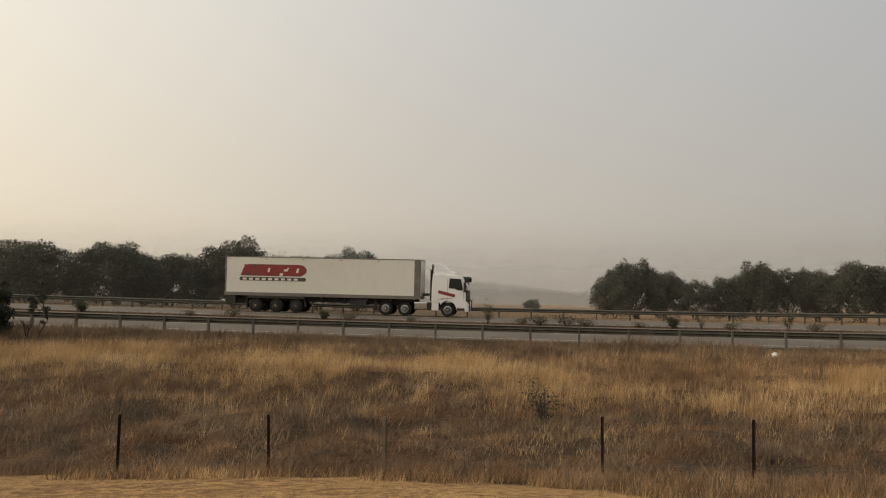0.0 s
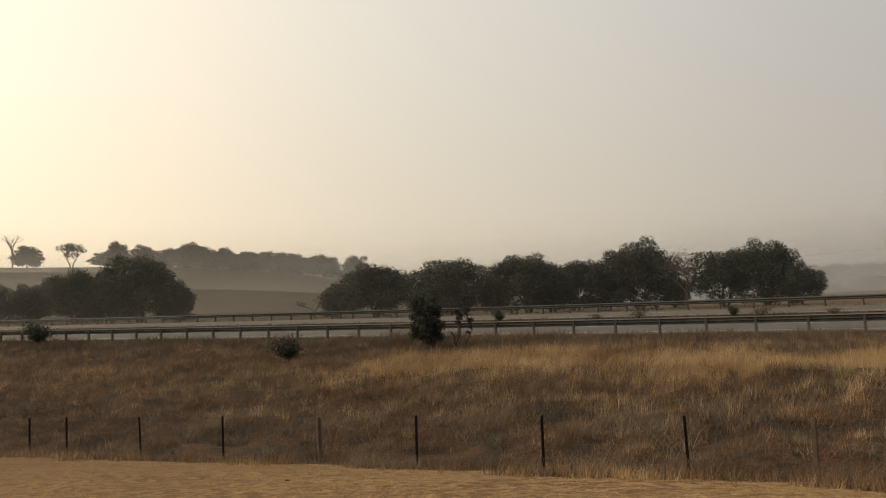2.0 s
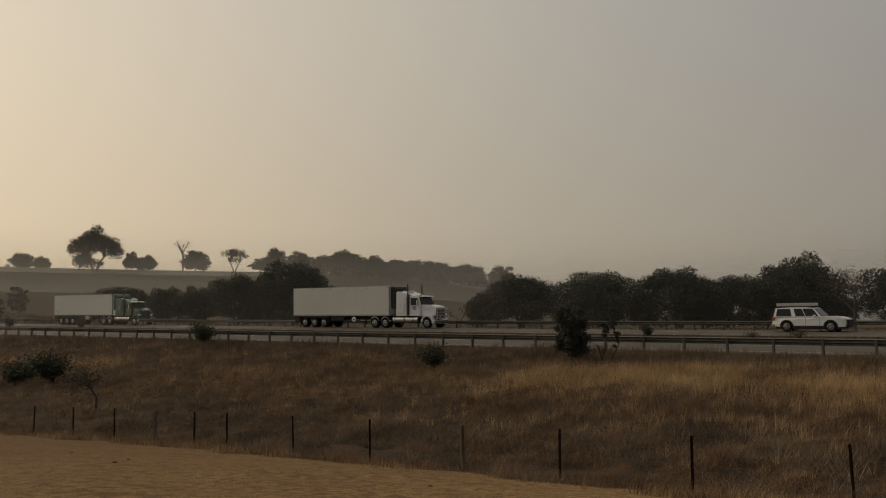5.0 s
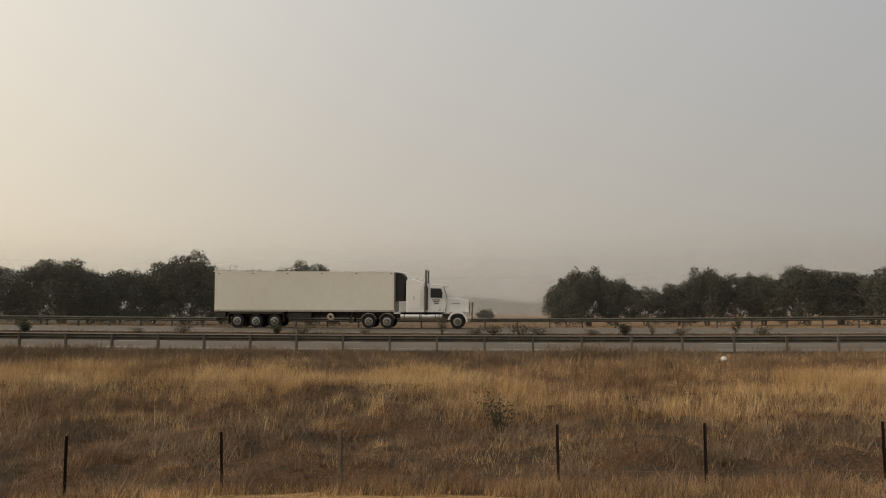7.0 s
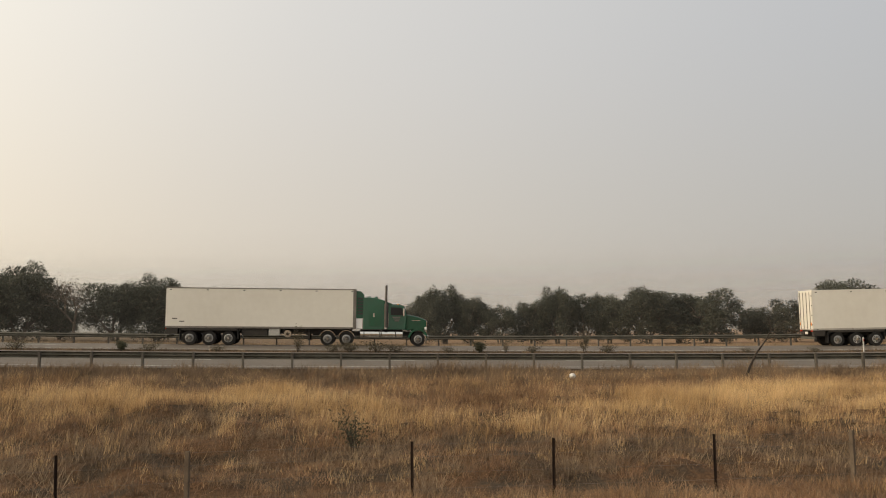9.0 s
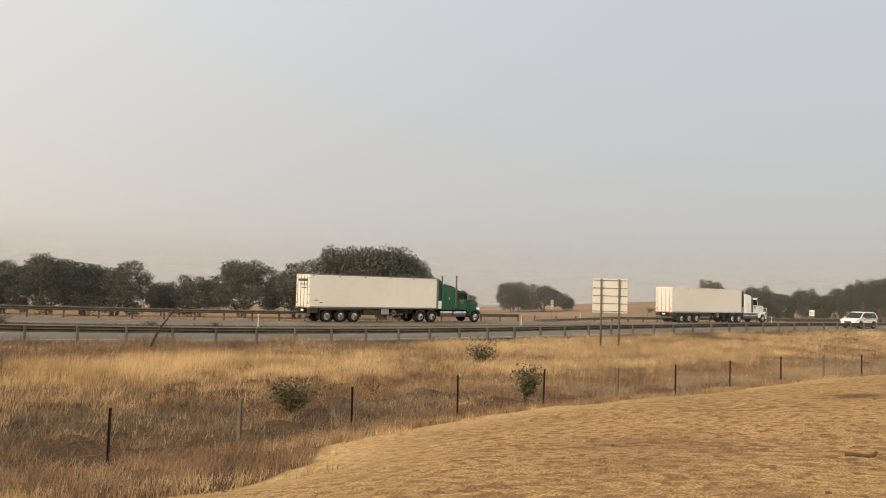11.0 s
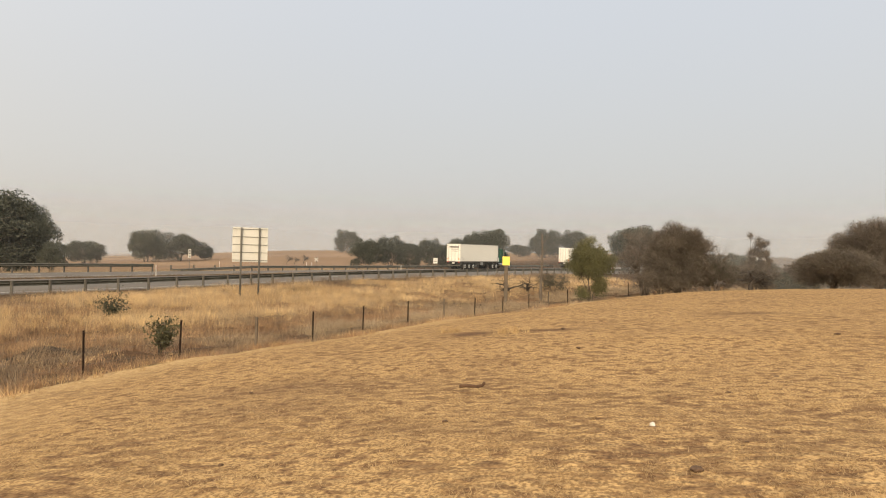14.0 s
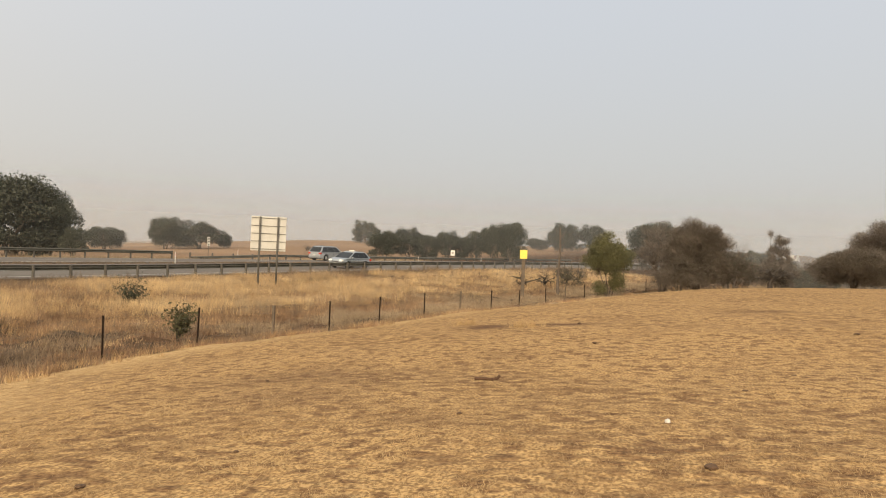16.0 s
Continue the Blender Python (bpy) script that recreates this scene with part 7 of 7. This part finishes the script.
# fewer pale tufts to the west, part of the darkening put in for backlight
ok = (y < edge_y(x) + 0.3) & (G.random(len(r)) > 1.3 * bareness(x, y)) & (G.random(len(r)) > 0.7 * (1 - smooth((x + 24) / 24))) & (G.random(len(r)) < 0.05 + 0.75 * np.clip(2.6 * vnoise(x, y * 1.6, 0.42, 11) - 0.7, 0, 1) * (0.25 + 1.1 * vnoise(x, y, 3.0, 12)))
v, f = shorts(G, x[ok], y[ok], G.uniform(0.016, 0.036, ok.sum()) * (1 + r[ok] / 40), 7, 0.0042)
stuff("paddock_grass", v, f, M_SHORT, "short grazed straw-coloured grass on the paddock")
x = np.concatenate([G.uniform(-30, 60, 220), np.full(40, 5.9) + G.normal(size=40) * 0.2, np.full(14, 24.6) + G.normal(size=14) * 0.15, np.full(14, 23.1) + G.normal(size=14) * 0.15])
y = np.concatenate([edge_y(x[:220]) - np.abs(G.normal(size=220)) * 1.0 + 0.15, np.full(40, 11.0) + G.normal(size=40) * 0.2, np.full(14, 4.5) + G.normal(size=14) * 0.2, np.full(14, 2.4) + G.normal(size=14) * 0.25])
v, f = blades(G, x, y, np.concatenate([G.uniform(0.12, 0.35, 220), G.uniform(0.2, 0.42, 40), G.uniform(0.15, 0.35, 28)]), 14, 0.006, 0.3, 0.06)
stuff("tussocks", v, f, M_SHORT, "dry grass tussocks along the paddock's edge")
# ---- everything that moves keeps to its lane at a steady speed ----
def lane_pose(X, off, back=False, lean=0.0):
    px, py = lane_point(X, off)
    s = math.degrees(math.atan(float(dyc(X))))
    g = math.degrees(math.atan((float(zc(X + 1)) - float(zc(X - 1))) / 2))
    z = float(road_z(X, np.float64(off)))
    if back:
        return pose(px, py, z, -lean, g, s + 180)
    return pose(px, py, z, lean, -g, s)


def glide(knots, t):
    """Smooth way through knots of seconds and lane metres."""
    ts, xs = [k[0] for k in knots], [k[1] for k in knots]
    i = max(0, min(len(ts) - 2, int(np.searchsorted(ts, t)) - 1))

    def rate(k):
        a, b = max(0, k - 1), min(len(ts) - 1, k + 1)
        return (xs[b] - xs[a]) / (ts[b] - ts[a])
    h = ts[i + 1] - ts[i]
    u = (t - ts[i]) / h
    return (1 + 2 * u) * (1 - u) ** 2 * xs[i] + u * (1 - u) ** 2 * h * rate(i) + u * u * (3 - 2 * u) * xs[i + 1] + u * u * (u - 1) * h * rate(i + 1)


def drive(thing, knots, off, back=False, lean=0.0):
    """knots: seconds, and the lane's point that the thing's own origin passes then."""
    walk(thing, [(t / 4, lane_pose(glide(knots, t / 4), off, back, lean)) for t in range(0, 65)])


def steady(x0, speed):
    return [(0.0, x0), (16.0, x0 + 16.0 * speed)]


def motions():
    drive(truck_a, [(0, 1.88), (0.5, 15.58), (1.0, 29.15), (1.5, 42.38), (16.0, 433.0)], 0.0, lean=1.1)
    drive(truck_b, [(0, -185.5), (2.5, -117.5), (3.0, -103.9), (5.5, -38.2), (6.0, -24.5), (6.5, -10.5), (7.0, 3.53), (7.5, 17.2), (8.0, 31.2), (9.0, 57.2), (12.5, 150.2), (13.0, 163.2), (16.0, 243.0)], 0.0, lean=1.1)
    drive(truck_c, [(0, -239.5), (2.5, -167.7), (3.0, -153.2), (5.5, -84.3), (7.6, -27.2), (8.0, -16.2), (9.0, 11.0), (10.0, 38.3), (12.5, 104.75), (13.0, 118.15), (14.0, 145.5), (14.5, 158.8), (16.0, 199.0)], 0.0, lean=1.1)
    drive(ute, steady(-163.9, 30.5), 0.6, lean=1.1)
    drive(van, steady(-373.3, 29.475), 0.5, lean=1.1)
    drive(suv, steady(484.1, -33.81), 15.5, back=True, lean=1.5)
    drive(hatch, steady(682.4, -37.4), 15.5, back=True, lean=1.5)


motions()
